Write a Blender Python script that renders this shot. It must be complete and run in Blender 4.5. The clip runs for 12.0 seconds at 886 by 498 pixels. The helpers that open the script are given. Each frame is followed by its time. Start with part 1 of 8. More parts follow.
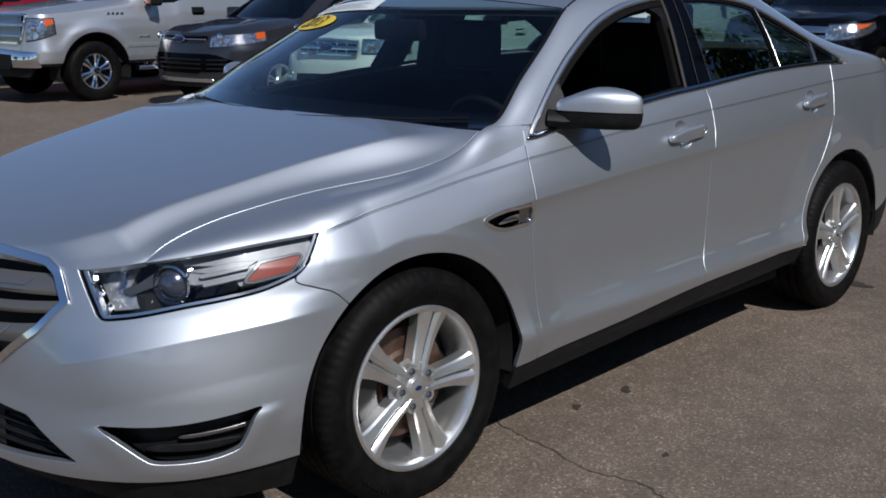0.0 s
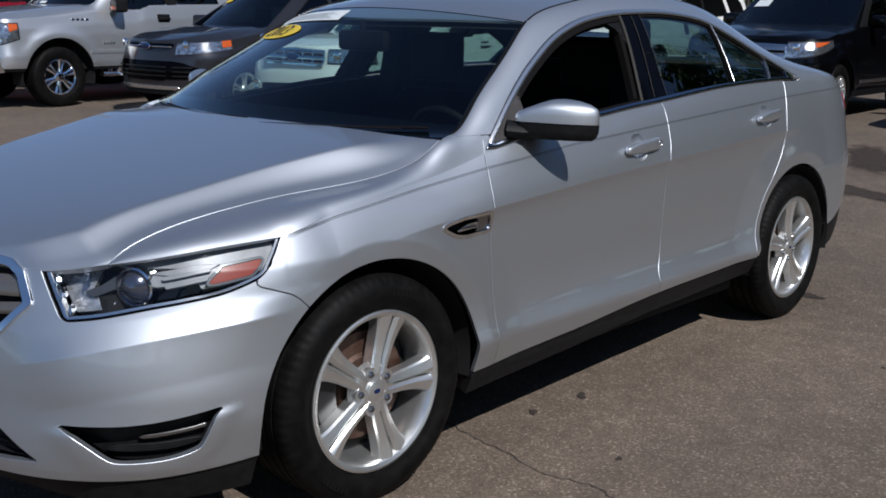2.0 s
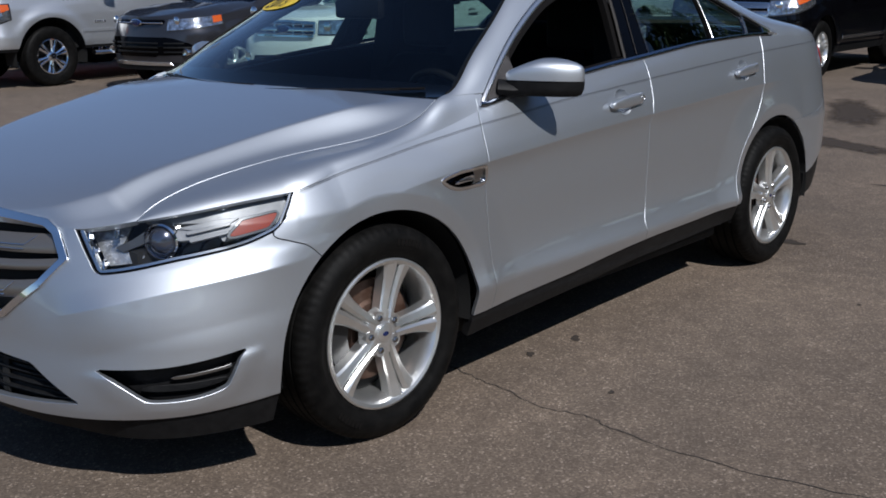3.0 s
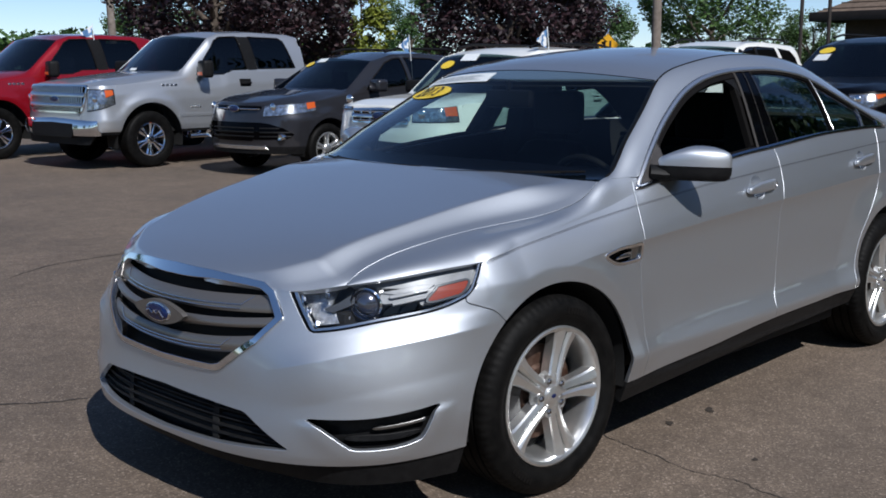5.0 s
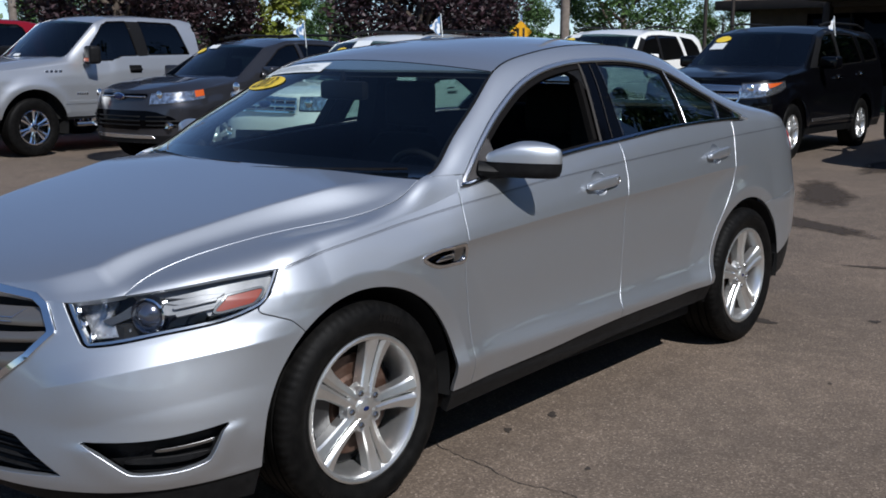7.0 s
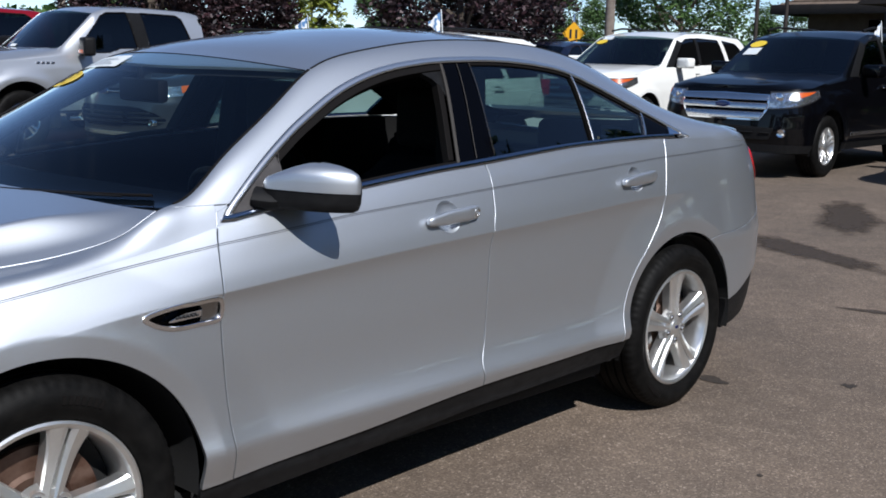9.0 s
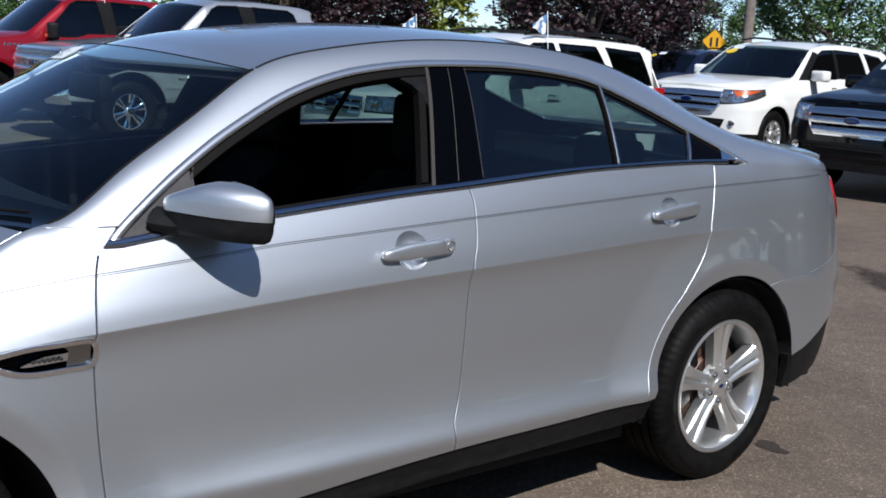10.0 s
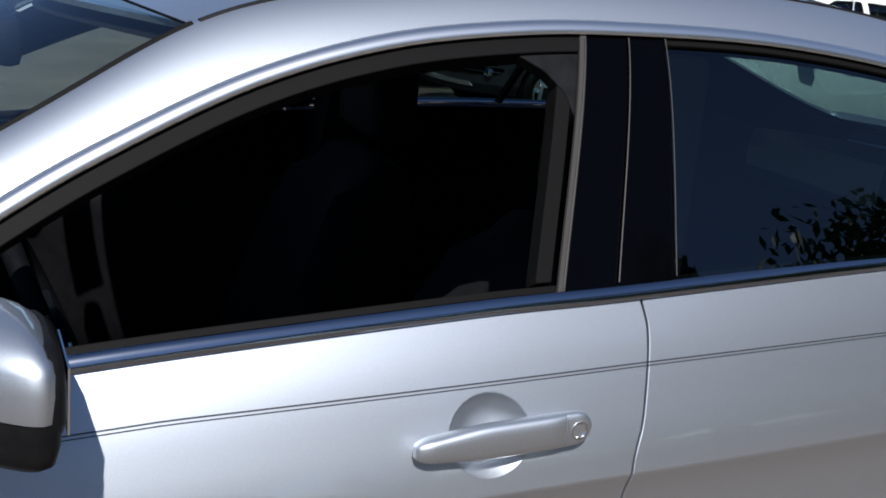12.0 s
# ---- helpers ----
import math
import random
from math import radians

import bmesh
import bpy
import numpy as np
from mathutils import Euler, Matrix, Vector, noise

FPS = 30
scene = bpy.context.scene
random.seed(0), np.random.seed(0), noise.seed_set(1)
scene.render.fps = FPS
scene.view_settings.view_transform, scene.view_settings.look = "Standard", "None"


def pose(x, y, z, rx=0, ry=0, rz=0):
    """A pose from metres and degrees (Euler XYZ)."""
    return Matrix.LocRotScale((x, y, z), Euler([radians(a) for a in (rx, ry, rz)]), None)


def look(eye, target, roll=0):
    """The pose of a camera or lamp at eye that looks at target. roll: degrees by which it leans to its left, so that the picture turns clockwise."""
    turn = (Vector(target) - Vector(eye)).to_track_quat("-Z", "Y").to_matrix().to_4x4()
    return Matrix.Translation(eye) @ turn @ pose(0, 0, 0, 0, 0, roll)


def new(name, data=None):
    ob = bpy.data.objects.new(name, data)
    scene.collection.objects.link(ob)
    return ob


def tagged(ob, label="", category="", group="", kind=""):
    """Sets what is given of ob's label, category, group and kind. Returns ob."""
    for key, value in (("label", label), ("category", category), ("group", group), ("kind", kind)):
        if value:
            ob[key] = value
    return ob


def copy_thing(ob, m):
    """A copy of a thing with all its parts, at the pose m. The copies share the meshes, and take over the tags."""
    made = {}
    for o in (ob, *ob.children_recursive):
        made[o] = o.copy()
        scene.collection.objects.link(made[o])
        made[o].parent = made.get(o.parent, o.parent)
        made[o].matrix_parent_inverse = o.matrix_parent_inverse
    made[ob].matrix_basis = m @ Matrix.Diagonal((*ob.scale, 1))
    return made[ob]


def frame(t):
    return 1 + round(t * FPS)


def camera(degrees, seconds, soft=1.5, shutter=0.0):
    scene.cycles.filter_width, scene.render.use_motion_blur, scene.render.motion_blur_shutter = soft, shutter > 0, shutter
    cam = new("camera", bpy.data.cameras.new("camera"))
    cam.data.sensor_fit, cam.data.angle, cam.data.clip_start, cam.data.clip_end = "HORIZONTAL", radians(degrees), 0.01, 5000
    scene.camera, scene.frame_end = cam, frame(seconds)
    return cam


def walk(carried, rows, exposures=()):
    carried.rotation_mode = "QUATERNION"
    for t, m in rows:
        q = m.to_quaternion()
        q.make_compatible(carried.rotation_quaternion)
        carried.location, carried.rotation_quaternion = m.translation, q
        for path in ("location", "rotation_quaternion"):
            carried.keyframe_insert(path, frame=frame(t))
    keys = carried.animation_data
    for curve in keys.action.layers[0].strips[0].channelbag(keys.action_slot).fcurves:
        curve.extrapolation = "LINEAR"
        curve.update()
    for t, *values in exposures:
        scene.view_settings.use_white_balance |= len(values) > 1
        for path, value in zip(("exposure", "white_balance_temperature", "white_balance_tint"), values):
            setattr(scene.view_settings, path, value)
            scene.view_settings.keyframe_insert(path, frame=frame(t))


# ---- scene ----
cam = camera(44.3, 12.0, 1.75)
PATH = [
    (0, (-2.146, -3.073, 1.467), (-0.732, -1.733, 1.015), 0.1),
    (0.5, (-2.145, -3.092, 1.461), (-0.72, -1.755, 1.034), -0.1),
    (1, (-2.153, -3.107, 1.469), (-0.723, -1.77, 1.059), 0.4),
    (1.5, (-2.153, -3.112, 1.471), (-0.716, -1.785, 1.051), 0.5),
    (2, (-2.188, -3.135, 1.468), (-0.727, -1.839, 1.037), 1.1),
    (2.5, (-2.249, -3.198, 1.476), (-0.754, -1.941, 1.044), 1.0),
    (3, (-2.402, -3.292, 1.463), (-0.942, -2.015, 0.979), -0.6),
    (3.5, (-2.576, -3.276, 1.504), (-1.123, -1.96, 1.104), -0.5),
    (3.7, (-2.65, -3.213, 1.472), (-1.187, -1.886, 1.159), -1.1),
    (5.3, (-2.928, -3.207, 1.482), (-1.512, -1.836, 1.141), 0.2),
    (5.5, (-2.922, -3.214, 1.496), (-1.507, -1.844, 1.146), 0.3),
    (6, (-2.83, -3.259, 1.491), (-1.34, -1.972, 1.139), 0.4),
    (6.5, (-2.668, -3.294, 1.508), (-1.169, -2.02, 1.147), -0.0),
    (7, (-2.474, -3.332, 1.493), (-0.963, -2.07, 1.141), 0.3),
    (7.2, (-2.389, -3.337, 1.499), (-0.88, -2.074, 1.143), 1.1),
    (8.8, (-1.309, -3.384, 1.521), (0.109, -2.022, 1.154), 1.9),
    (9, (-1.155, -3.339, 1.489), (0.275, -1.986, 1.136), 1.5),
    (9.5, (-0.787, -3.289, 1.522), (0.627, -1.917, 1.176), 2.3),
    (10, (-0.386, -3.251, 1.508), (0.861, -1.729, 1.149), 3.3),
    (10.5, (-0.063, -3.105, 1.492), (1.115, -1.538, 1.096), 4.4),
    (11, (0.264, -2.801, 1.513), (1.375, -1.184, 1.123), 3.5),
    (11.5, (0.551, -2.452, 1.516), (1.468, -0.724, 1.1), 3.6),
    (12, (0.779, -2.058, 1.52), (1.607, -0.304, 1.034), 5.9),
]
walk(cam, [(t, look(eye, target, roll)) for t, eye, target, roll in PATH], [(0.0, -0.16, 6080, 11), (5.5, -0.02, 6080, 11), (7.2, 0.0, 6080, 11), (9.0, 0.25, 6080, 11), (12.0, 0.22, 6080, 11)])

# ---- light ----
SUN_TO = Vector((-0.36, -1.0, 1.12)).normalized()
elev = math.asin(SUN_TO.z)
world = bpy.data.worlds.new("sky_world")
scene.world = world
world.use_nodes = True
wn = world.node_tree.nodes
sky = wn.new("ShaderNodeTexSky")
sky.sky_type = "NISHITA"
sky.sun_disc = False
sky.altitude = 1500.0
sky.sun_elevation = elev
sky.sun_rotation = math.atan2(SUN_TO.x, SUN_TO.y)
sky.air_density, sky.dust_density, sky.ozone_density = 0.8, 0.05, 2.5
wn["Background"].inputs["Strength"].default_value = 0.105
world.node_tree.links.new(sky.outputs[0], wn["Background"].inputs[0])
sun_data = bpy.data.lights.new("sun", "SUN")
sun_data.energy, sun_data.angle, sun_data.color = 4.9, radians(0.53), (1.0, 0.965, 0.91)
sun = new("sun", sun_data)
sun.matrix_world = look(SUN_TO * 60, (0, 0, 0))


# ---- materials ----
def material(name, color=(0.5, 0.5, 0.5), rough=0.5, metal=0.0, coat=0.0, coat_rough=0.03, spec=0.5):
    m = bpy.data.materials.new(name)
    m.use_nodes = True
    b = m.node_tree.nodes["Principled BSDF"]
    b.inputs["Base Color"].default_value = (*color, 1)
    b.inputs["Roughness"].default_value = rough
    b.inputs["Metallic"].default_value = metal
    b.inputs["Coat Weight"].default_value = coat
    b.inputs["Coat Roughness"].default_value = coat_rough
    b.inputs["Specular IOR Level"].default_value = spec
    return m


def tools_of(m):
    nt = m.node_tree
    return nt, nt.nodes["Principled BSDF"], nt.nodes.new, nt.links.new


def noise_node(m, scale, detail=4.0, rough=0.6, coords="Object"):
    nt, b, add, link = tools_of(m)
    tc, n = add("ShaderNodeTexCoord"), add("ShaderNodeTexNoise")
    n.inputs["Scale"].default_value, n.inputs["Detail"].default_value = scale, detail
    n.inputs["Roughness"].default_value = rough
    link(tc.outputs[coords], n.inputs["Vector"])
    return n


def ramp_node(m, source, stops):
    nt, b, add, link = tools_of(m)
    r = add("ShaderNodeValToRGB")
    r.color_ramp.elements.remove(r.color_ramp.elements[1])
    for i, (p, c) in enumerate(stops):
        e = r.color_ramp.elements[0] if i == 0 else r.color_ramp.elements.new(p)
        e.position, e.color = p, (*c, 1)
    link(source, r.inputs["Fac"])
    return r


def bump_node(m, source, strength, distance):
    nt, b, add, link = tools_of(m)
    bp = add("ShaderNodeBump")
    bp.inputs["Strength"].default_value, bp.inputs["Distance"].default_value = strength, distance
    link(source, bp.inputs["Height"])
    link(bp.outputs[0], b.inputs["Normal"])
    return bp


def mottled(name, dark, light, scale, rough=0.6, metal=0.0, bump=0.0, fine=0.0, coat=0.0, spec=0.5):
    """A surface that wanders between two tones, with grain as relief."""
    m = material(name, light, rough, metal, coat, 0.03, spec)
    nt, b, add, link = tools_of(m)
    n = noise_node(m, scale)
    r = ramp_node(m, n.outputs["Fac"], [(0.3, dark), (0.7, light)])
    link(r.outputs[0], b.inputs["Base Color"])
    if bump:
        g = noise_node(m, fine or scale * 8, 3.0)
        bump_node(m, g.outputs["Fac"], bump, 0.004)
    return m


def paint(name, color, metal=0.6, rough=0.36, dust=0.05, coat=1.0, gloss=1.5):
    """Car paint: a flaked base under a clear coat, with faint dust in the gloss."""
    m = material(name, color, rough, metal, coat, 0.03, 0.12 * coat)
    nt, b, add, link = tools_of(m)
    b.inputs["Coat IOR"].default_value = 1.5 if coat < 1 else gloss
    flake = noise_node(m, 900.0, 1.0)
    mix = add("ShaderNodeMix")
    mix.data_type = "RGBA"
    mix.inputs[6].default_value = (*[c * 0.86 for c in color], 1)
    mix.inputs[7].default_value = (*[min(1, c * 1.12) for c in color], 1)
    link(flake.outputs["Fac"], mix.inputs[0])
    link(mix.outputs[2], b.inputs["Base Color"])
    film = noise_node(m, 3.0, 6.0)
    rr = add("ShaderNodeMapRange")
    rr.inputs["To Min"].default_value, rr.inputs["To Max"].default_value = 0.02, 0.02 + dust
    link(film.outputs["Fac"], rr.inputs["Value"])
    link(rr.outputs[0], b.inputs["Coat Roughness"])
    return m


def glass(name, tint, film=0.07, rough=0.0):
    """A thin pane: tinted see-through with a mirror film that grows towards grazing angles."""
    m = bpy.data.materials.new(name)
    m.use_nodes = True
    nt = m.node_tree
    nt.nodes.remove(nt.nodes["Principled BSDF"])
    tr, gl = nt.nodes.new("ShaderNodeBsdfTransparent"), nt.nodes.new("ShaderNodeBsdfGlossy")
    lw, pw, mr, mx = (nt.nodes.new(k) for k in ("ShaderNodeLayerWeight", "ShaderNodeMath", "ShaderNodeMapRange", "ShaderNodeMixShader"))
    lw.inputs["Blend"].default_value = 0.5
    pw.operation = "POWER"
    pw.inputs[1].default_value = 4.3
    mr.inputs["To Min"].default_value, mr.inputs["To Max"].default_value = film, 0.95
    tr.inputs["Color"].default_value = (*tint, 1)
    gl.inputs["Roughness"].default_value = rough
    gl.inputs["Color"].default_value = (0.95, 0.97, 1, 1)
    nt.links.new(lw.outputs["Facing"], pw.inputs[0])
    nt.links.new(pw.outputs[0], mr.inputs["Value"])
    nt.links.new(mr.outputs[0], mx.inputs[0])
    nt.links.new(tr.outputs[0], mx.inputs[1])
    nt.links.new(gl.outputs[0], mx.inputs[2])
    nt.links.new(mx.outputs[0], nt.nodes["Material Output"].inputs["Surface"])
    return m


SILVER = paint("silver_paint", (0.555, 0.583, 0.620), 0.98, 0.50, 0.012, 1.0, 1.5)
SILVER_TRUCK = paint("silver_truck_paint", (0.52, 0.535, 0.555), 0.75, 0.40, 0.04)
GREY_PAINT = paint("dark_grey_paint", (0.034, 0.034, 0.039), 0.5, 0.35, 0.05)
WHITE_PAINT = paint("white_paint", (0.78, 0.78, 0.74), 0.0, 0.4, 0.04)
BLACK_PAINT = paint("black_paint", (0.0015, 0.0015, 0.0022), 0.0, 0.3, 0.01, 0.5)
RED_PAINT = paint("red_paint", (0.21, 0.004, 0.010), 0.2, 0.35, 0.04)
NAVY_PAINT = paint("navy_paint", (0.006, 0.009, 0.025), 0.2, 0.3, 0.03)
CHROME = material("chrome", (0.80, 0.81, 0.83), 0.06, 1.0)
CHROME_SOFT = material("satin_chrome", (0.70, 0.70, 0.70), 0.24, 1.0)
ALLOY = mottled("machined_alloy", (0.70, 0.70, 0.69), (0.82, 0.82, 0.80), 14.0, 0.33, 0.92, 0.02, 400)
TRIM_BRIGHT = material("bright_window_trim", (0.88, 0.88, 0.88), 0.34, 1.0)
# silver whose taupe tint paints in the ground mirrored by the grille bars
GRILLE_SILVER = material("grille_silver", (0.21, 0.195, 0.18), 0.36, 0.7, 0.2)
TRIM_BLACK = mottled("black_plastic", (0.006, 0.006, 0.0065), (0.012, 0.012, 0.0125), 30.0, 0.5, 0.0, 0.12, 700, 0.0, 0.12)
GLOSS_BLACK = material("gloss_black", (0.0012, 0.0012, 0.0018), 0.05, 0.0, 0.0, 0.03, 0.07)
RUBBER_SEAL = material("rubber_seal", (0.0068, 0.0060, 0.0057), 0.6, spec=0.08)
BELT_CHROME = material("dark_belt_chrome", (0.36, 0.38, 0.43), 0.15, 1.0)
CHANNEL_EDGE = material("dull_channel_edge", (0.055, 0.050, 0.046), 0.5, 0.0, 0.0, 0.03, 0.2)
SAIL_GREY = mottled("grey_sail_plastic", (0.040, 0.037, 0.037), (0.058, 0.054, 0.054), 30.0, 0.6, 0.0, 0.1, 700, 0.0, 0.3)
# near-black that puts the shade of hollows into the colour of their liners
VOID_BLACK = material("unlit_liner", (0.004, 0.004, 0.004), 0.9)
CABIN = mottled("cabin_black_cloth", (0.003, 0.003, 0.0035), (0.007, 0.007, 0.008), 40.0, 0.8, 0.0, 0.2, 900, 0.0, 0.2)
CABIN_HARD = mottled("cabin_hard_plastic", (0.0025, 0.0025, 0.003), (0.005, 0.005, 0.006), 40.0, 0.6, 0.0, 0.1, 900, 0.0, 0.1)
TYRE = mottled("tyre_rubber", (0.003, 0.003, 0.003), (0.008, 0.0076, 0.0072), 22.0, 0.55, 0.0, 0.12, 500, 0.0, 0.08)
DISC_STEEL = mottled("brake_disc_rusty_steel", (0.06, 0.026, 0.014), (0.13, 0.085, 0.065), 18.0, 0.5, 0.5)
PANE = glass("windscreen_glass", (0.74, 0.87, 0.84), 0.045)
PANE_TINT = glass("tinted_side_glass", (0.16, 0.25, 0.245), 0.066)
PANE_DARK = glass("dark_privacy_glass", (0.05, 0.06, 0.065), 0.045)
LENS = glass("lamp_lens", (0.93, 0.95, 0.96), 0.022)
AMBER = material("amber_reflector", (0.22, 0.024, 0.005), 0.35, 0.0, 0.1)
RED_LENS = material("red_lamp_lens", (0.35, 0.008, 0.010), 0.12, 0.0, 1.0)
REFLECTOR = material("lamp_reflector", (0.80, 0.81, 0.83), 0.12, 1.0)
LAMP_DARK = material("lamp_bezel", (0.018, 0.018, 0.019), 0.35, 0.0)
EMBLEM_BLUE = material("emblem_blue", (0.004, 0.013, 0.070), 0.15, 0.0, 0.35)
PAPER_WHITE = mottled("sticker_white", (0.62, 0.66, 0.66), (0.74, 0.76, 0.76), 30.0, 0.5)
STICKER_YELLOW = mottled("sticker_yellow", (0.72, 0.50, 0.03), (0.80, 0.58, 0.05), 30.0, 0.5)
INK = material("ink_black", (0.012, 0.012, 0.015), 0.6)
PAPER_GREY = material("print_grey", (0.28, 0.31, 0.33), 0.6)
STRIPE = material("pinstripe_dark", (0.05, 0.05, 0.055), 0.4)


# ---- mesh tools ----
def spline(xs, ys):
    """A natural cubic through the points; straight on beyond its ends."""
    xs, ys = np.array(xs, float), np.array(ys, float)
    n, h = len(xs), np.diff(xs)
    A, r = np.zeros((n, n)), np.zeros(n)
    A[0, 0] = A[-1, -1] = 1
    for i in range(1, n - 1):
        A[i, i - 1], A[i, i], A[i, i + 1] = h[i - 1], 2 * (h[i - 1] + h[i]), h[i]
        r[i] = 3 * ((ys[i + 1] - ys[i]) / h[i] - (ys[i] - ys[i - 1]) / h[i - 1])
    c = np.linalg.solve(A, r)
    b = np.diff(ys) / h - h * (2 * c[:-1] + c[1:]) / 3
    d = np.diff(c) / (3 * h)
    end = b[-1] + 2 * c[-2] * h[-1] + 3 * d[-1] * h[-1] ** 2

    def f(x):
        x = np.asarray(x, float)
        i = np.clip(np.searchsorted(xs, x) - 1, 0, n - 2)
        t = x - xs[i]
        y = ys[i] + b[i] * t + c[i] * t ** 2 + d[i] * t ** 3
        y = np.where(x < xs[0], ys[0] + b[0] * (x - xs[0]), y)
        return np.where(x > xs[-1], ys[-1] + end * (x - xs[-1]), y)
    return f


def linear(xs, ys):
    return lambda x: np.interp(x, xs, ys)


def step01(x, a, b):
    t = np.clip((np.asarray(x, float) - a) / (b - a), 0, 1)
    return t * t * (3 - 2 * t)


def curve2(points, n=10, closed=False):
    """A rounded line through points (Catmull-Rom)."""
    p = np.array(points, float)
    if closed:
        q = np.vstack([p[-1], p, p[0], p[1]])
    else:
        q = np.vstack([2 * p[0] - p[1], p, 2 * p[-1] - p[-2]])
    out = []
    for i in range(1, len(q) - 2):
        for t in np.linspace(0, 1, n, endpoint=False):
            a, b, c, d = q[i - 1], q[i], q[i + 1], q[i + 2]
            out.append(0.5 * (2 * b + (c - a) * t + (2 * a - 5 * b + 4 * c - d) * t ** 2 + (3 * b - a - 3 * c + d) * t ** 3))
    if not closed:
        out.append(q[-2])
    return np.array(out)


def inside(poly, grow=0.0, axes=(0, 2), flip_y=True):
    """Signed distance to a polygon in side view (or another pair of axes): above 0 within it. grow widens it."""
    a = np.array(poly, float)
    b = np.roll(a, -1, axis=0)

    def f(p):
        q = np.abs(p) if flip_y and axes[0] == 1 else p
        x, z = q[:, axes[0]][:, None], q[:, axes[1]][:, None]
        dx, dz = b[:, 0] - a[:, 0], b[:, 1] - a[:, 1]
        t = np.clip(((x - a[:, 0]) * dx + (z - a[:, 1]) * dz) / (dx * dx + dz * dz + 1e-12), 0, 1)
        dist = np.sqrt(np.min((x - a[:, 0] - t * dx) ** 2 + (z - a[:, 1] - t * dz) ** 2, axis=1))
        cross = (a[:, 1] > z) != (b[:, 1] > z)
        xi = a[:, 0] + (z - a[:, 1]) * dx / np.where(dz == 0, 1e-12, dz)
        return np.where(np.sum(cross & (x < xi), axis=1) % 2 == 1, dist, -dist) + grow
    return f


def outside(poly, grow=0.0, axes=(0, 2)):
    f = inside(poly, grow, axes)
    return lambda p: -f(p)


def patch(ev, us, vs, keeps=()):
    """The surface ev(u, v) over a grid, cut cleanly along each keep(points) > 0."""
    us, vs = np.asarray(us, float), np.asarray(vs, float)
    U, V = np.meshgrid(us, vs, indexing="ij")
    P = np.stack([U.ravel(), V.ravel()], 1)
    m = len(vs)
    I, J = np.meshgrid(np.arange(len(us) - 1), np.arange(m - 1), indexing="ij")
    k = (I * m + J).ravel()
    F = [list(q) for q in np.stack([k, k + m, k + m + 1, k + 1], 1)]
    for keep in keeps:
        d = keep(ev(P[:, 0], P[:, 1]))
        pos = d > 0
        extra, cache, out = [], {}, []
        for f in F:
            s = [pos[i] for i in f]
            if all(s):
                out.append(f)
                continue
            if not any(s):
                continue
            poly = []
            for i in range(len(f)):
                a, b = f[i], f[(i + 1) % len(f)]
                if pos[a]:
                    poly.append(a)
                if pos[a] != pos[b]:
                    key = (min(a, b), max(a, b))
                    if key not in cache:
                        t = d[key[0]] / (d[key[0]] - d[key[1]])
                        cache[key] = len(P) + len(extra)
                        extra.append(P[key[0]] * (1 - t) + P[key[1]] * t)
                    poly.append(cache[key])
            if len(poly) > 2:
                out.append(poly)
        if extra:
            P = np.vstack([P, extra])
        F = out
    used = sorted({i for f in F for i in f})
    index = {i: n for n, i in enumerate(used)}
    P = P[used] if used else np.zeros((0, 2))
    return ev(P[:, 0], P[:, 1]), [[index[i] for i in f] for f in F]


def normals_of(V, F):
    N = np.zeros_like(V)
    for f in F:
        a, b, c = V[f[0]], V[f[1]], V[f[-1]]
        n = np.cross(b - a, c - a)
        for i in f:
            N[i] += n
    return N / (np.linalg.norm(N, axis=1, keepdims=True) + 1e-15)


def rimmed(V, F, depth=0.014, away=(1.2, 0.0, 0.6), lip=0.0012):
    """Turns faces to look away from a point, and folds the open edges inwards, as a pressed panel has them."""
    if not len(F):
        return V, F
    N = normals_of(V, F)
    if np.sum(N * (V - np.array(away))) < 0:
        F = [f[::-1] for f in F]
        N = -N
    count = {}
    for f in F:
        for i in range(len(f)):
            e = (f[i], f[(i + 1) % len(f)])
            count[e] = count.get(e, 0) + 1
    edge = [e for e in count if (e[1], e[0]) not in count]
    if not edge or depth <= 0:
        return V, F
    out = np.zeros_like(V)
    for a, b in edge:
        t = np.cross(V[b] - V[a], N[a] + N[b])
        out[a] += t
        out[b] += t
    ring = sorted({i for e in edge for i in e})
    O = out[ring] / (np.linalg.norm(out[ring], axis=1, keepdims=True) + 1e-12)
    n, r = len(V), len(ring)
    k1, k2 = {i: n + a for a, i in enumerate(ring)}, {i: n + r + a for a, i in enumerate(ring)}
    W = np.vstack([V, V[ring] + O * lip - N[ring] * lip * 0.9, V[ring] + O * lip * 1.25 - N[ring] * max(depth, lip * 2)])
    F = F + [[b, a, k1[a], k1[b]] for a, b in edge] + [[k1[b], k1[a], k2[a], k2[b]] for a, b in edge]
    return W, F


def mesh_of(name, V, F, mat, smooth=True, angle=38):
    me = bpy.data.meshes.new(name)
    me.from_pydata([tuple(map(float, v)) for v in V], [], [tuple(int(i) for i in f) for f in F])
    me.materials.append(mat)
    if smooth and len(me.polygons):
        me.polygons.foreach_set("use_smooth", [True] * len(me.polygons))
        me.set_sharp_from_angle(angle=radians(angle))
    me.update()
    return me


def piece(name, VF, mat, parent=None, label="", smooth=True, angle=38):
    ob = new(name, mesh_of(name, VF[0], VF[1], mat, smooth, angle))
    if parent is not None:
        ob.parent = parent
    if label:
        ob["label"] = label
    return ob


def join(*sets):
    V, F, n = [], [], 0
    for v, f in sets:
        if len(v):
            V.append(np.asarray(v, float))
            F += [[i + n for i in q] for q in f]
            n += len(v)
    return (np.vstack(V) if V else np.zeros((0, 3))), F


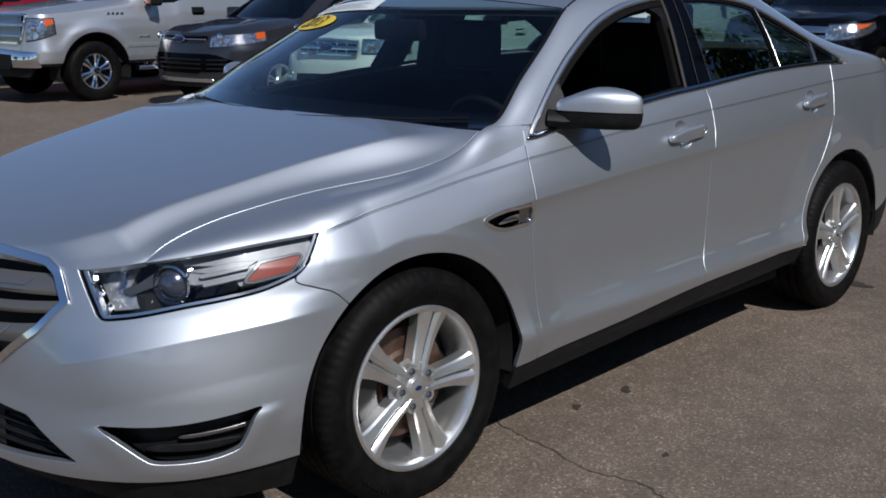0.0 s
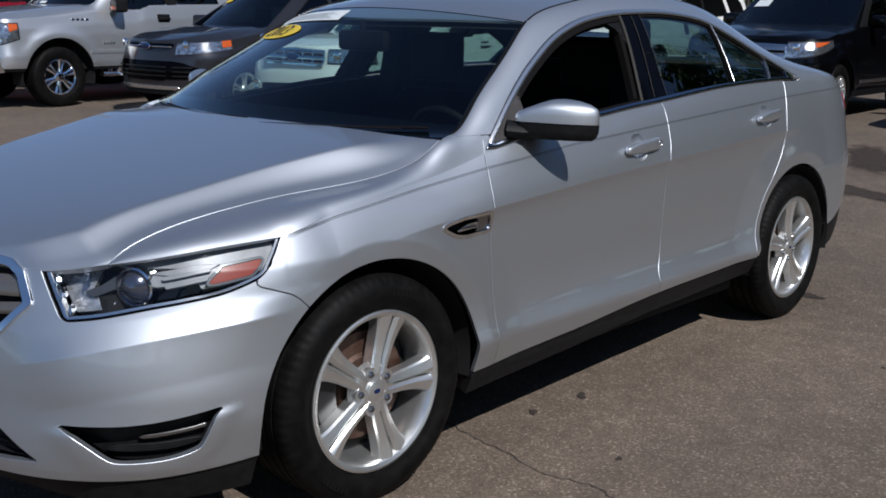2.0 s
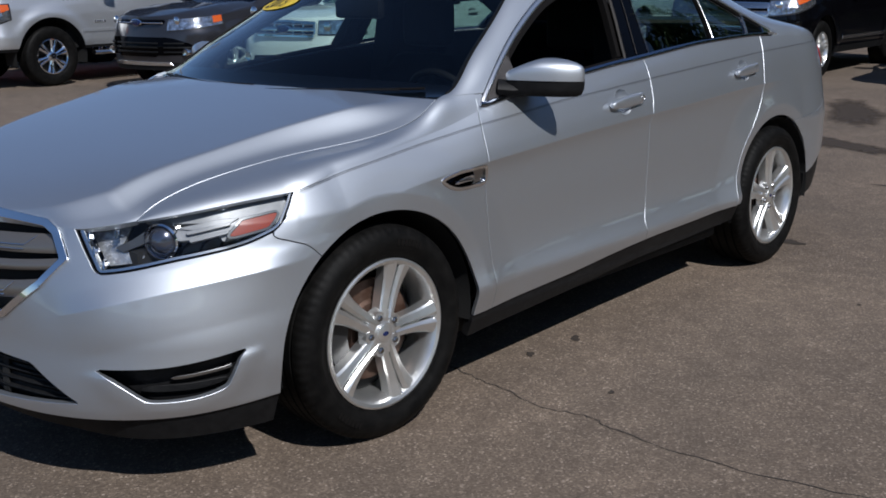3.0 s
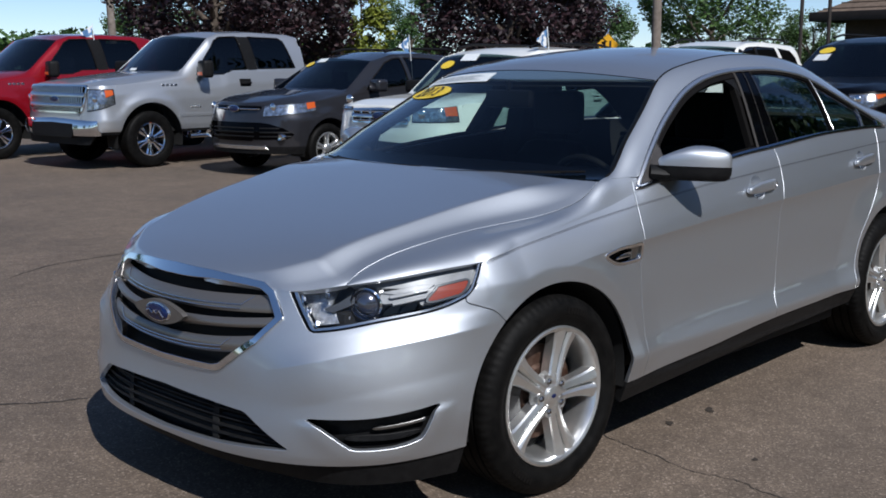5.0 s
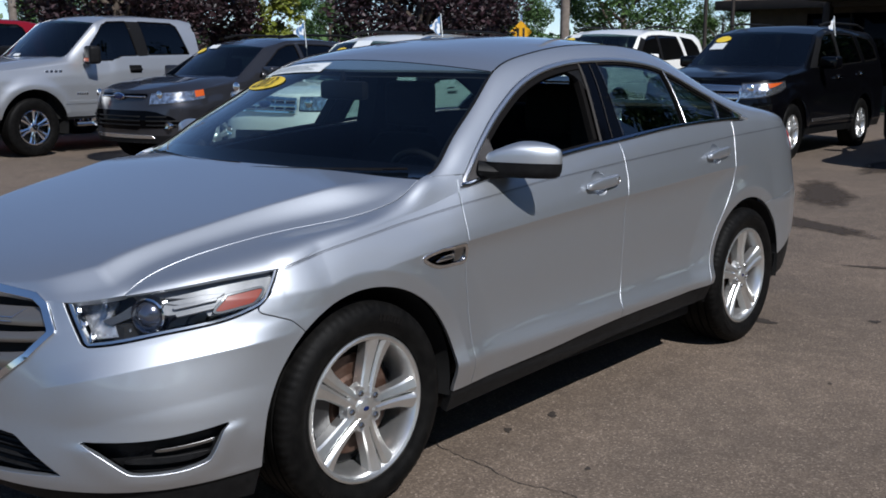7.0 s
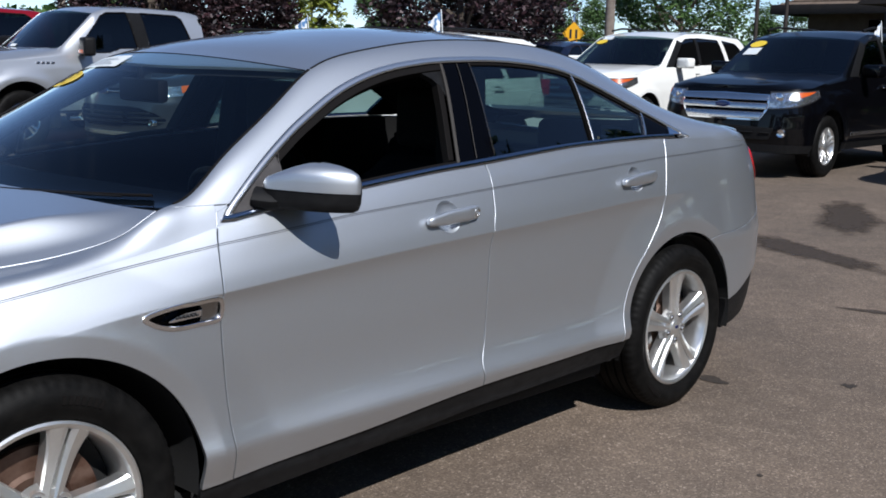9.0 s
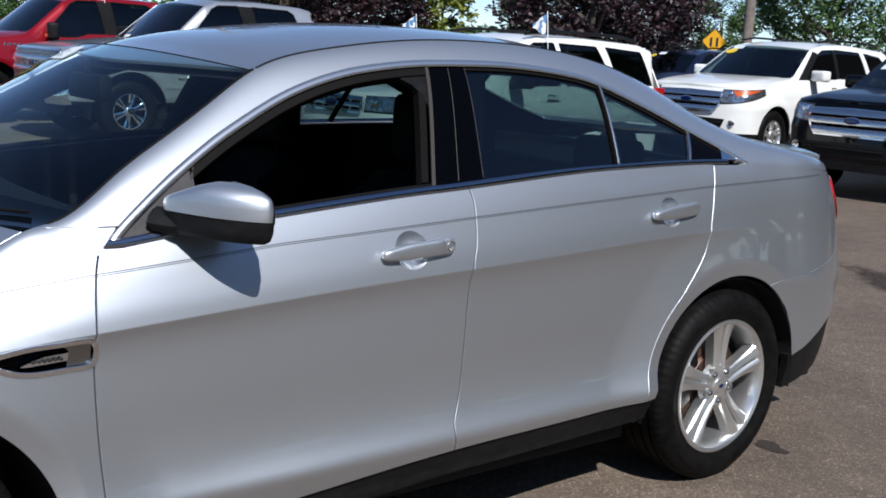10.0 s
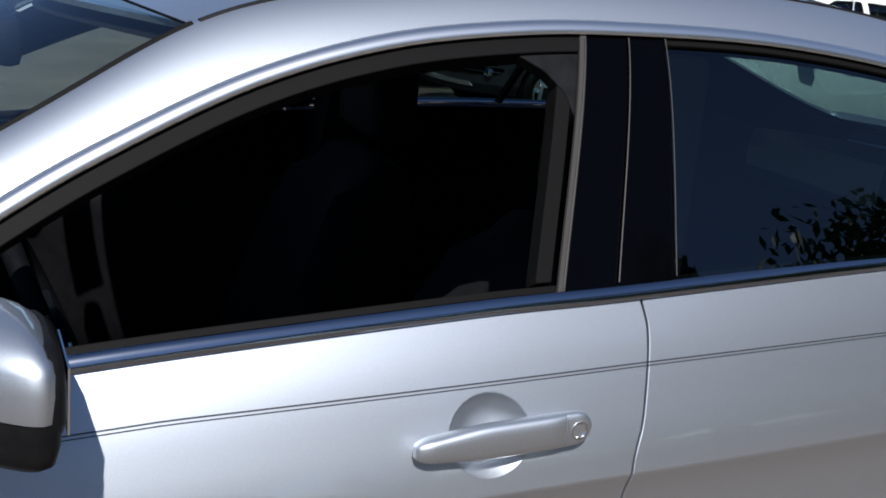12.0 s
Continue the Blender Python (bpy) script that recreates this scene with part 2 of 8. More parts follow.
def mirrored(VF):
    V = np.array(VF[0], float).copy()
    if len(V):
        V[:, 1] *= -1
    return V, [f[::-1] for f in VF[1]]


def moved(VF, m):
    V = np.array([m @ Vector(v) for v in VF[0]])
    return V, VF[1]


def box(x0, x1, y0, y1, z0, z1, bevel=0.01, seg=2):
    bm = bmesh.new()
    bmesh.ops.create_cube(bm, size=1)
    for v in bm.verts:
        v.co = Vector((x0 if v.co.x < 0 else x1, y0 if v.co.y < 0 else y1, z0 if v.co.z < 0 else z1))
    if bevel:
        bmesh.ops.bevel(bm, geom=bm.edges[:], offset=min(bevel, 0.45 * min(abs(x1 - x0), abs(y1 - y0), abs(z1 - z0))), segments=seg, affect="EDGES", profile=0.6)
    return bm_data(bm)


def bm_data(bm):
    bm.verts.ensure_lookup_table()
    V = np.array([v.co[:] for v in bm.verts])
    F = [[v.index for v in f.verts] for f in bm.faces]
    bm.free()
    return V, F


def lathe(profile, seg=64, axis="y", turn=0.0, wobble=None):
    """Turns a profile of (radius, along) about an axis."""
    V, F = [], []
    n = len(profile)
    for i in range(seg):
        a = turn + 2 * math.pi * i / seg
        for j, (r, h) in enumerate(profile):
            rr = r + (wobble(i, j) if wobble else 0)
            if axis == "y":
                V.append((rr * math.cos(a), h, rr * math.sin(a)))
            elif axis == "z":
                V.append((rr * math.cos(a), rr * math.sin(a), h))
            else:
                V.append((h, rr * math.cos(a), rr * math.sin(a)))
    for i in range(seg):
        k = (i + 1) % seg
        for j in range(n - 1):
            F.append([i * n + j, i * n + j + 1, k * n + j + 1, k * n + j])
    return np.array(V), F


def tube(points, radius, seg=8, caps=True, flat=1.0):
    """A round bar along points; radius may be a list."""
    P = [Vector(p) for p in points]
    R = radius if isinstance(radius, (list, tuple)) else [radius] * len(P)
    V, F = [], []
    side = None
    for i, p in enumerate(P):
        d = (P[min(i + 1, len(P) - 1)] - P[max(i - 1, 0)]).normalized()
        if side is None:
            side = d.cross(Vector((0, 0, 1)))
            if side.length < 0.1:
                side = d.cross(Vector((1, 0, 0)))
        side = (side - d * side.dot(d)).normalized()
        up = side.cross(d)
        for k in range(seg):
            a = 2 * math.pi * k / seg
            V.append(p + side * math.cos(a) * R[i] + up * math.sin(a) * R[i] * flat)
    for i in range(len(P) - 1):
        for k in range(seg):
            F.append([i * seg + k, i * seg + (k + 1) % seg, (i + 1) * seg + (k + 1) % seg, (i + 1) * seg + k])
    if caps:
        F.append(list(range(seg))[::-1])
        F.append([(len(P) - 1) * seg + k for k in range(seg)])
    return np.array([v[:] for v in V]), F


def fan(points, thick=None):
    """A flat polygon, or a slab of it along thick."""
    P = np.array(points, float)
    n = len(P)
    if thick is None:
        return P, [list(range(n))]
    Q = P + np.array(thick)
    return np.vstack([P, Q]), [list(range(n)), list(range(2 * n - 1, n - 1, -1))] + [[i, i + n, (i + 1) % n + n, (i + 1) % n] for i in range(n)]


def thing(name, label, category, group="", where=None):
    ob = new(name)
    ob.empty_display_size = 0.2
    tagged(ob, label, category, group)
    if where is not None:
        ob.matrix_world = where
    return ob


def writing(name, text, size, m, mat, parent, thick=0.0004, label=""):
    cu = bpy.data.curves.new(name, "FONT")
    cu.body, cu.size, cu.extrude = text, size, thick
    cu.align_x, cu.align_y = "CENTER", "CENTER"
    tmp = bpy.data.objects.new(name, cu)
    me = bpy.data.meshes.new_from_object(tmp)
    bpy.data.objects.remove(tmp)
    me.materials.clear()
    me.materials.append(mat)
    me.transform(m)
    ob = new(name, me)
    ob.parent = parent
    if label:
        ob["label"] = label
    return ob


# ---- the silver sedan: x runs to its tail, the near flank is at minus y ----
XC, XR = -0.15, 3.2
zcrease = spline([-1.0, -0.4, 0.0, 0.51, 1.15, 1.98, 2.63, 3.2, 4.2], [0.62, 0.70, 0.79, 0.842, 0.881, 0.915, 0.938, 0.93, 0.86])
zbelt = spline([-0.317, -0.1, 0.1, 0.3, 0.42, 0.55, 0.7, 1.0, 1.376, 1.6, 2.03, 2.3, 2.7, 3.0, 3.4, 3.8],
               [0.852, 0.898, 0.928, 0.958, 0.980, 1.010, 1.036, 1.068, 1.102, 1.117, 1.146, 1.156, 1.162, 1.156, 1.135, 1.10])
dwide = spline([-0.4, 0.0, 0.5, 1.0, 1.6, 2.2, 2.6, 3.0, 3.4], [-0.022, -0.012, -0.002, 0.002, 0.002, -0.008, -0.020, -0.032, -0.04])
under_t = spline([0.0, 0.05, 0.095, 0.13, 0.20, 0.32, 0.60, 0.80, 0.90, 0.95, 1.0], [0.963, 0.9715, 0.9755, 0.969, 0.9545, 0.944, 0.9440, 0.9450, 0.9475, 0.9520, 0.961])
over_t = spline([0.0, 0.18, 0.45, 0.75, 1.0], [0.961, 0.953, 0.935, 0.911, 0.886])
plain_h = spline([0.0, 0.04, 0.1, 0.2, 0.35, 0.6, 0.9], [0.893, 0.911, 0.931, 0.949, 0.957, 0.956, 0.945])
ARCH_F, ARCH_R = (0.005, 0.345, 0.440, 0.405), (2.885, 0.352, 0.432, 0.415)


def arch_r(x, z, arch):
    """How far a point of the flank is from the wheel arch's edge: 1 on it."""
    cx, cz, rx, rz = arch
    return np.sqrt(((x - cx) / rx) ** 2 + (np.maximum(z - cz, 0) / rz) ** 2)


def flank(x, z):
    x, z = np.asarray(x, float), np.asarray(z, float)
    zc, zb = zcrease(x), zbelt(x)
    tt = np.clip((z - 0.36) / (zc - 0.36), -0.1, 1)
    lo = under_t(tt)
    # the ridge over the sill grows out of the front door
    lo = np.where(tt < 0.32, 0.944 + (lo - 0.944) * (0.55 + 0.45 * step01(x, 0.5, 1.1)), lo)
    hi = over_t(np.clip((z - zc) / (zb - zc), 0, 1.1))
    w = np.where(z < zc, lo, hi)
    w2 = plain_h(np.clip(zb - z, 0, 0.85))
    k = step01(x, -0.05, 0.5) * (1 - step01(x, 2.55, 3.1))
    w = w * k + w2 * (1 - k) + dwide(x)
    w = np.where(z < 0.36, np.minimum(w, 0.972 - (0.36 - z) * 0.35), w)
    for arch in (ARCH_F, ARCH_R):
        r = arch_r(x, z, arch)
        # a flat lip that leans in towards the wheel, with a hollow fading above it
        g, reach = (0.024, 0.42) if arch is ARCH_F else (0.022, 0.40)
        lip = np.where(r < 1.13, 0.70 + 0.30 * np.clip((r - 1) / 0.13, 0, 1), np.clip(1 - (r - 1.13) / reach, 0, 1) ** 1.3)
        w = w + g * lip * step01(z, 0.25, 0.4)
    return w


nose_x = spline([0.15, 0.25, 0.32, 0.45, 0.58, 0.66, 0.74, 0.82], [-0.955, -0.985, -0.985, -0.968, -0.966, -0.958, -0.938, -0.905])
tail_x = spline([0.2, 0.4, 0.6, 0.8, 0.95, 1.1], [3.98, 4.06, 4.10, 4.06, 4.03, 3.96])


def nose_p(z):
    return 2.75 - 0.45 * step01(z, 0.45, 0.68)


# The line along the bonnet's nose and the lamps' upper edge: width, place, height.
NOSE = np.array([(0.0, -0.905, 0.800), (0.12, -0.900, 0.798), (0.24, -0.882, 0.791), (0.40, -0.846, 0.780), (0.52, -0.805, 0.776), (0.652, -0.702, 0.800),
                 (0.755, -0.597, 0.822), (0.828, -0.467, 0.842), (0.874, -0.317, 0.852)])
NOSE_Y = np.concatenate([np.linspace(0.0, 0.652, 90), np.linspace(0.652, 0.874, 40)[1:]])
NOSE_LINE = np.vstack([NOSE[:0:-1] * [-1, 1, 1], NOSE])
NOSE = np.stack([NOSE_Y, spline(NOSE_LINE[:, 0], NOSE_LINE[:, 1])(NOSE_Y), spline(NOSE_LINE[:, 0], NOSE_LINE[:, 2])(NOSE_Y)], 1)
NOSE_A = np.arctan2(NOSE[:, 0], XC + 0.25 - NOSE[:, 1])


def ring(s, v):
    """The lower body, wrapped from the nose (s 0) along the flank (1 to 2) to the tail (3); v 0 sill, 1 crease, 2 upper edge."""
    s, v = np.asarray(s, float), np.asarray(v, float)
    x_side = XC + (XR - XC) * np.clip(s - 1, 0, 1)
    front, rear = s < 1, s > 2
    th = np.where(front, np.clip(s, 0, 1), 1) * math.pi / 2
    tr = np.where(rear, np.clip(3 - s, 0, 1), 1) * math.pi / 2
    # height of the upper edge, with the nose line in front
    p0 = nose_p(0.78)
    xt = XC - 0.765 * np.cos(th) ** (2 / p0)
    yt = flank(np.full_like(xt, XC), np.full_like(xt, 0.82)) * np.sin(th) ** (2 / p0)
    ang = np.arctan2(yt, XC + 0.25 - xt)
    tx, ty, tz = (np.interp(ang, NOSE_A, NOSE[:, i]) for i in (1, 0, 2))
    past = step01(ang, NOSE_A[-1] - 0.02, NOSE_A[-1] + 0.25)
    ztop = np.where(front, tz * (1 - past) + zbelt(np.maximum(xt, -0.317)) * past, zbelt(x_side))
    xr_guess = XR + 0.86 * np.cos(tr) ** (2 / 2.6)
    ztop = np.where(rear, zbelt(xr_guess) - 0.02 * step01(s, 2.3, 2.9), ztop)
    zc = np.where(front, zcrease(xt), np.where(rear, zcrease(xr_guess), zcrease(x_side)))
    zk = 0.554 + 0.27 * (yt - 0.515)
    away = step01(xt, -0.45, -0.15)
    zc = np.where(front, zk * (1 - away) + zc * away, zc)
    zc = np.minimum(zc, ztop - 0.06)
    zl = 0.17
    z = np.where(v < 1, zl + (zc - zl) * v, zc + (ztop - zc) * (v - 1))
    p = nose_p(z)
    ax = XC - nose_x(z)
    xf = XC - ax * np.cos(th) ** (2 / p)
    wf = flank(np.full_like(z, XC), z)
    yf = wf * np.sin(th) ** (2 / p)
    near = step01(z, ztop - 0.16, ztop) * (1 - past)
    # pull the upper edge on to the nose line
    pt = nose_p(ztop)
    xe = XC - (XC - nose_x(ztop)) * np.cos(th) ** (2 / pt)
    ye = flank(np.full_like(z, XC), ztop) * np.sin(th) ** (2 / pt)
    xf2, yf2 = xf + (tx - xe) * near, yf + (ty - ye) * near
    pr = 2.6
    xr = XR + (tail_x(z) - XR) * np.cos(tr) ** (2 / pr)
    yr = flank(np.full_like(z, XR), z) * np.sin(tr) ** (2 / pr)
    # the bumper's ledge under the lamps
    dz = z - zk
    ledge = 0.017 * np.where(dz < 0, np.clip(1 + dz / 0.13, 0, 1) ** 1.2, np.clip(1 - dz / 0.055, 0, 1)) * step01(yt, 0.42, 0.62) * (1 - step01(xt, -0.46, -0.25))
    xf2, yf2 = xf2 - ledge * np.cos(th) ** 0.7, yf2 + ledge * np.sin(th)
    x = np.where(front, xf2, np.where(rear, xr, x_side))
    y = np.where(front, yf2, np.where(rear, yr, flank(x_side, z)))
    return np.stack([x, -y, z], 1)


def side_y(x, z):
    x, z = np.asarray(x, float), np.asarray(z, float)
    w = flank(np.clip(x, XC, XR), z)
    p = nose_p(z)
    uf = np.clip((XC - x) / (XC - nose_x(z)), 0, 1)
    ur = np.clip((x - XR) / (tail_x(z) - XR), 0, 1)
    return np.where(x < XC, w * (1 - uf ** p) ** (1 / p), np.where(x > XR, w * (1 - ur ** 2.6) ** (1 / 2.6), w))


# The inner edge of the flank's crown: bonnet shut line, windscreen edge, roof ditch, backlight edge.
EX = [-0.702, -0.655, -0.605, -0.386, -0.149, 0.075, 0.22, 0.30, 0.36, 0.41, 0.471, 0.62, 0.77, 0.92, 1.069, 1.3, 1.6, 1.9, 2.2, 2.5, 2.8, 3.1, 3.35, 3.6, 3.8]
EY = [0.652, 0.651, 0.656, 0.700, 0.742, 0.800, 0.828, 0.832, 0.829, 0.824, 0.818, 0.775, 0.730, 0.684, 0.636, 0.612, 0.596, 0.586, 0.578, 0.572, 0.570, 0.578, 0.60, 0.62, 0.60]
EZ = [0.800, 0.828, 0.850, 0.906, 0.936, 0.958, 0.985, 1.010, 1.042, 1.064, 1.078, 1.168, 1.258, 1.346, 1.430, 1.492, 1.530, 1.541, 1.530, 1.487, 1.400, 1.292, 1.222, 1.18, 1.15]
edge_y, edge_z = spline(EX, EY), spline(EX, EZ)
lamp_y, lamp_z = linear(NOSE[89:, 1], NOSE[89:, 0]), linear(NOSE[89:, 1], NOSE[89:, 2])


def crown(x, k):
    """From the flank's upper edge (k 0) over the shoulder, pillar or roof rail to the inner edge (k 1)."""
    x, k = np.asarray(x, float), np.asarray(k, float)
    fr = x < -0.317
    zB = np.where(fr, lamp_z(x), zbelt(x))
    yB = np.where(fr, lamp_y(x), side_y(x, zB) - 0.0195 * np.exp(-np.maximum(x + 0.317, 0) / 0.045))
    yE, zE = edge_y(x), edge_z(x)
    d = np.sqrt((yB - yE) ** 2 + (zB - zE) ** 2)
    g = step01(x, 0.40, 1.1) * (1 - step01(x, 2.9, 3.5))
    lean = 0.45 + 0.12 * g
    n1 = np.sqrt(lean ** 2 + 1)
    l1, l2 = d * (0.40 - 0.02 * g), d * (0.36 - 0.12 * g)
    y1, z1 = yB - lean / n1 * l1, zB + l1 / n1
    flat_k = 0.40 * (1 - step01(x, -0.48, -0.12))
    tilt = 0.30 + 0.12 * g
    n2 = np.sqrt(1 + tilt ** 2)
    y2, z2 = yE + l2 / n2, zE - l2 * tilt / n2
    y1, z1 = y1 + (yB + (yE - yB) / 3 - y1) * flat_k, z1 + (zB + (zE - zB) / 3 - z1) * flat_k
    y2, z2 = y2 + (yE + (yB - yE) / 3 - y2) * flat_k, z2 + (zE + (zB - zE) / 3 - z2) * flat_k
    a, b, c, e = (1 - k) ** 3, 3 * (1 - k) ** 2 * k, 3 * (1 - k) * k ** 2, k ** 3
    return np.stack([x, -(a * yB + b * y1 + c * y2 + e * yE), a * zB + b * z1 + c * z2 + e * zE], 1)


bonnet_mid = spline([-0.905, -0.86, -0.7, -0.4, 0.0, 0.25, 0.42], [0.800, 0.826, 0.887, 0.960, 1.036, 1.080, 1.108])
bonnet_w, nose_h = linear(NOSE[:90, 1], NOSE[:90, 0]), linear(NOSE[:90, 1], NOSE[:90, 2])

fold_q = spline([-0.905, -0.82, -0.76, -0.70, -0.50, -0.29, 0.0, 0.19, 0.39], [0.84, 0.81, 0.785, 0.795, 0.835, 0.853, 0.848, 0.860, 0.93])


def bonnet(u, q):
    u, q = np.asarray(u, float), np.asarray(q, float)
    t = np.where(u < 0.3, 0.2030 * (u / 0.3) ** 2, 0.203 + (u - 0.3) / 0.7 * 1.0)
    x = -0.905 + t
    rear = 0.395 - 0.15 * (1 - np.abs(q) ** 2.2)
    x = np.where(u < 0.3, x, -0.702 + (u - 0.3) / 0.7 * (rear + 0.702))
    w = np.where(x < -0.702, bonnet_w(x), edge_y(x))
    zE = np.where(x < -0.702, nose_h(x), edge_z(x))
    D = bonnet_mid(x) - zE
    a = np.abs(q)
    # a flat middle, a sharp fold that falls towards the sides, and a hollow before the shut line
    qc = fold_q(x)
    inner = 0.07 * (a / qc) ** 3
    o = np.clip((a - qc) / (1 - qc), 0, 1)
    hollow = 0.07 + 0.95 * step01(o, -0.22, 0.68) - 0.93 * float(step01(0.0, -0.22, 0.68)) * (1 - o) - 0.02 * step01(o, 0.68, 1.0)
    drop = np.where(a < qc, inner, 0.45 * hollow + 0.55 * (0.07 + 0.93 * o))
    plain = 0.40 * a ** 2 + 0.60 * a ** 5
    front_k = 0.62 * (1 - step01(x, -0.90, -0.56))
    drop = drop * (1 - front_k) + (0.45 * a ** 2 + 0.55 * a ** 4) * front_k
    rear_k = step01(x, 0.12, 0.38)
    drop = drop * (1 - rear_k) + plain * rear_k
    return np.stack([x, q * w, zE + D * (1 - drop)], 1)


def roof(u, q):
    u, q = np.asarray(u, float), np.asarray(q, float)
    x0, x1 = 1.069 - 0.15 * (1 - q * q), 2.62 + 0.10 * (1 - q * q)
    x = x0 + u * (x1 - x0)
    xe = np.maximum(x, 1.069)
    z = edge_z(xe) + np.minimum(x - 1.069, 0) * 0.30
    return np.stack([x, q * edge_y(xe) * 0.995, z + 0.045 * (1 - np.abs(q) ** 2.4) - 0.004], 1)


def windscreen(t, q):
    t, q = np.asarray(t, float), np.asarray(q, float)
    xe = 0.43 + t * (1.066 - 0.43)
    b = 1 - np.abs(q) ** 2.0
    x = xe - (0.25 - 0.10 * t) * b
    return np.stack([x, q * edge_y(xe) * 0.996, edge_z(xe) + (-0.015 + 0.058 * t) * b - 0.005], 1)


def backlight(u, q):
    u, q = np.asarray(u, float), np.asarray(q, float)
    x = 2.62 + 0.10 * (1 - q * q) + u * (3.36 - 2.62)
    return np.stack([x, q * edge_y(x) * 0.99, edge_z(x) + 0.035 * (1 - q * q) - 0.006], 1)


def bootlid(u, q):
    u, q = np.asarray(u, float), np.asarray(q, float)
    x = 3.36 + 0.10 * (1 - q * q) + u * 0.60 * (1 - 0.22 * np.abs(q) ** 3)
    w = edge_y(np.minimum(x, 3.75)) * (1 + 0.03 * u)
    return np.stack([x, q * w, edge_z(np.minimum(x, 3.8)) + 0.018 * (1 - q * q) + 0.006], 1)


sedan = thing("sedan", "silver four-door sedan with bright alloy wheels parked on asphalt", "car")

# Outlines in side view.
SEAM_F = curve2([(0.556, 1.060), (0.546, 1.015), (0.527, 0.955), (0.512, 0.840), (0.515, 0.65), (0.530, 0.45), (0.545, 0.30), (0.549, 0.20)], 6)
SEAM_B = curve2([(1.625, 1.16), (1.638, 1.112), (1.641, 1.072), (1.626, 0.973), (1.608, 0.897), (1.603, 0.70), (1.594, 0.53), (1.566, 0.44), (1.572, 0.36), (1.575, 0.20)], 6)
SEAM_R = curve2([(2.80, 1.20), (2.782, 1.145), (2.762, 1.090), (2.722, 0.977), (2.690, 0.860), (2.596, 0.745), (2.500, 0.644), (2.436, 0.535), (2.402, 0.422), (2.385, 0.30), (2.38, 0.20)], 6)
SEAM_BF = curve2([(-0.36, 0.79), (-0.416, 0.745), (-0.365, 0.720), (-0.315, 0.700), (-0.27, 0.66)], 5)
SEAM_BR = curve2([(3.05, 0.70), (3.18, 0.728), (3.385, 0.742), (3.674, 0.797), (3.9, 0.86), (4.3, 0.90)], 5)
SILL = [(0.20, 0.285), (0.54, 0.304), (0.80, 0.318), (1.05, 0.332), (1.30, 0.352), (1.58, 0.368), (2.0, 0.374), (2.42, 0.381)]
sill_z = spline(*zip(*SILL))
WIN = curve2([(0.556, 1.020), (0.600, 1.068), (0.705, 1.150), (0.820, 1.226), (0.940, 1.294), (1.127, 1.382), (1.311, 1.438), (1.504, 1.468), (1.686, 1.480), (1.942, 1.483),
              (2.187, 1.466), (2.344, 1.438), (2.545, 1.368), (2.756, 1.281), (2.908, 1.213), (3.005, 1.164)], 6)
BELT = curve2([(3.005, 1.160), (2.69, 1.166), (2.30, 1.160), (2.03, 1.149), (1.606, 1.119), (1.376, 1.104), (1.0, 1.069), (0.75, 1.040), (0.60, 1.020)], 6)
WIN_POLY = np.vstack([WIN, BELT])


def shut(line, keep_left, gap=0.0030):
    """Keeps what lies to the front (or rear) of a seam that runs downwards."""
    L = np.array(line)
    far = -2.0 if keep_left else 5.0
    poly = np.vstack([L, [(L[-1][0], -1.0), (far, -1.0), (far, 2.5), (L[0][0], 2.5)]])
    return inside(poly, -gap)


def no_arch(arch, grow=0.0):
    return lambda p: (arch_r(p[:, 0], p[:, 2], arch) - 1) * 0.41 - grow


def above(fn, gap=0.0):
    return lambda p: p[:, 2] - fn(p[:, 0]) - gap


def below(fn, gap=0.0):
    return lambda p: fn(p[:, 0]) - gap - p[:, 2]


def grid_v(n1=26, n2=16):
    """Levels of the lower body, crowded at the sill's flare and the crease."""
    a = np.concatenate([np.linspace(0, 0.92, n1 - 4), np.linspace(0.93, 1, 12)])
    return np.concatenate([a, [1.012, 1.03], 1.03 + np.linspace(0, 0.97, n2)[1:]])


def both(name, VF, mat, parent=None, label="", depth=0.014, angle=38):
    """The near-side panel and its mirror image."""
    a = rimmed(*VF, depth)
    return piece(name, a, mat, parent, label, angle=angle), piece(name, mirrored(a), mat, parent, label, angle=angle)


SV = grid_v(56, 22)
SF = np.concatenate([np.linspace(0, 1, 80), 1 + np.linspace(0, 0.30, 40)[1:]])

# grille, intake, lamp and fog pockets as outlines
GRILLE = [(-0.41, 0.795), (-0.2, 0.812), (0.0, 0.818), (0.2, 0.812), (0.41, 0.795), (0.455, 0.772), (0.512, 0.698), (0.45, 0.62), (0.315, 0.518), (0.28, 0.508), (0.0, 0.500), (-0.28, 0.508), (-0.315, 0.518), (-0.45, 0.62), (-0.512, 0.698), (-0.455, 0.772)]
INTAKE = [(-0.42, 0.392), (-0.25, 0.402), (0.0, 0.408), (0.25, 0.402), (0.42, 0.392), (0.592, 0.288), (0.30, 0.268), (0.0, 0.258), (-0.30, 0.268), (-0.592, 0.288)]
LAMP = np.vstack([[(-0.808, 0.80), (-0.811, 0.754), (-0.814, 0.707), (-0.8155, 0.670), (-0.812, 0.661)], curve2([(-0.805, 0.661), (-0.759, 0.671), (-0.673, 0.694), (-0.591, 0.710), (-0.504, 0.726), (-0.436, 0.746), (-0.395, 0.763), (-0.353, 0.803), (-0.325, 0.835), (-0.30, 0.87)], 4)])
LAMP_POLY = np.vstack([LAMP, [(-0.30, 0.95), (-0.95, 0.95), (-0.95, 0.79)]])
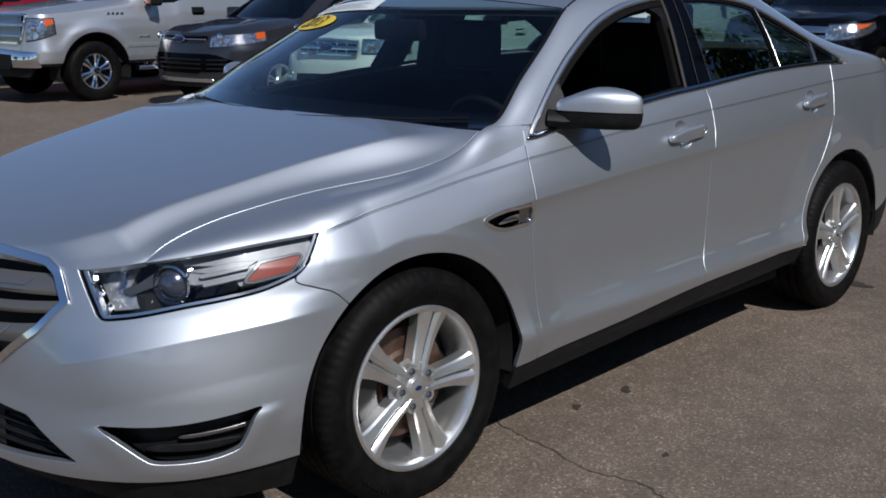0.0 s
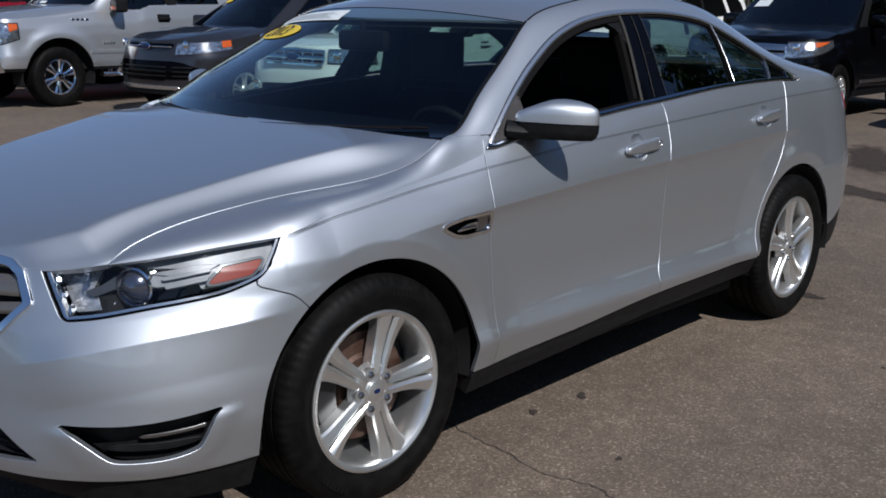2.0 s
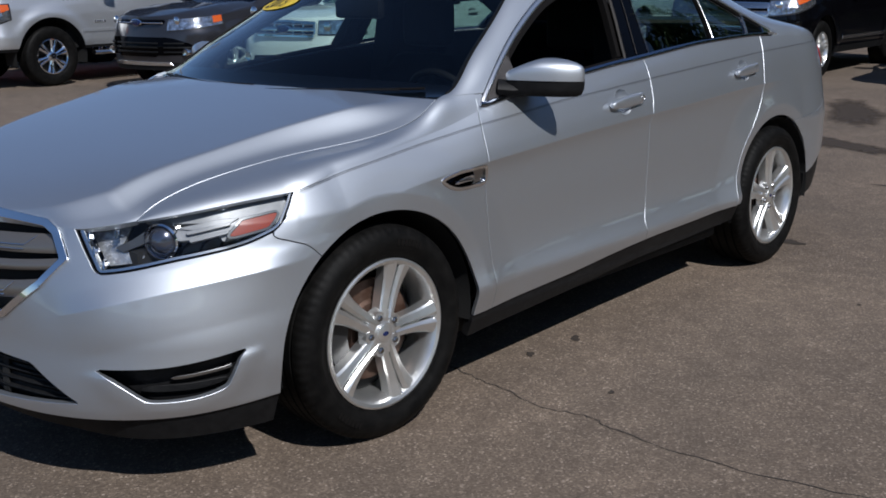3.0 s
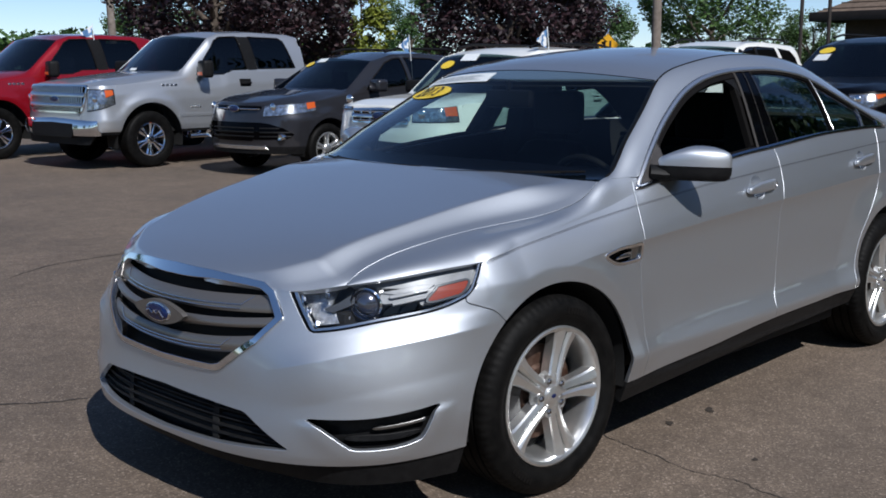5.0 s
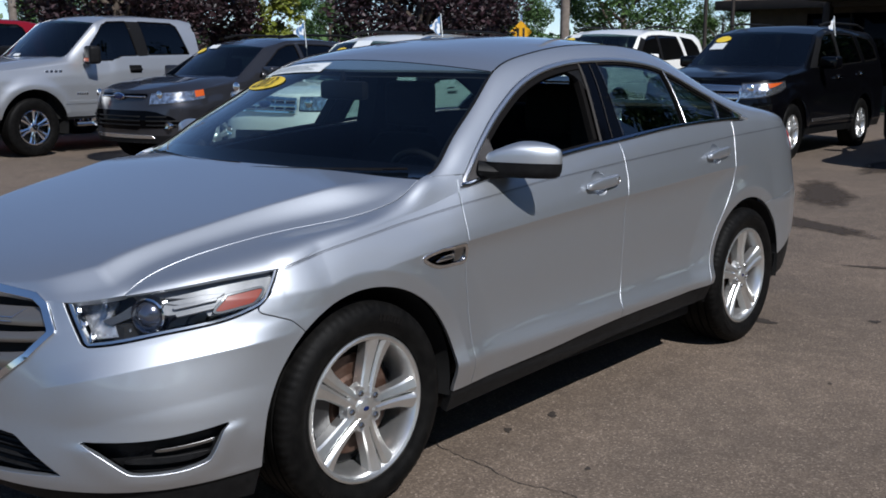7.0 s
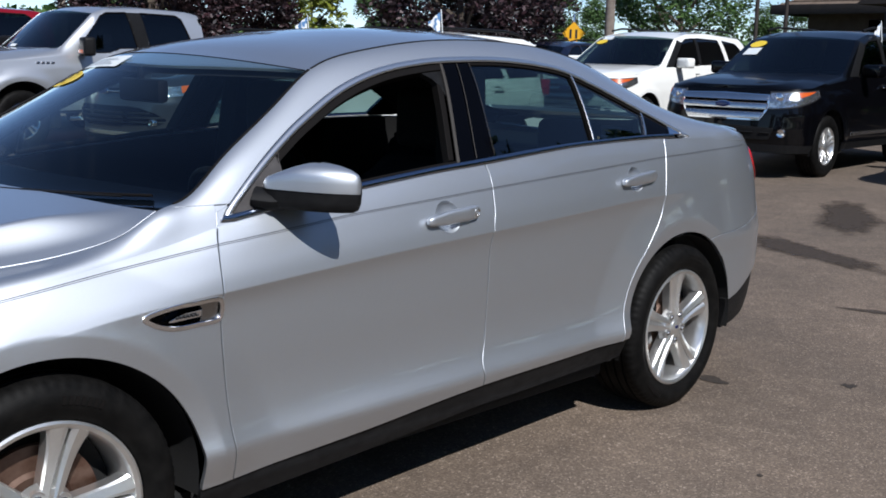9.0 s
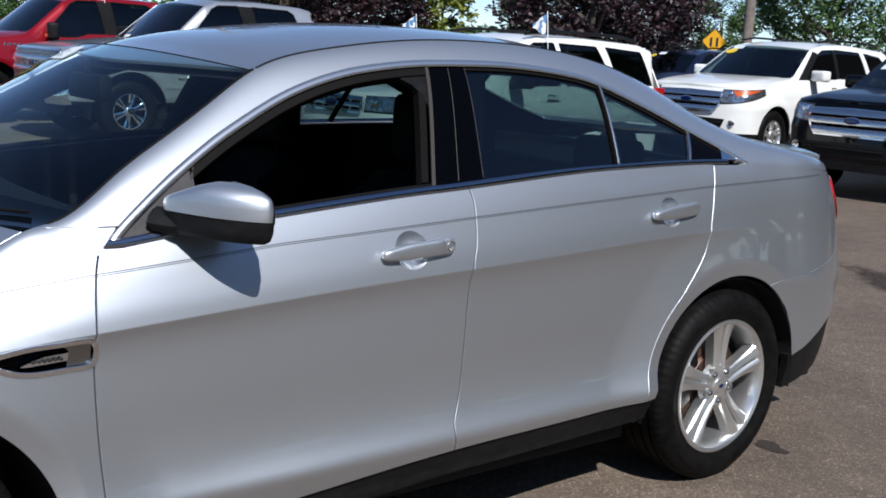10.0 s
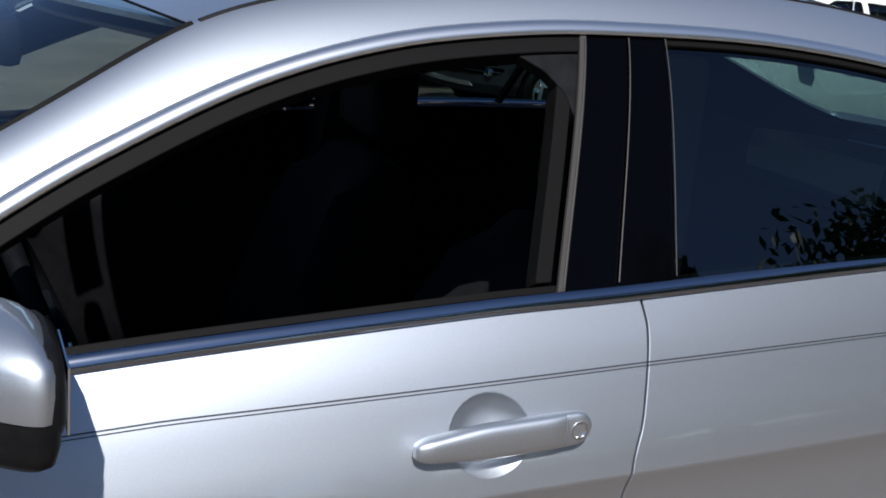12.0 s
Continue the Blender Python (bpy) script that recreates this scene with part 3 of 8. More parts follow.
FOG = np.vstack([curve2([(-0.872, 0.398), (-0.745, 0.404), (-0.61, 0.424), (-0.530, 0.440)], 5), curve2([(-0.556, 0.415), (-0.585, 0.345), (-0.605, 0.322), (-0.675, 0.303), (-0.770, 0.300), (-0.800, 0.318)], 5)])

lip_z = linear([-1.0, -0.7, -0.42, 0.0], [0.240, 0.250, 0.270, 0.28])
bumper_keeps = [no_arch(ARCH_F), above(lip_z), shut(SEAM_BF, True), lambda p: -0.24 - p[:, 0],
                outside(LAMP_POLY, 0.003), outside(FOG, 0.0), lambda p: np.where(p[:, 0] > -0.6, 1.0, outside(GRILLE, 0.004, (1, 2))(p)), lambda p: np.where(p[:, 0] > -0.6, 1.0, outside(INTAKE, 0.0, (1, 2))(p))]
half = patch(ring, SF, SV, bumper_keeps)
# a rounded roll of the bumper skin along the lower edge of the fog pocket
fog_top = np.interp(half[0][:, 0], [-0.90, -0.745, -0.61, -0.530], [0.396, 0.404, 0.424, 0.440])
roll = 0.009 * np.exp(-(np.maximum(outside(FOG, 0.0)(half[0]) - 0.012, 0) / 0.034) ** 2) * step01(fog_top - half[0][:, 2], 0.0, 0.03) * step01(half[0][:, 0], -0.90, -0.84) * (half[0][:, 0] < -0.5)
half = (half[0] + roll[:, None] * np.array([-0.62, -0.62, 0.10]), half[1])
piece("front_bumper", rimmed(*join(half, mirrored(half)), 0.02), SILVER, sedan)
half = patch(ring, SF, SV, [no_arch(ARCH_F), lambda p: lip_z(p[:, 0]) - p[:, 2], lambda p: -0.24 - p[:, 0]])
back_set = 0.055 * (1 - step01(np.abs(half[0][:, 1]), 0.45, 0.80))
half = (half[0] * [0.995, 0.993, 1] + np.stack([back_set, 0 * back_set, 0 * back_set], 1), half[1])
piece("air_dam", rimmed(*join(half, mirrored(half)), 0.03), TRIM_BLACK, sedan, "matt black plastic air dam")

# front wings
S_SIDE = lambda a, b, n: 1 + (np.linspace(a, b, n) - XC) / (XR - XC)
VENT = curve2([(0.268, 0.811), (0.35, 0.828), (0.43, 0.830), (0.509, 0.827), (0.511, 0.768), (0.44, 0.762), (0.36, 0.764), (0.30, 0.783)], 4, True)
wing_low = patch(ring, np.concatenate([np.linspace(0.62, 1, 50), S_SIDE(XC, 0.6, 100)[1:]]), SV,
                 [shut(SEAM_F, True), no_arch(ARCH_F), lambda p: np.where(p[:, 0] > 0.1, p[:, 2] - 0.2, np.minimum(-shut(SEAM_BF, True, 0.0)(p) - 0.002, 1)), lambda p: p[:, 0] + 0.46, above(sill_z, 0.001), outside(LAMP_POLY, 0.002), outside(VENT, 0.0)])
wing_up = patch(crown, np.concatenate([np.linspace(-0.70, 0.2, 50), np.linspace(0.2, 0.60, 30)[1:]]), np.linspace(0, 1, 14), [shut(SEAM_F, True), outside(WIN_POLY, 0.0), lambda p: np.maximum(0.44 - p[:, 0], 1.0655 - p[:, 2])])
both("front_wing", join(wing_low, wing_up), SILVER, sedan)

# roof rails with windscreen and rear pillars, in one pressing as far as the tail
rail = patch(crown, np.linspace(0.44, 3.74, 170), np.linspace(0, 1, 44), [outside(WIN_POLY, 0.0), lambda p: np.where(p[:, 0] < 0.62, p[:, 2] - 1.0675, 1.0), lambda p: np.where((p[:, 0] > 0.62) & (p[:, 0] < 2.95), p[:, 2] - np.interp(p[:, 0], BELT[::-1, 0], BELT[::-1, 1]) - 0.01, 1.0)])
quarter = patch(ring, np.concatenate([S_SIDE(2.3, XR, 80), 2 + np.linspace(0, 0.80, 40)[1:]]), SV,
                [shut(SEAM_R, False), no_arch(ARCH_R), lambda p: p[:, 2] - np.interp(p[:, 0], *np.array(SEAM_BR).T) - 0.002, lambda p: 3.80 - p[:, 0]])
quarter2 = patch(ring, S_SIDE(2.3, 2.9, 30), SV, [shut(SEAM_R, False), no_arch(ARCH_R), lambda p: np.interp(p[:, 0], *np.array(SEAM_BR).T) + 0.002 - p[:, 2], lambda p: 2.75 - p[:, 0], above(sill_z, 0.001)])
both("body_side", join(rail, quarter, quarter2), SILVER, sedan)
valance = linear([3.1, 3.4, 3.68, 4.2], [0.36, 0.43, 0.54, 0.56])
half = patch(ring, np.concatenate([S_SIDE(2.9, XR, 30), 2 + np.linspace(0, 1, 60)[1:]]), SV,
             [no_arch(ARCH_R), lambda p: np.interp(p[:, 0], *np.array(SEAM_BR).T) - 0.002 - p[:, 2], lambda p: p[:, 0] - 3.0, above(valance)])
piece("rear_bumper", rimmed(*join(half, mirrored(half)), 0.02), SILVER, sedan)
half = patch(ring, np.concatenate([S_SIDE(2.9, XR, 30), 2 + np.linspace(0, 1, 60)[1:]]), SV, [no_arch(ARCH_R), lambda p: p[:, 0] - 3.0, below(valance), above(linear([3.1, 3.4, 4.0], [0.25, 0.28, 0.36]))])
half = (half[0] * [0.997, 0.992, 1], half[1])
piece("rear_valance", rimmed(*join(half, mirrored(half)), 0.03), TRIM_BLACK, sedan, "matt black plastic valance")
half = patch(ring, 2 + np.linspace(0.3, 1, 60), SV, [lambda p: p[:, 0] - 3.80, lambda p: p[:, 2] - np.interp(p[:, 0], *np.array(SEAM_BR).T) - 0.002])
piece("tail_panel", rimmed(*join(half, mirrored(half)), 0.02), SILVER, sedan)
LAMP_R = curve2([(3.70, 1.08), (3.66, 1.02), (3.74, 0.93), (3.86, 0.88), (4.1, 0.90), (4.1, 1.08)], 4, True)
half = patch(ring, 2 + np.linspace(0.3, 1, 60), SV, [inside(LAMP_R), lambda p: -0.25 - p[:, 1]])
half = (half[0] * [1.0, 1.006, 1] + [0.006, 0, 0], half[1])
both("tail_lamp", half, RED_LENS, sedan, "red tail lamp lens")

# doors
doors = {}
CUPS = {"front_door": (1.396, 0.968, 0.053), "rear_door": (2.500, 1.017, 0.050)}


def ring_around(cx, cz, r, n=40):
    return [(cx + 1.08 * r * math.cos(2 * math.pi * i / n), cz + 0.97 * r * math.sin(2 * math.pi * i / n)) for i in range(n)]


for nm, left, right, span in (("front_door", SEAM_F, SEAM_B, (0.48, 1.68)), ("rear_door", SEAM_B, SEAM_R, (1.55, 2.84))):
    skin = patch(ring, S_SIDE(span[0], span[1], 110), SV, [shut(left, False), shut(right, True), above(sill_z, 0.001), no_arch(ARCH_R, 0.0), outside(ring_around(*CUPS[nm]))])
    skin2 = patch(crown, np.linspace(span[0], span[1], 110), np.linspace(0, 0.25, 10), [shut(left, False), shut(right, True), outside(WIN_POLY, 0.0), lambda p: 1.2 - p[:, 2], lambda p, b=nm: np.where(p[:, 0] < 0.66, 1.066, np.interp(p[:, 0], BELT[::-1, 0], BELT[::-1, 1]) + 0.004) - p[:, 2]])
    doors[nm] = both(nm, join(skin, skin2), SILVER, sedan)
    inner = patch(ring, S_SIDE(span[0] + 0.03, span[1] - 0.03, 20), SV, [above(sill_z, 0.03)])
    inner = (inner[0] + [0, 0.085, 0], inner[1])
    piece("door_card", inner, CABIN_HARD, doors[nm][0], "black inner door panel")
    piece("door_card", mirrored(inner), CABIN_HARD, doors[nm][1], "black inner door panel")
half = patch(ring, S_SIDE(0.3, 2.55, 80), np.linspace(0.02, 0.6, 40), [no_arch(ARCH_F), no_arch(ARCH_R), below(sill_z, 0.002), above(linear([0.3, 0.56, 1.07, 1.6, 2.5], [0.205, 0.224, 0.250, 0.286, 0.300]))])
both("sill", (half[0] * [1, 0.992, 1], half[1]), TRIM_BLACK, sedan, "matt black plastic sill cover", 0.03)

# bonnet, roof, boot
hood_grid = (np.concatenate([np.linspace(0.055, 0.3, 20), np.linspace(0.3, 1, 70)[1:]]), np.sort(np.concatenate([np.linspace(-0.72, 0.72, 41), np.linspace(0.735, 1, 34), -np.linspace(0.735, 1, 34)])) * 0.9945)
hood = patch(bonnet, *hood_grid)
# even out the skin lengthways, but for its outer edges
lift = (hood[0][:, 2] - bonnet_mid(hood[0][:, 0])).reshape(len(hood_grid[0]), len(hood_grid[1]))
hold = 0.5 * (1 - np.abs(hood_grid[1] / 0.9945) ** 10)[None, :]
for _ in range(40):
    lift[1:-1] += hold * (0.5 * (lift[:-2] + lift[2:]) - lift[1:-1])
hood[0][:, 2] = bonnet_mid(hood[0][:, 0]) + lift.ravel()
piece("bonnet", rimmed(*hood, 0.02), SILVER, sedan)
piece("roof_panel", rimmed(*patch(roof, np.linspace(0.002, 1, 60), np.linspace(-1, 1, 49)), 0.01), SILVER, sedan)
piece("boot_lid", rimmed(*patch(bootlid, np.linspace(0, 1, 30), np.linspace(-1, 1, 33)), 0.02), SILVER, sedan)
for sgn in (-1, 1):
    ditch = [(x, sgn * float(edge_y(x)), float(edge_z(x)) - 0.001) for x in np.linspace(1.075, 2.65, 60)]
    piece("roof_moulding", tube(ditch, 0.004, 6), TRIM_BLACK, sedan, "thin black roof moulding")


# ---- parts of the sedan ----
NUT = material("dull_nut_chrome", (0.30, 0.30, 0.30), 0.25, 1.0)


def front_x(y, z):
    """The nose's place at a width and height."""
    y, z = np.abs(np.asarray(y, float)), np.asarray(z, float)

    def base(zz):
        p = nose_p(zz)
        w = flank(np.full_like(zz, XC), zz)
        return XC - (XC - nose_x(zz)) * (1 - np.clip(y / w, 0, 1) ** p) ** (1 / p)
    zt = np.interp(y, NOSE[:, 0], NOSE[:, 2])
    return base(z) + (np.interp(y, NOSE[:, 0], NOSE[:, 1]) - base(zt)) * step01(z, zt - 0.16, zt)


def fascia(proud):
    """The nose as a surface over width and height, set proud by a length or a function of height."""
    def ev(y, z):
        d = proud(y, z) if callable(proud) else proud
        return np.stack([front_x(y, z) - d, y, z], 1)
    return ev


GY = np.linspace(-0.54, 0.54, 109)
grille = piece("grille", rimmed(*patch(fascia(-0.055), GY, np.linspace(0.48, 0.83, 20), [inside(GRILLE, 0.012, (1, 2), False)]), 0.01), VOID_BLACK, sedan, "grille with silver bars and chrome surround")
surround = patch(fascia(lambda y, z: 0.008), GY, np.linspace(0.47, 0.84, 60), [inside(GRILLE, 0.004, (1, 2), False), lambda p: -inside(GRILLE, -0.015, (1, 2), False)(p) + 0.016 * np.exp(-(p[:, 1] / 0.20) ** 2) * step01(p[:, 2], 0.70, 0.75)])
piece("grille_surround", rimmed(*surround, 0.05), CHROME, grille, "chrome grille surround")
for z0, z1, rise, lined in ((0.690, 0.742, 0.014, True), (0.634, 0.664, 0.026, False), (0.548, 0.598, 0.038, True)):
    def slat_ev(y, z, z0=z0, z1=z1, rise=rise, out=0.0):
        t = np.clip((z - z0) / (z1 - z0), 0, 1)
        up = z + rise * (np.abs(y) / 0.45) ** 2
        return np.stack([front_x(y, up) + 0.016 - 0.008 * (1 - (2 * t - 1) ** 2) - out, y, up], 1)
    body = patch(slat_ev, GY, np.linspace(z0, z1, 13), [inside(GRILLE, -0.022, (1, 2), False)])
    slat = piece("grille_bar", rimmed(*body, 0.03), GRILLE_SILVER, grille, "broad silver grille bar, tinted taupe as if mirroring ground")
    if lined:
        for zl in (z0 + (z1 - z0) * 0.44, z0 + (z1 - z0) * 0.20):
            end = 0.345 if z0 > 0.6 else 0.30
            pts = [tuple(slat_ev(np.array([y]), np.array([zl]), out=0.002)[0]) for y in np.linspace(-end, end, 40)]
            piece("accent_line", tube(pts, 0.0022, 6), CHROME_SOFT, slat, "thin chrome accent line")
        for sg in (-1, 1):
            pts = [tuple(slat_ev(np.array([sg * (end + 0.034 * k)]), np.array([z0 + (z1 - z0) * (0.44 + 0.5 * k)]), out=0.002)[0]) for k in (0, 0.5, 1)]
            piece("accent_line", tube(pts, 0.0018, 6), CHROME_SOFT, slat)


def oval(cx, cy, cz, a, b, depth, n=36):
    ring_pts = [(cx, cy + a * math.cos(2 * math.pi * i / n), cz + b * math.sin(2 * math.pi * i / n)) for i in range(n)]
    mid = [(cx - depth * 0.7, cy + a * 0.9 * math.cos(2 * math.pi * i / n), cz + b * 0.9 * math.sin(2 * math.pi * i / n)) for i in range(n)]
    top = [(cx - depth, cy + a * 0.6 * math.cos(2 * math.pi * i / n), cz + b * 0.6 * math.sin(2 * math.pi * i / n)) for i in range(n)]
    V = ring_pts + mid + top
    F = [[i, (i + 1) % n, n + (i + 1) % n, n + i] for i in range(n)] + [[n + i, n + (i + 1) % n, 2 * n + (i + 1) % n, 2 * n + i] for i in range(n)] + [list(range(2 * n, 3 * n))]
    return np.array(V), F


pod = [(-0.962, y, z) for y, z in curve2([(-0.150, 0.664), (-0.085, 0.690), (0.0, 0.701), (0.085, 0.690), (0.150, 0.664), (0.085, 0.632), (0.0, 0.618), (-0.085, 0.632)], 5, True)]
emblem = piece("emblem", rimmed(*fan(pod, (-0.020, 0, 0)), 0.0), GRILLE_SILVER, grille, "silver pod with a blue oval")
piece("emblem_rim", oval(-0.980, 0, 0.661, 0.078, 0.0345, 0.012), CHROME_SOFT, emblem, "chrome oval rim")
piece("emblem_oval", oval(-0.989, 0, 0.661, 0.070, 0.0285, 0.006), EMBLEM_BLUE, emblem, "blue enamel oval")
for sg in (-1, 1):
    piece("emblem_stroke", tube([(-0.9965, sg * 0.052, 0.655 + 0.006 * sg), (-0.998, sg * 0.03, 0.668), (-0.998, sg * 0.012, 0.657), (-0.998, sg * -0.004, 0.667)], 0.0022, 5), CHROME_SOFT, emblem)

# lower intake
intake = piece("lower_intake", rimmed(*patch(fascia(-0.06), np.linspace(-0.62, 0.62, 60), np.linspace(0.24, 0.42, 14), [inside(INTAKE, 0.014, (1, 2), False)]), 0.01), VOID_BLACK, sedan, "black lower air intake")
for z0 in (0.290, 0.318, 0.346, 0.374):
    bar = patch(fascia(lambda y, z, c=z0: 0.010 * np.sqrt(np.clip(1 - ((z - c) / 0.006) ** 2, 0, 1)) - 0.036), np.linspace(-0.60, 0.60, 60), np.linspace(z0 - 0.006, z0 + 0.006, 5), [inside(INTAKE, -0.004, (1, 2), False)])
    piece("intake_bar", rimmed(*bar, 0.02), TRIM_BLACK, intake)
for y0 in (-0.265, 0.265):
    bar = patch(fascia(-0.030), np.linspace(y0 - 0.014, y0 + 0.014, 3), np.linspace(0.255, 0.41, 10), [inside(INTAKE, 0.0, (1, 2), False)])
    piece("intake_divider", rimmed(*bar, 0.03), VOID_BLACK, intake)

# fog lamp pockets
for mir in (False, True):
    m_of = mirrored if mir else (lambda q: q)
    back = patch(ring, SF, SV, [inside(FOG, 0.012)])
    back = (back[0] + [0.045, 0.035, 0.0], back[1])
    pocket = piece("fog_pocket", m_of(rimmed(*back, 0.01)), TRIM_BLACK, sedan, "black fog lamp pocket")
    FB = curve2([(-0.735, 0.365), (-0.70, 0.368), (-0.62, 0.380), (-0.592, 0.386), (-0.594, 0.378), (-0.64, 0.369), (-0.70, 0.360), (-0.735, 0.358)], 3, True)
    bar = patch(ring, SF, np.linspace(0.2, 0.7, 60), [inside(FB)])
    bar = (bar[0] + [0.022, 0.018, 0], bar[1])
    piece("fog_bar", m_of(rimmed(*bar, 0.015)), NUT, pocket, "dull chrome strip in the pocket")
    fl = lathe([(0.0, -0.004), (0.018, -0.002), (0.026, 0.004), (0.028, 0.02)], 24, "x")
    piece("fog_lamp", m_of((fl[0] * [1, 1, 0.7] + [-0.76, -0.665, 0.362], fl[1])), REFLECTOR, pocket, "small round fog lamp")
    RAMPP = curve2([(-0.80, 0.322), (-0.74, 0.318), (-0.66, 0.322), (-0.60, 0.340), (-0.62, 0.345), (-0.70, 0.338), (-0.78, 0.336)], 3, True)
    rp = patch(ring, SF, np.linspace(0.15, 0.6, 50), [inside(RAMPP)])
    piece("fog_shelf", m_of(rimmed(rp[0] + [0.03, 0.024, 0], rp[1], 0.02)), TRIM_BLACK, pocket)

# headlamps
BOWL = material("reflector_bowl_satin", (0.11, 0.115, 0.12), 0.34, 0.75)
LAMP_BACK = mottled("lamp_housing_grey", (0.10, 0.105, 0.112), (0.155, 0.16, 0.168), 20.0, 0.4)
LAMP_GREY = mottled("lamp_satin_grey", (0.18, 0.185, 0.192), (0.26, 0.265, 0.275), 18.0, 0.45, 0.25)
CRYSTAL = mottled("crystal_reflector", (0.20, 0.205, 0.21), (0.72, 0.73, 0.75), 60.0, 0.26, 0.75, 0.7, 120)
PROJECTOR = material("projector_glass", (0.16, 0.165, 0.20), 0.20, 0.85, 1.0)
LV = np.concatenate([np.linspace(0.55, 1, 24), 1 + np.linspace(0, 1, 50)[1:]])
LS = np.linspace(0.25, 0.9, 130)
for mir in (False, True):
    m_of = mirrored if mir else (lambda q: q)
    shell = patch(ring, LS, LV, [inside(LAMP_POLY, -0.002)])
    inward = np.array([0.050, 0.042, -0.004])
    lamp = piece("headlamp", m_of(rimmed(shell[0] + inward * 1.9, shell[1], 0.01)), LAMP_BACK, sedan, "clear headlamp with amber side reflector")
    rimband = patch(ring, LS, LV, [inside(LAMP_POLY, -0.0005), outside(LAMP_POLY, -0.0026)])
    piece("lamp_seal", m_of(rimmed(rimband[0] + inward * 0.05, rimband[1], 0.03)), GLOSS_BLACK, lamp, "black edge of the lamp")
    rim2 = patch(ring, LS, LV, [inside(LAMP_POLY, -0.003), outside(LAMP_POLY, -0.009)])
    piece("lamp_trim", m_of(rimmed(rim2[0] + inward * 0.10, rim2[1], 0.03)), CHROME_SOFT, lamp, "bright rim inside the lamp")

    def lamp_panel(name, outline, depth, mat, label="", fold=0.02):
        q = patch(ring, LS, LV, [inside(outline), inside(LAMP_POLY, -0.010)])
        return piece(name, m_of(rimmed(q[0] + inward * depth, q[1], fold)), mat, lamp, label)
    lamp_panel("reflector_panel", [(-0.56, 0.735), (-0.45, 0.752), (-0.40, 0.768), (-0.345, 0.815), (-0.36, 0.850), (-0.50, 0.840), (-0.68, 0.815), (-0.70, 0.790), (-0.57, 0.786)], 0.66, LAMP_GREY, "grey satin panel inside the lamp")
    lamp_panel("reflector_bowl", [(-0.648, 0.770), (-0.557, 0.790), (-0.509, 0.786), (-0.515, 0.766), (-0.553, 0.753), (-0.651, 0.742)], 0.60, LAMP_GREY, "satin reflector band")
    lamp_panel("reflector_strip", [(-0.650, 0.775), (-0.557, 0.795), (-0.500, 0.796), (-0.530, 0.783), (-0.600, 0.770)], 0.52, LAMP_GREY, "satin upper strip")
    AMB = curve2([(-0.536, 0.750), (-0.470, 0.758), (-0.430, 0.765), (-0.418, 0.772), (-0.388, 0.797), (-0.392, 0.803), (-0.430, 0.799), (-0.486, 0.792), (-0.498, 0.785)], 3, True)
    lamp_panel("side_reflector", AMB, 0.30, AMBER, "amber side reflector")
    amber_edge = patch(ring, LS, LV, [inside(AMB, 0.005), outside(AMB, 0.0)])
    piece("reflector_edge", m_of(rimmed(amber_edge[0] + inward * 0.26, amber_edge[1], 0.01)), BOWL, lamp)
    for z_up in (0.0, -0.020):
        BLADE = [(-0.628, 0.768 + z_up), (-0.565, 0.781 + z_up), (-0.522, 0.787 + z_up), (-0.522, 0.782 + z_up), (-0.565, 0.774 + z_up), (-0.628, 0.760 + z_up)]
        lamp_panel("reflector_blade", BLADE, 0.40, LAMP_GREY, "satin blade beside the projector")
    lamp_panel("crystal_panel", [(-0.812, 0.668), (-0.755, 0.676), (-0.735, 0.700), (-0.765, 0.725), (-0.730, 0.778), (-0.805, 0.778)], 1.0, CRYSTAL, "ribbed bright inner panel")
    lamp_panel("inner_wedge", [(-0.775, 0.722), (-0.740, 0.742), (-0.700, 0.772), (-0.690, 0.758), (-0.720, 0.735), (-0.765, 0.712)], 0.80, BOWL, "grey wedge beside the projector")
    for k in range(4):
        x0 = -0.645 + 0.052 * k
        rib = tube([(x0, -0.660 - 0.030 * k, 0.676 + 0.009 * k), (x0 + 0.008, -0.667 - 0.030 * k, 0.697 + 0.009 * k), (x0 + 0.03, -0.680 - 0.030 * k, 0.715 + 0.009 * k)], 0.005, 6)
        piece("reflector_rib", m_of(rib), LAMP_DARK, lamp)
    pj = lathe([(0.054, 0.03), (0.054, -0.012), (0.049, -0.016), (0.046, -0.008), (0.045, 0.02)], 40, "x")
    turn_in = pose(0, 0, 0, 0, 0, 28)
    mv = Matrix.Translation((-0.645, -0.686, 0.737)) @ turn_in
    piece("projector_ring", m_of(moved(pj, mv)), CHROME, lamp, "chrome projector ring")
    dome = lathe([(0.001, -0.030), (0.02, -0.027), (0.036, -0.016), (0.045, 0.0)], 32, "x")
    piece("projector_lens", m_of(moved(dome, mv)), PROJECTOR, lamp, "round projector lens")
    # satin chrome beads added beside the projector to stand for its bright glints
    for bx, by, bz, br in ((-0.606, -0.702, 0.766, 0.021), (-0.556, -0.722, 0.776, 0.014), (-0.575, -0.712, 0.744, 0.009)):
        bulb = lathe([(0.0, -br), (br * 0.7, -br * 0.7), (br, 0.0), (br * 0.6, br)], 16, "x")
        piece("glint_bead", m_of((bulb[0] + [bx, by, bz], bulb[1])), CHROME_SOFT, lamp, "small bright bead added as a glint")
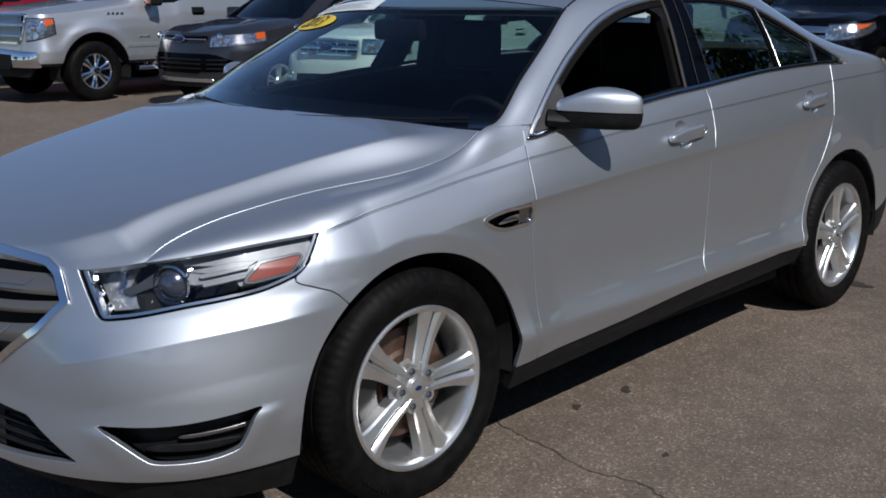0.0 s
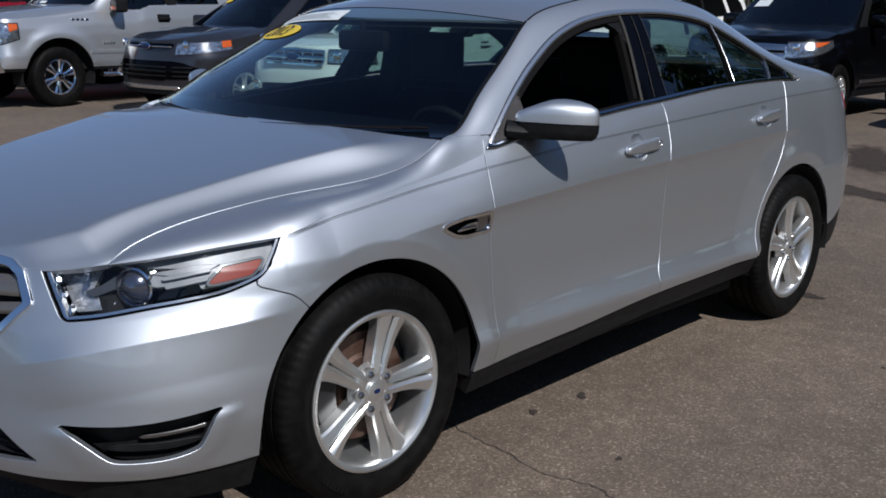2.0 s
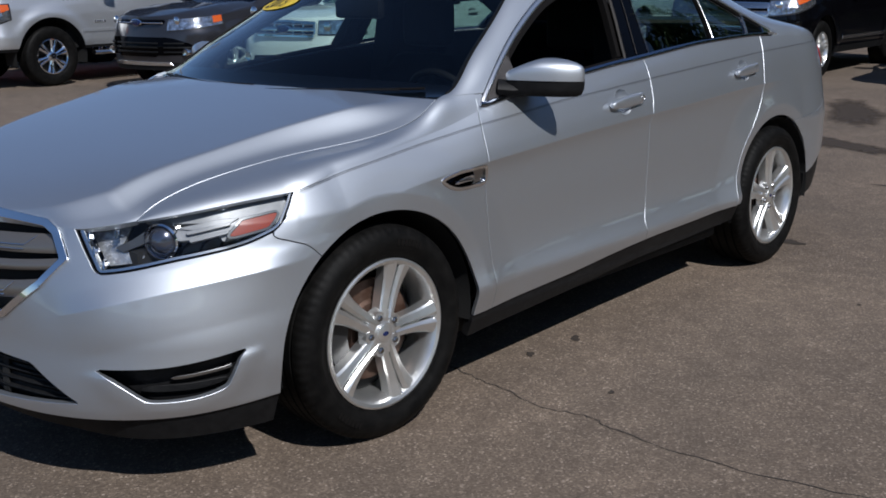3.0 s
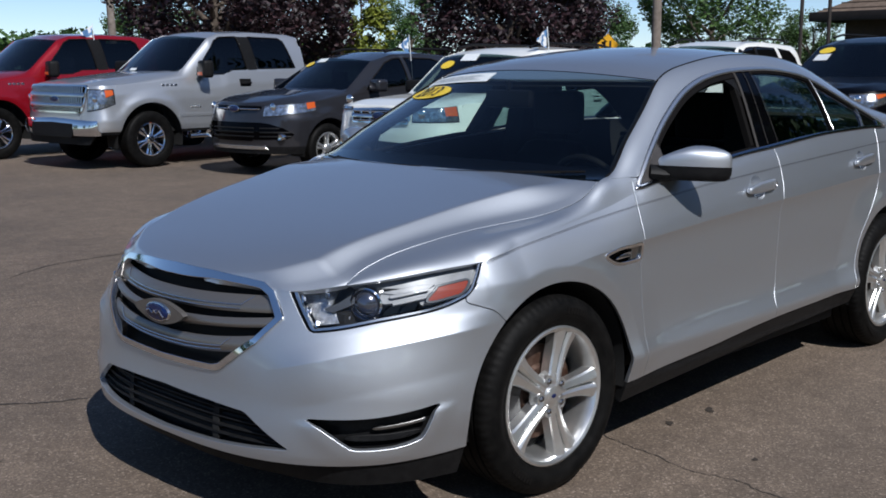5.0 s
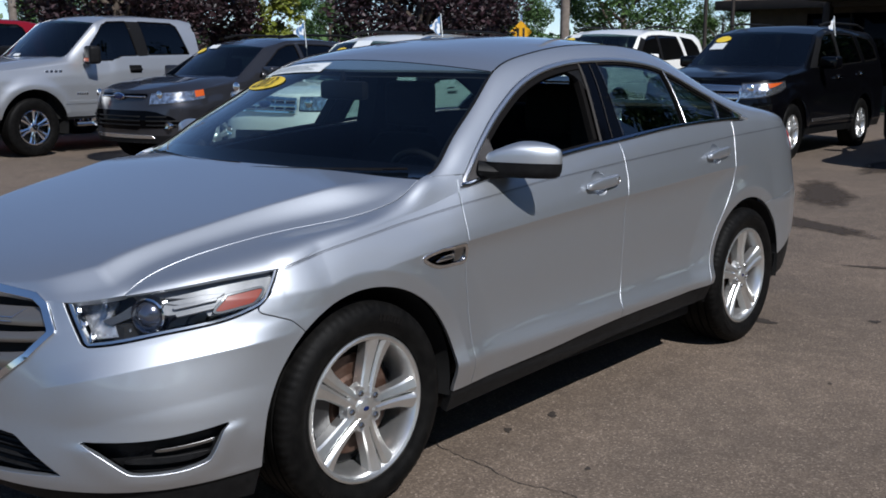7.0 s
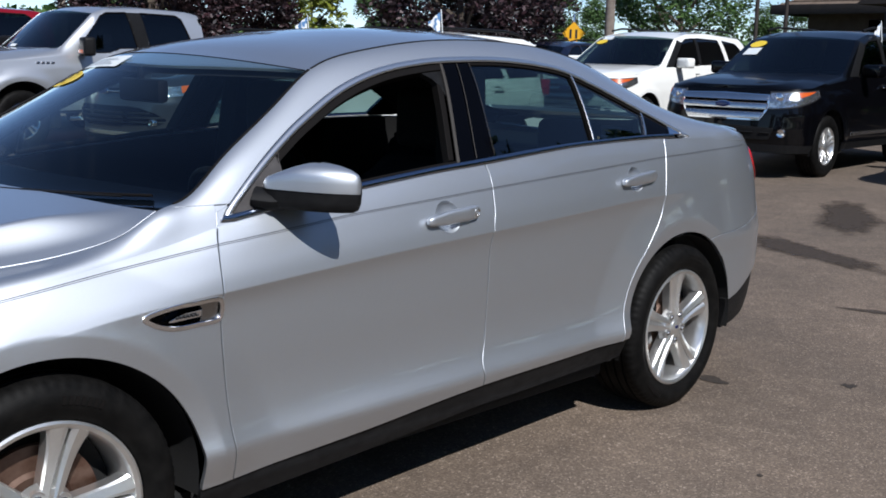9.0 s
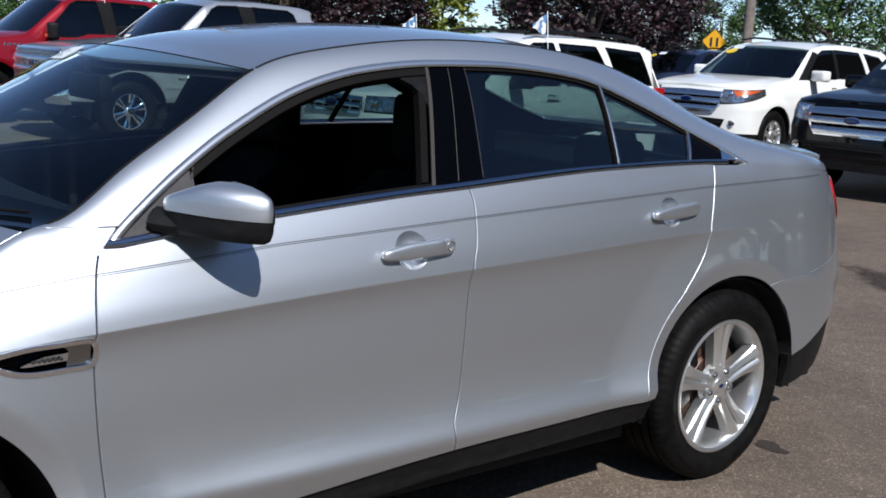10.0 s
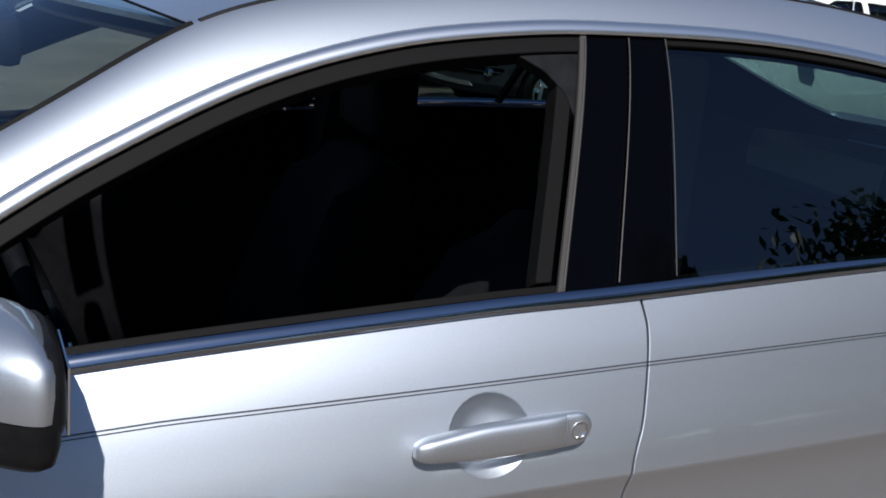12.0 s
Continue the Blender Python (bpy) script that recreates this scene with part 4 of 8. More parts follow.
    # crystal-like bezels on the inner side, each a bright frame round a small reflector
    for px, py, pz, a, b in ((-0.785, -0.535, 0.752, 0.026, 0.013), (-0.788, -0.560, 0.716, 0.026, 0.014), (-0.786, -0.600, 0.682, 0.026, 0.012), (-0.740, -0.600, 0.764, 0.022, 0.009)):
        mm = Matrix.Translation((px + 0.004, py + 0.004, pz)) @ pose(0, 0, 0, 0, 0, -38)
        loop = [(0, a * c, b * d) for c, d in ((-1, -0.8), (-0.9, -1), (0.9, -1), (1, -0.8), (1.15, 0.8), (1.05, 1), (-0.75, 1), (-0.85, 0.8), (-1, -0.8))]
        piece("bezel_frame", m_of(moved(tube(loop, 0.0028, 6, False), mm)), CHROME, lamp)
        cell = lathe([(0.0, 0.016), (0.010, 0.010), (b * 0.9, 0.0)], 8, "x")
        piece("lamp_facet", m_of(moved((cell[0] * [1, 1.5, 1], cell[1]), mm)), REFLECTOR, lamp, smooth=False)
    pane = piece("lamp_lens", m_of(patch(ring, LS, LV, [inside(LAMP_POLY, -0.004)])), LENS, lamp, "clear lamp lens")
    pane.visible_shadow = False

# wing vents
for mir in (False, True):
    m_of = mirrored if mir else (lambda q: q)
    bk = patch(ring, S_SIDE(0.22, 0.54, 60), np.linspace(0.7, 1.1, 40), [inside(VENT, 0.006)])
    vent = piece("wing_vent", m_of(rimmed(bk[0] + [0, 0.028, 0], bk[1], 0.006)), GLOSS_BLACK, sedan, "chrome-edged wing vent")
    edge = patch(ring, S_SIDE(0.22, 0.54, 90), np.linspace(0.7, 1.1, 70), [inside(VENT, 0.001), outside(VENT, -0.0095)])
    piece("vent_rim", m_of(rimmed(edge[0] - [0, 0.003, 0], edge[1], 0.02)), CHROME, vent, "chrome rim of the vent")
    FIN = [(0.335, 0.782), (0.503, 0.786), (0.503, 0.803), (0.40, 0.799)]
    fin = patch(ring, S_SIDE(0.3, 0.52, 40), np.linspace(0.7, 1.1, 60), [inside(FIN)])
    piece("vent_fin", m_of(rimmed(fin[0] + [0, 0.008, 0], fin[1], 0.02)), CHROME, vent, "chrome fin")
    TAILP = [(0.452, 0.770), (0.504, 0.774), (0.504, 0.821), (0.440, 0.822), (0.456, 0.806)]
    tailp = patch(ring, S_SIDE(0.42, 0.52, 40), np.linspace(0.7, 1.1, 70), [inside(TAILP)])
    piece("vent_plate", m_of(rimmed(tailp[0] + [0, 0.006, 0], tailp[1], 0.02)), NUT, vent, "satin silver plate at the vent's rear")
    for k in range(6):
        bx = box(0.372 + 0.012 * k, 0.380 + 0.012 * k, -0.9475, -0.942, 0.789, 0.796, 0.001, 1)
        piece("vent_letter_bar", m_of(bx), LAMP_DARK, vent)

# window surrounds and panes
WX = np.linspace(0.54, 3.03, 260)
WK = np.linspace(0, 1, 70)
pillar_f = linear([1.05, 1.108, 1.446, 1.55], [1.492, 1.510, 1.612, 1.643])
pillar_m = linear([1.05, 1.121, 1.448, 1.55], [1.580, 1.599, 1.687, 1.714])
pillar_r = linear([1.05, 1.126, 1.451, 1.55], [1.681, 1.695, 1.753, 1.771])
divider = linear([1.05, 1.160, 1.423, 1.55], [2.258, 2.284, 2.345, 2.374])
quarter_e = linear([1.05, 1.165, 1.273, 1.4], [2.584, 2.659, 2.729, 2.811])
tip_e = linear([1.05, 1.160, 1.212, 1.3], [2.773, 2.834, 2.864, 2.915])


def from_x(fn, gap=0.0):
    return lambda p: p[:, 0] - fn(p[:, 2]) - gap


def to_x(fn, gap=0.0):
    return lambda p: fn(p[:, 2]) - p[:, 0] - gap


def band(keeps, inset=0.0, depth=0.012):
    q = patch(crown, WX, WK, keeps)
    return rimmed(q[0] + [0, inset, -inset * 0.35], q[1], depth)


win_low = np.array([(x, z - (0.05 if z < np.interp(x, BELT[::-1, 0], BELT[::-1, 1]) + 0.004 else 0.0)) for x, z in WIN_POLY])
trim_gap = lambda p: np.abs(p[:, 0] - 1.687) - 0.0015 + np.where(p[:, 2] < 1.3, 1.0, 0.0)
for mir in (False, True):
    m_of = mirrored if mir else (lambda q: q)
    near = 1 if mir else 0
    fd, rd = doors["front_door"][near], doors["rear_door"][near]
    out = patch(crown, WX, np.linspace(0, 1, 200), [inside(WIN_POLY, -0.002), outside(win_low, -0.020), trim_gap, lambda p: p[:, 2] - np.interp(p[:, 0], BELT[::-1, 0], BELT[::-1, 1]) - 0.008])
    swell = 0.008 * np.sqrt(np.clip(1 - ((inside(WIN_POLY, 0.0)(out[0]) - 0.011) / 0.0098) ** 2, 0, 1))
    out = (out[0] + swell[:, None] * np.array([0, -0.85, 0.5]), out[1])
    piece("window_trim", m_of(rimmed(*out, 0.02)), TRIM_BRIGHT, sedan, "satin chrome window surround")
    belt_l = patch(crown, WX, np.linspace(0, 0.4, 120), [inside(WIN_POLY, 0.0), lambda p: np.interp(p[:, 0], BELT[::-1, 0], BELT[::-1, 1]) + 0.019 - 0.005 * step01(p[:, 0], 1.7, 2.3) - p[:, 2], lambda p: 2.87 - p[:, 0]])
    belt_off = (belt_l[0][:, 2] - np.interp(belt_l[0][:, 0], BELT[::-1, 0], BELT[::-1, 1]) - 0.0095) / 0.0097
    belt_l = (belt_l[0] + (0.003 + 0.006 * np.sqrt(np.clip(1 - belt_off ** 2, 0, 1)))[:, None] * np.array([0, -0.9, 0.4]), belt_l[1])
    piece("belt_trim", m_of(rimmed(*belt_l, 0.015)), BELT_CHROME, sedan, "dark chrome strip under the windows")
    inner_win = inside(WIN_POLY, -0.016)
    above_belt = lambda p: p[:, 2] - np.interp(p[:, 0], BELT[::-1, 0], BELT[::-1, 1]) - 0.0075
    # frame rubber, along the sides and the top alone
    fr_f = band([inner_win, above_belt, lambda p: -inside(win_low, -0.040)(p), to_x(pillar_f, 0.0), lambda p: p[:, 0] - 0.80], 0.004, 0.03)
    piece("door_frame", m_of(fr_f), RUBBER_SEAL, fd, "black rubber window seal")
    fr_r = band([inner_win, above_belt, lambda p: -inside(win_low, -0.028)(p), from_x(pillar_r, -0.01)], 0.004, 0.02)
    piece("door_frame", m_of(fr_r), RUBBER_SEAL, rd, "black rubber window seal")
    # belt seal of the front window
    bs = band([inner_win, above_belt, lambda p: np.interp(p[:, 0], BELT[::-1, 0], BELT[::-1, 1]) + 0.026 - p[:, 2], to_x(pillar_f), lambda p: p[:, 0] - 0.80], 0.010, 0.02)
    piece("belt_seal", m_of(bs), RUBBER_SEAL, fd, "grey-black belt seal")
    # mirror sail
    sail = linear([1.0, 1.10, 1.175, 1.23], [0.80, 0.803, 0.806, 0.826])
    sl = band([inner_win, above_belt, to_x(sail)], 0.004, 0.02)
    piece("mirror_sail", m_of(sl), SAIL_GREY, fd, "matt grey mirror triangle")
    # middle pillar
    p1 = band([inside(WIN_POLY, -0.016), above_belt, from_x(pillar_f, 0.0), to_x(pillar_m, 0.001)], 0.003, 0.02)
    piece("pillar_cover", m_of(p1), GLOSS_BLACK, fd, "gloss black pillar cover")
    p2 = band([inside(WIN_POLY, -0.016), above_belt, from_x(pillar_m, 0.002), to_x(pillar_r, 0.0)], 0.003, 0.02)
    piece("pillar_cover", m_of(p2), GLOSS_BLACK, rd, "gloss black pillar cover")
    ch = band([inside(WIN_POLY, -0.016), above_belt, from_x(pillar_f, -0.0055), to_x(pillar_f, -0.0030)], 0.001, 0.006)
    piece("window_channel", m_of(ch), CHANNEL_EDGE, fd, "dull bright window channel edge")
    for edge, r, mat in ((pillar_f, 0.0010, CHANNEL_EDGE), (pillar_m, 0.0011, CHANNEL_EDGE), (pillar_r, 0.0009, CHANNEL_EDGE)):
        pts = []
        for k in np.linspace(0.05, 0.93, 24):
            x = 1.6
            for _ in range(6):
                q = crown(np.array([x]), np.array([k]))[0]
                x = float(edge(q[2]))
            if above_belt(q[None])[0] > 0.01 and inside(WIN_POLY, -0.016)(q[None])[0] > 0:
                pts.append((q[0], q[1] - 0.001, q[2]))
        piece("pillar_edge", m_of(tube(pts, r, 6)), mat, fd if edge is pillar_f else rd, "thin bright edge")
    ch2 = band([inside(WIN_POLY, -0.032), above_belt, from_x(pillar_f, -0.034), to_x(pillar_f, 0.013)], 0.012, 0.03)
    piece("window_channel_rubber", m_of(ch2), RUBBER_SEAL, fd)
    gus = [(1.50, 1.43), (1.62, 1.45), (1.585, 1.33), (1.572, 1.38), (1.545, 1.408)]
    gp = band([inside(gus), inner_win], 0.010, 0.02)
    piece("corner_gusset", m_of(gp), TRIM_BLACK, fd)
    dv = band([inner_win, above_belt, from_x(divider, -0.006), to_x(divider, -0.006)], -0.001, 0.02)
    piece("window_divider", m_of(dv), RUBBER_SEAL, rd)
    dvc = band([inner_win, above_belt, from_x(divider, -0.003), to_x(divider, -0.004)], -0.004, 0.012)
    piece("divider_strip", m_of(dvc), CHROME_SOFT, rd, "thin bright strip")
    g1 = piece("rear_window", m_of(band([inner_win, above_belt, from_x(pillar_r, 0.0), to_x(divider, 0.0)], 0.010, 0.0)), PANE_TINT, rd, "tinted rear door window")
    g2 = piece("quarter_window", m_of(band([inner_win, above_belt, from_x(divider, 0.0), to_x(quarter_e, 0.0)], 0.010, 0.0)), PANE_TINT, rd, "tinted small quarter window")
    g1.visible_shadow = g2.visible_shadow = False
    qe = band([inner_win, above_belt, from_x(quarter_e, 0.0), to_x(tip_e, 0.0)], 0.004, 0.02)
    piece("rear_pillar_cover", m_of(qe), GLOSS_BLACK, rd)
    qs = band([inner_win, above_belt, from_x(quarter_e, -0.006), to_x(quarter_e, -0.003)], 0.000, 0.012)
    piece("quarter_strip", m_of(qs), CHROME_SOFT, rd)
    tp = band([inner_win, above_belt, from_x(tip_e, 0.001)], -0.003, 0.02)
    piece("trim_tip", m_of(tp), CHROME, sedan, "chrome tip of the window surround")
    if mir:
        g3 = piece("front_window", m_of(band([inner_win, above_belt, to_x(pillar_f), lambda p: p[:, 0] - 0.80], 0.012, 0.0)), PANE, fd, "closed passenger window")
        g3.visible_shadow = False

# a silver web under the joint of wing, door and windscreen pillar
foot = patch(crown, np.linspace(0.40, 0.66, 30), np.linspace(0.0, 1, 20), [outside(WIN_POLY, 0.002)])
for m_of in ((lambda q: q), mirrored):
    piece("pillar_foot", m_of(rimmed(foot[0] + [0, 0.004, -0.003], foot[1], 0.01)), SILVER, sedan)

# handles
for nm, (cx, cz, cr) in CUPS.items():
    for mir in (False, True):
        m_of = mirrored if mir else (lambda q: q)
        door = doors[nm][1 if mir else 0]
        bowl = patch(lambda r, a: np.stack([cx + 1.08 * cr * r * np.cos(a), -(side_y(cx + 1.08 * cr * r * np.cos(a), cz + 0.97 * cr * r * np.sin(a)) - 0.030 * (1 - r ** 2.4)), cz + 0.97 * cr * r * np.sin(a)], 1), np.linspace(0.02, 1.01, 13), np.linspace(0, 2 * math.pi, 41))
        piece("handle_cup", m_of(rimmed(*bowl, 0.0)), SILVER, door, "hollow behind the handle")
        ts = np.concatenate([0.10 * (1 - np.cos(np.linspace(0, math.pi / 2, 9))), np.linspace(0.13, 0.82, 14), [0.833, 0.836, 0.842, 0.845], 1 - 0.10 * (1 - np.sin(np.linspace(0, math.pi / 2, 10)))])
        V, F = [], []
        rows = 24
        for t in ts:
            dx = -0.109 + 0.245 * t
            rise = 0.060 * dx
            rl, rr = (math.sqrt(max(0.0, 1 - (1 - min(1.0, k)) ** 2)) for k in (t / 0.10, (1 - t) / 0.10))
            hh = 0.0230 * (0.64 + 0.36 * step01(t, 0.0, 0.42)) * (0.40 + 0.60 * rl) * (0.06 + 0.94 * rr)
            dd = 0.0135 * (0.30 + 0.70 * rl) * (0.45 + 0.55 * rr) * (0.74 + 0.26 * (1 - step01(t, 0.78, 0.86)))
            if nm == "front_door" and 0.834 < t < 0.844:
                dd *= 0.80
            yb = float(side_y(cx + dx, cz + rise))
            for k in range(rows):
                a = 2 * math.pi * k / rows
                ca, sa = math.cos(a), math.sin(a)
                ca, sa = math.copysign(abs(ca) ** 0.62, ca), math.copysign(abs(sa) ** 0.62, sa)
                V.append((cx + dx, -(yb + 0.016 + dd * ca), cz + 0.001 + rise + hh * sa))
        for i in range(len(ts) - 1):
            for k in range(rows):
                F.append([i * rows + k, i * rows + (k + 1) % rows, (i + 1) * rows + (k + 1) % rows, (i + 1) * rows + k])
        F += [list(range(rows)), [(len(ts) - 1) * rows + k for k in range(rows)][::-1]]
        hd = piece("door_handle", m_of((np.array(V), F)), SILVER, door, "silver pull handle")
        if nm == "front_door":
            lock = lathe([(0.0068, 0.005), (0.0076, 0.0015), (0.0100, -0.0014), (0.0122, -0.0012), (0.0132, 0.006)], 28)
            core = lathe([(0.0, 0.0032), (0.0072, 0.0032)], 24)
            kx, kz = cx + 0.115, cz + 0.008
            lift = float(side_y(kx, kz)) + 0.0262
            piece("door_lock", m_of((lock[0] + [kx, -lift, kz], lock[1])), CHROME_SOFT, hd, "round key lock")
            piece("keyhole", m_of((core[0] + [kx, -lift, kz], core[1])), LAMP_DARK, hd, "dark keyhole")

# pinstripes along the shoulder
for mir in (False, True):
    m_of = mirrored if mir else (lambda q: q)
    xs = np.linspace(-0.30, 3.50, 160)
    zp = np.interp(xs, [-0.33, -0.09, 0.18, 0.535, 1.0, 1.614, 2.0, 2.72, 3.39, 3.6], [0.858, 0.896, 0.930, 0.972, 1.013, 1.047, 1.066, 1.096, 1.112, 1.115]) - 0.004
    for off, hw in ((0.0, 0.0008), (-0.0042, 0.0006)):
        V, F = [], []
        for i, (x, z) in enumerate(zip(xs, zp)):
            for dz in (-hw, hw):
                V.append((x, -(float(side_y(x, z + off + dz)) + 0.0012), z + off + dz))
        F = [[2 * i, 2 * i + 2, 2 * i + 3, 2 * i + 1] for i in range(len(xs) - 1)]
        piece("pinstripe", m_of((np.array(V), F)), STRIPE, sedan, "thin dark pinstripe")

# door mirrors
sec = curve2([(0.702, -0.885), (0.722, -0.965), (0.770, -1.050), (0.825, -1.102), (0.866, -1.112), (0.874, -1.05), (0.868, -0.96), (0.858, -0.905), (0.79, -0.875)], 5, True)
cen = np.array([0.815, -0.99])
levels = [(1.044, 0.60), (1.047, 0.82), (1.056, 0.93), (1.074, 0.985), (1.100, 1.0), (1.101, 1.0), (1.128, 1.0), (1.146, 0.975), (1.155, 0.93), (1.167, 0.76), (1.176, 0.52), (1.181, 0.25)]
for mir in (False, True):
    m_of = mirrored if mir else (lambda q: q)
    door = doors["front_door"][1 if mir else 0]
    n = len(sec)

    def stack(lv):
        V, F = [], []
        for z, k in lv:
            for p in sec:
                q = cen + (p - cen) * k
                taper = 0.58 + 0.42 * float(step01(-q[1], 0.87, 1.00))
                V.append((q[0], q[1], 1.101 + (z - 1.101) * (taper if z > 1.101 else 1.0) + 0.07 * (q[0] - 0.82) * -0.6))
        for j in range(len(lv) - 1):
            for i in range(n):
                F.append([j * n + i, j * n + (i + 1) % n, (j + 1) * n + (i + 1) % n, (j + 1) * n + i])
        F.append(list(range(n))[::-1])
        F.append([(len(lv) - 1) * n + i for i in range(n)])
        return np.array(V), F
    low = piece("door_mirror", m_of(stack(levels[:5])), TRIM_BLACK, door, "black door mirror with silver cap")
    cap = stack([(1.1015, 0.985)] + levels[6:])
    cap = (cap[0] + [-0.004, -0.002, 0.0], cap[1])
    piece("mirror_cap", m_of(cap), SILVER, low, "silver mirror cap")
    back = stack([(1.086, 0.93), (1.10, 0.97), (1.130, 0.955), (1.148, 0.91), (1.158, 0.84), (1.164, 0.72)])
    piece("mirror_housing", m_of((back[0] + [0.006, 0.0, 0.0], back[1])), TRIM_BLACK, low)
    arm = tube([(0.70, -0.845, 1.075), (0.735, -0.885, 1.070), (0.77, -0.92, 1.072), (0.80, -0.96, 1.078)], [0.054, 0.052, 0.050, 0.046], 12, True, 0.60)
    piece("mirror_arm", m_of(arm), TRIM_BLACK, low)
    gl = fan([(0.872, -0.925, 1.078), (0.878, -1.080, 1.074), (0.878, -1.075, 1.138), (0.875, -1.0, 1.150), (0.870, -0.930, 1.142)], (0.002, 0, 0))
    piece("mirror_glass", m_of(gl), CHROME, low, "mirror glass", smooth=False)

# windscreen, backlight, scuttle, wipers
ws = piece("windscreen", patch(windscreen, np.linspace(0.0, 1, 40), np.linspace(-1, 1, 61)), PANE, sedan, "clear windscreen with sky in it")
ws.visible_shadow = False
frit = patch(windscreen, np.linspace(0, 1, 60), np.linspace(-1, 1, 81), [lambda p: 1.096 + 0.025 * np.clip(1 - (p[:, 1] / 0.8) ** 2, 0, 1) - p[:, 2]])
piece("windscreen_frit", (frit[0] + [0.004, 0, -0.004], frit[1]), GLOSS_BLACK, ws, "black band at the glass edge")
for sg in (-1, 1):
    line = [(x, sg * float(edge_y(x)) * 0.997, float(edge_z(x)) - 0.001) for x in np.linspace(0.45, 1.066, 24)]
    piece("windscreen_rubber", tube(line, 0.005, 6), RUBBER_SEAL, ws)
top_edge = [tuple(windscreen(np.array([1.0]), np.array([q]))[0] + [0.002, 0, 0.001]) for q in np.linspace(-0.98, 0.98, 40)]
piece("windscreen_rubber", tube(top_edge, 0.002, 6), RUBBER_SEAL, ws)
bl = piece("backlight", patch(backlight, np.linspace(0, 1, 24), np.linspace(-1, 1, 41)), PANE, sedan, "sloping rear window")
bl.visible_shadow = False
cowl = patch(lambda u, q: np.stack([0.20 + 0.2 * np.abs(q) ** 2.2 + 0.12 * u, q * 0.74, 1.035 - 0.012 * u + 0.022 * (1 - q * q)], 1), np.linspace(0, 1, 6), np.linspace(-1, 1, 41))
piece("scuttle_panel", rimmed(*cowl, 0.01), TRIM_BLACK, sedan, "black scuttle panel under the windscreen")


def on_screen(t, q, up):
    p = windscreen(np.array([t]), np.array([q]))[0]
    return (p[0] - 0.6 * up, p[1], p[2] + 0.8 * up)


for q0, q1, t1 in ((0.86, 0.05, 0.080), (0.02, -0.80, 0.085)):
    pts = [on_screen(0.035 + (t1 - 0.035) * k, q0 + (q1 - q0) * k, 0.008 + 0.008 * math.sin(math.pi * k)) for k in np.linspace(0, 1, 12)]
    arm = piece("wiper", tube(pts, [0.008 - 0.004 * k / 11 for k in range(12)], 8, True, 0.7), TRIM_BLACK, sedan, "black wiper arm and blade")
    blade = [on_screen(0.062 + (t1 - 0.05) * k, q0 - 0.10 + (q1 - q0) * k, 0.010) for k in np.linspace(0, 1, 12)]
    piece("wiper_blade", tube(blade, 0.004, 6, True, 1.2), RUBBER_SEAL, arm)


def sticker(name, t0, t1, q0, q1, mat, lift, mask=None, parent=None, label="", shear=0.0):
    def ev(u, v):
        P = windscreen(t0 + (t1 - t0) * u + shear * v, q0 + (q1 - q0) * v)
        return P + np.array([-0.6 * lift, 0, 0.8 * lift])
    us = np.linspace(0, 1, 17)
    V, F = patch(ev, us, np.linspace(0, 1, 25))
    if mask:
        V2, F2 = [], []
        n = 40
        uv = [(0.5 + 0.5 * math.sin(2 * math.pi * i / n), 0.5 + 0.5 * math.cos(2 * math.pi * i / n)) for i in range(n)]
        V = ev(np.array([a for a, b in uv] + [0.5]), np.array([b for a, b in uv] + [0.5]))
        F = [[i, (i + 1) % n, n] for i in range(n)]
    return piece(name, (V, F), mat, parent or ws, label, False)


paper = sticker("price_sheet", 0.872, 0.966, 0.955, 0.180, PAPER_WHITE, 0.004, None, None, "white printed sheet on the windscreen")
for k in range(5):
    sticker("print_line", 0.890 + 0.012 * k, 0.8935 + 0.012 * k, 0.90, 0.26 + 0.05 * (k % 3), PAPER_GREY, 0.006, None, paper)
yel = sticker("year_sticker", 0.708, 0.846, 0.992, 0.455, STICKER_YELLOW, 0.004, True, None, "yellow oval year sticker")
pc = Vector(on_screen(0.777, 0.722, 0.0065))
nx = (Vector(on_screen(0.778, 0.66, 0.0065)) - Vector(on_screen(0.778, 0.80, 0.0065))).normalized()
ny = (Vector(on_screen(0.82, 0.722, 0.0065)) - pc).normalized()
nz = nx.cross(ny).normalized()
ny = nz.cross(nx)
writing("year_digits", "2013", 0.112, Matrix.Translation(pc) @ Matrix((nx, ny, nz)).transposed().to_4x4(), INK, yel)

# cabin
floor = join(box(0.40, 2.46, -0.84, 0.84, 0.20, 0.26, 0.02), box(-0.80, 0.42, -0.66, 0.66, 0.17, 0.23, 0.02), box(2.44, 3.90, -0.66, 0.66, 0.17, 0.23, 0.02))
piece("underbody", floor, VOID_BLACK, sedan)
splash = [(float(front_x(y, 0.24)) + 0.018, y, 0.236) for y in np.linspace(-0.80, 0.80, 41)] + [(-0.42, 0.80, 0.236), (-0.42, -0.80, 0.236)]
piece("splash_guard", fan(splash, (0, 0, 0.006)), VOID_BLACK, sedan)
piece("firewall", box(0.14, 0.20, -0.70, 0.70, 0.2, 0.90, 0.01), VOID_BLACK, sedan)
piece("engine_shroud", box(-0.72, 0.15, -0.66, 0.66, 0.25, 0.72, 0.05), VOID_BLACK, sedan)
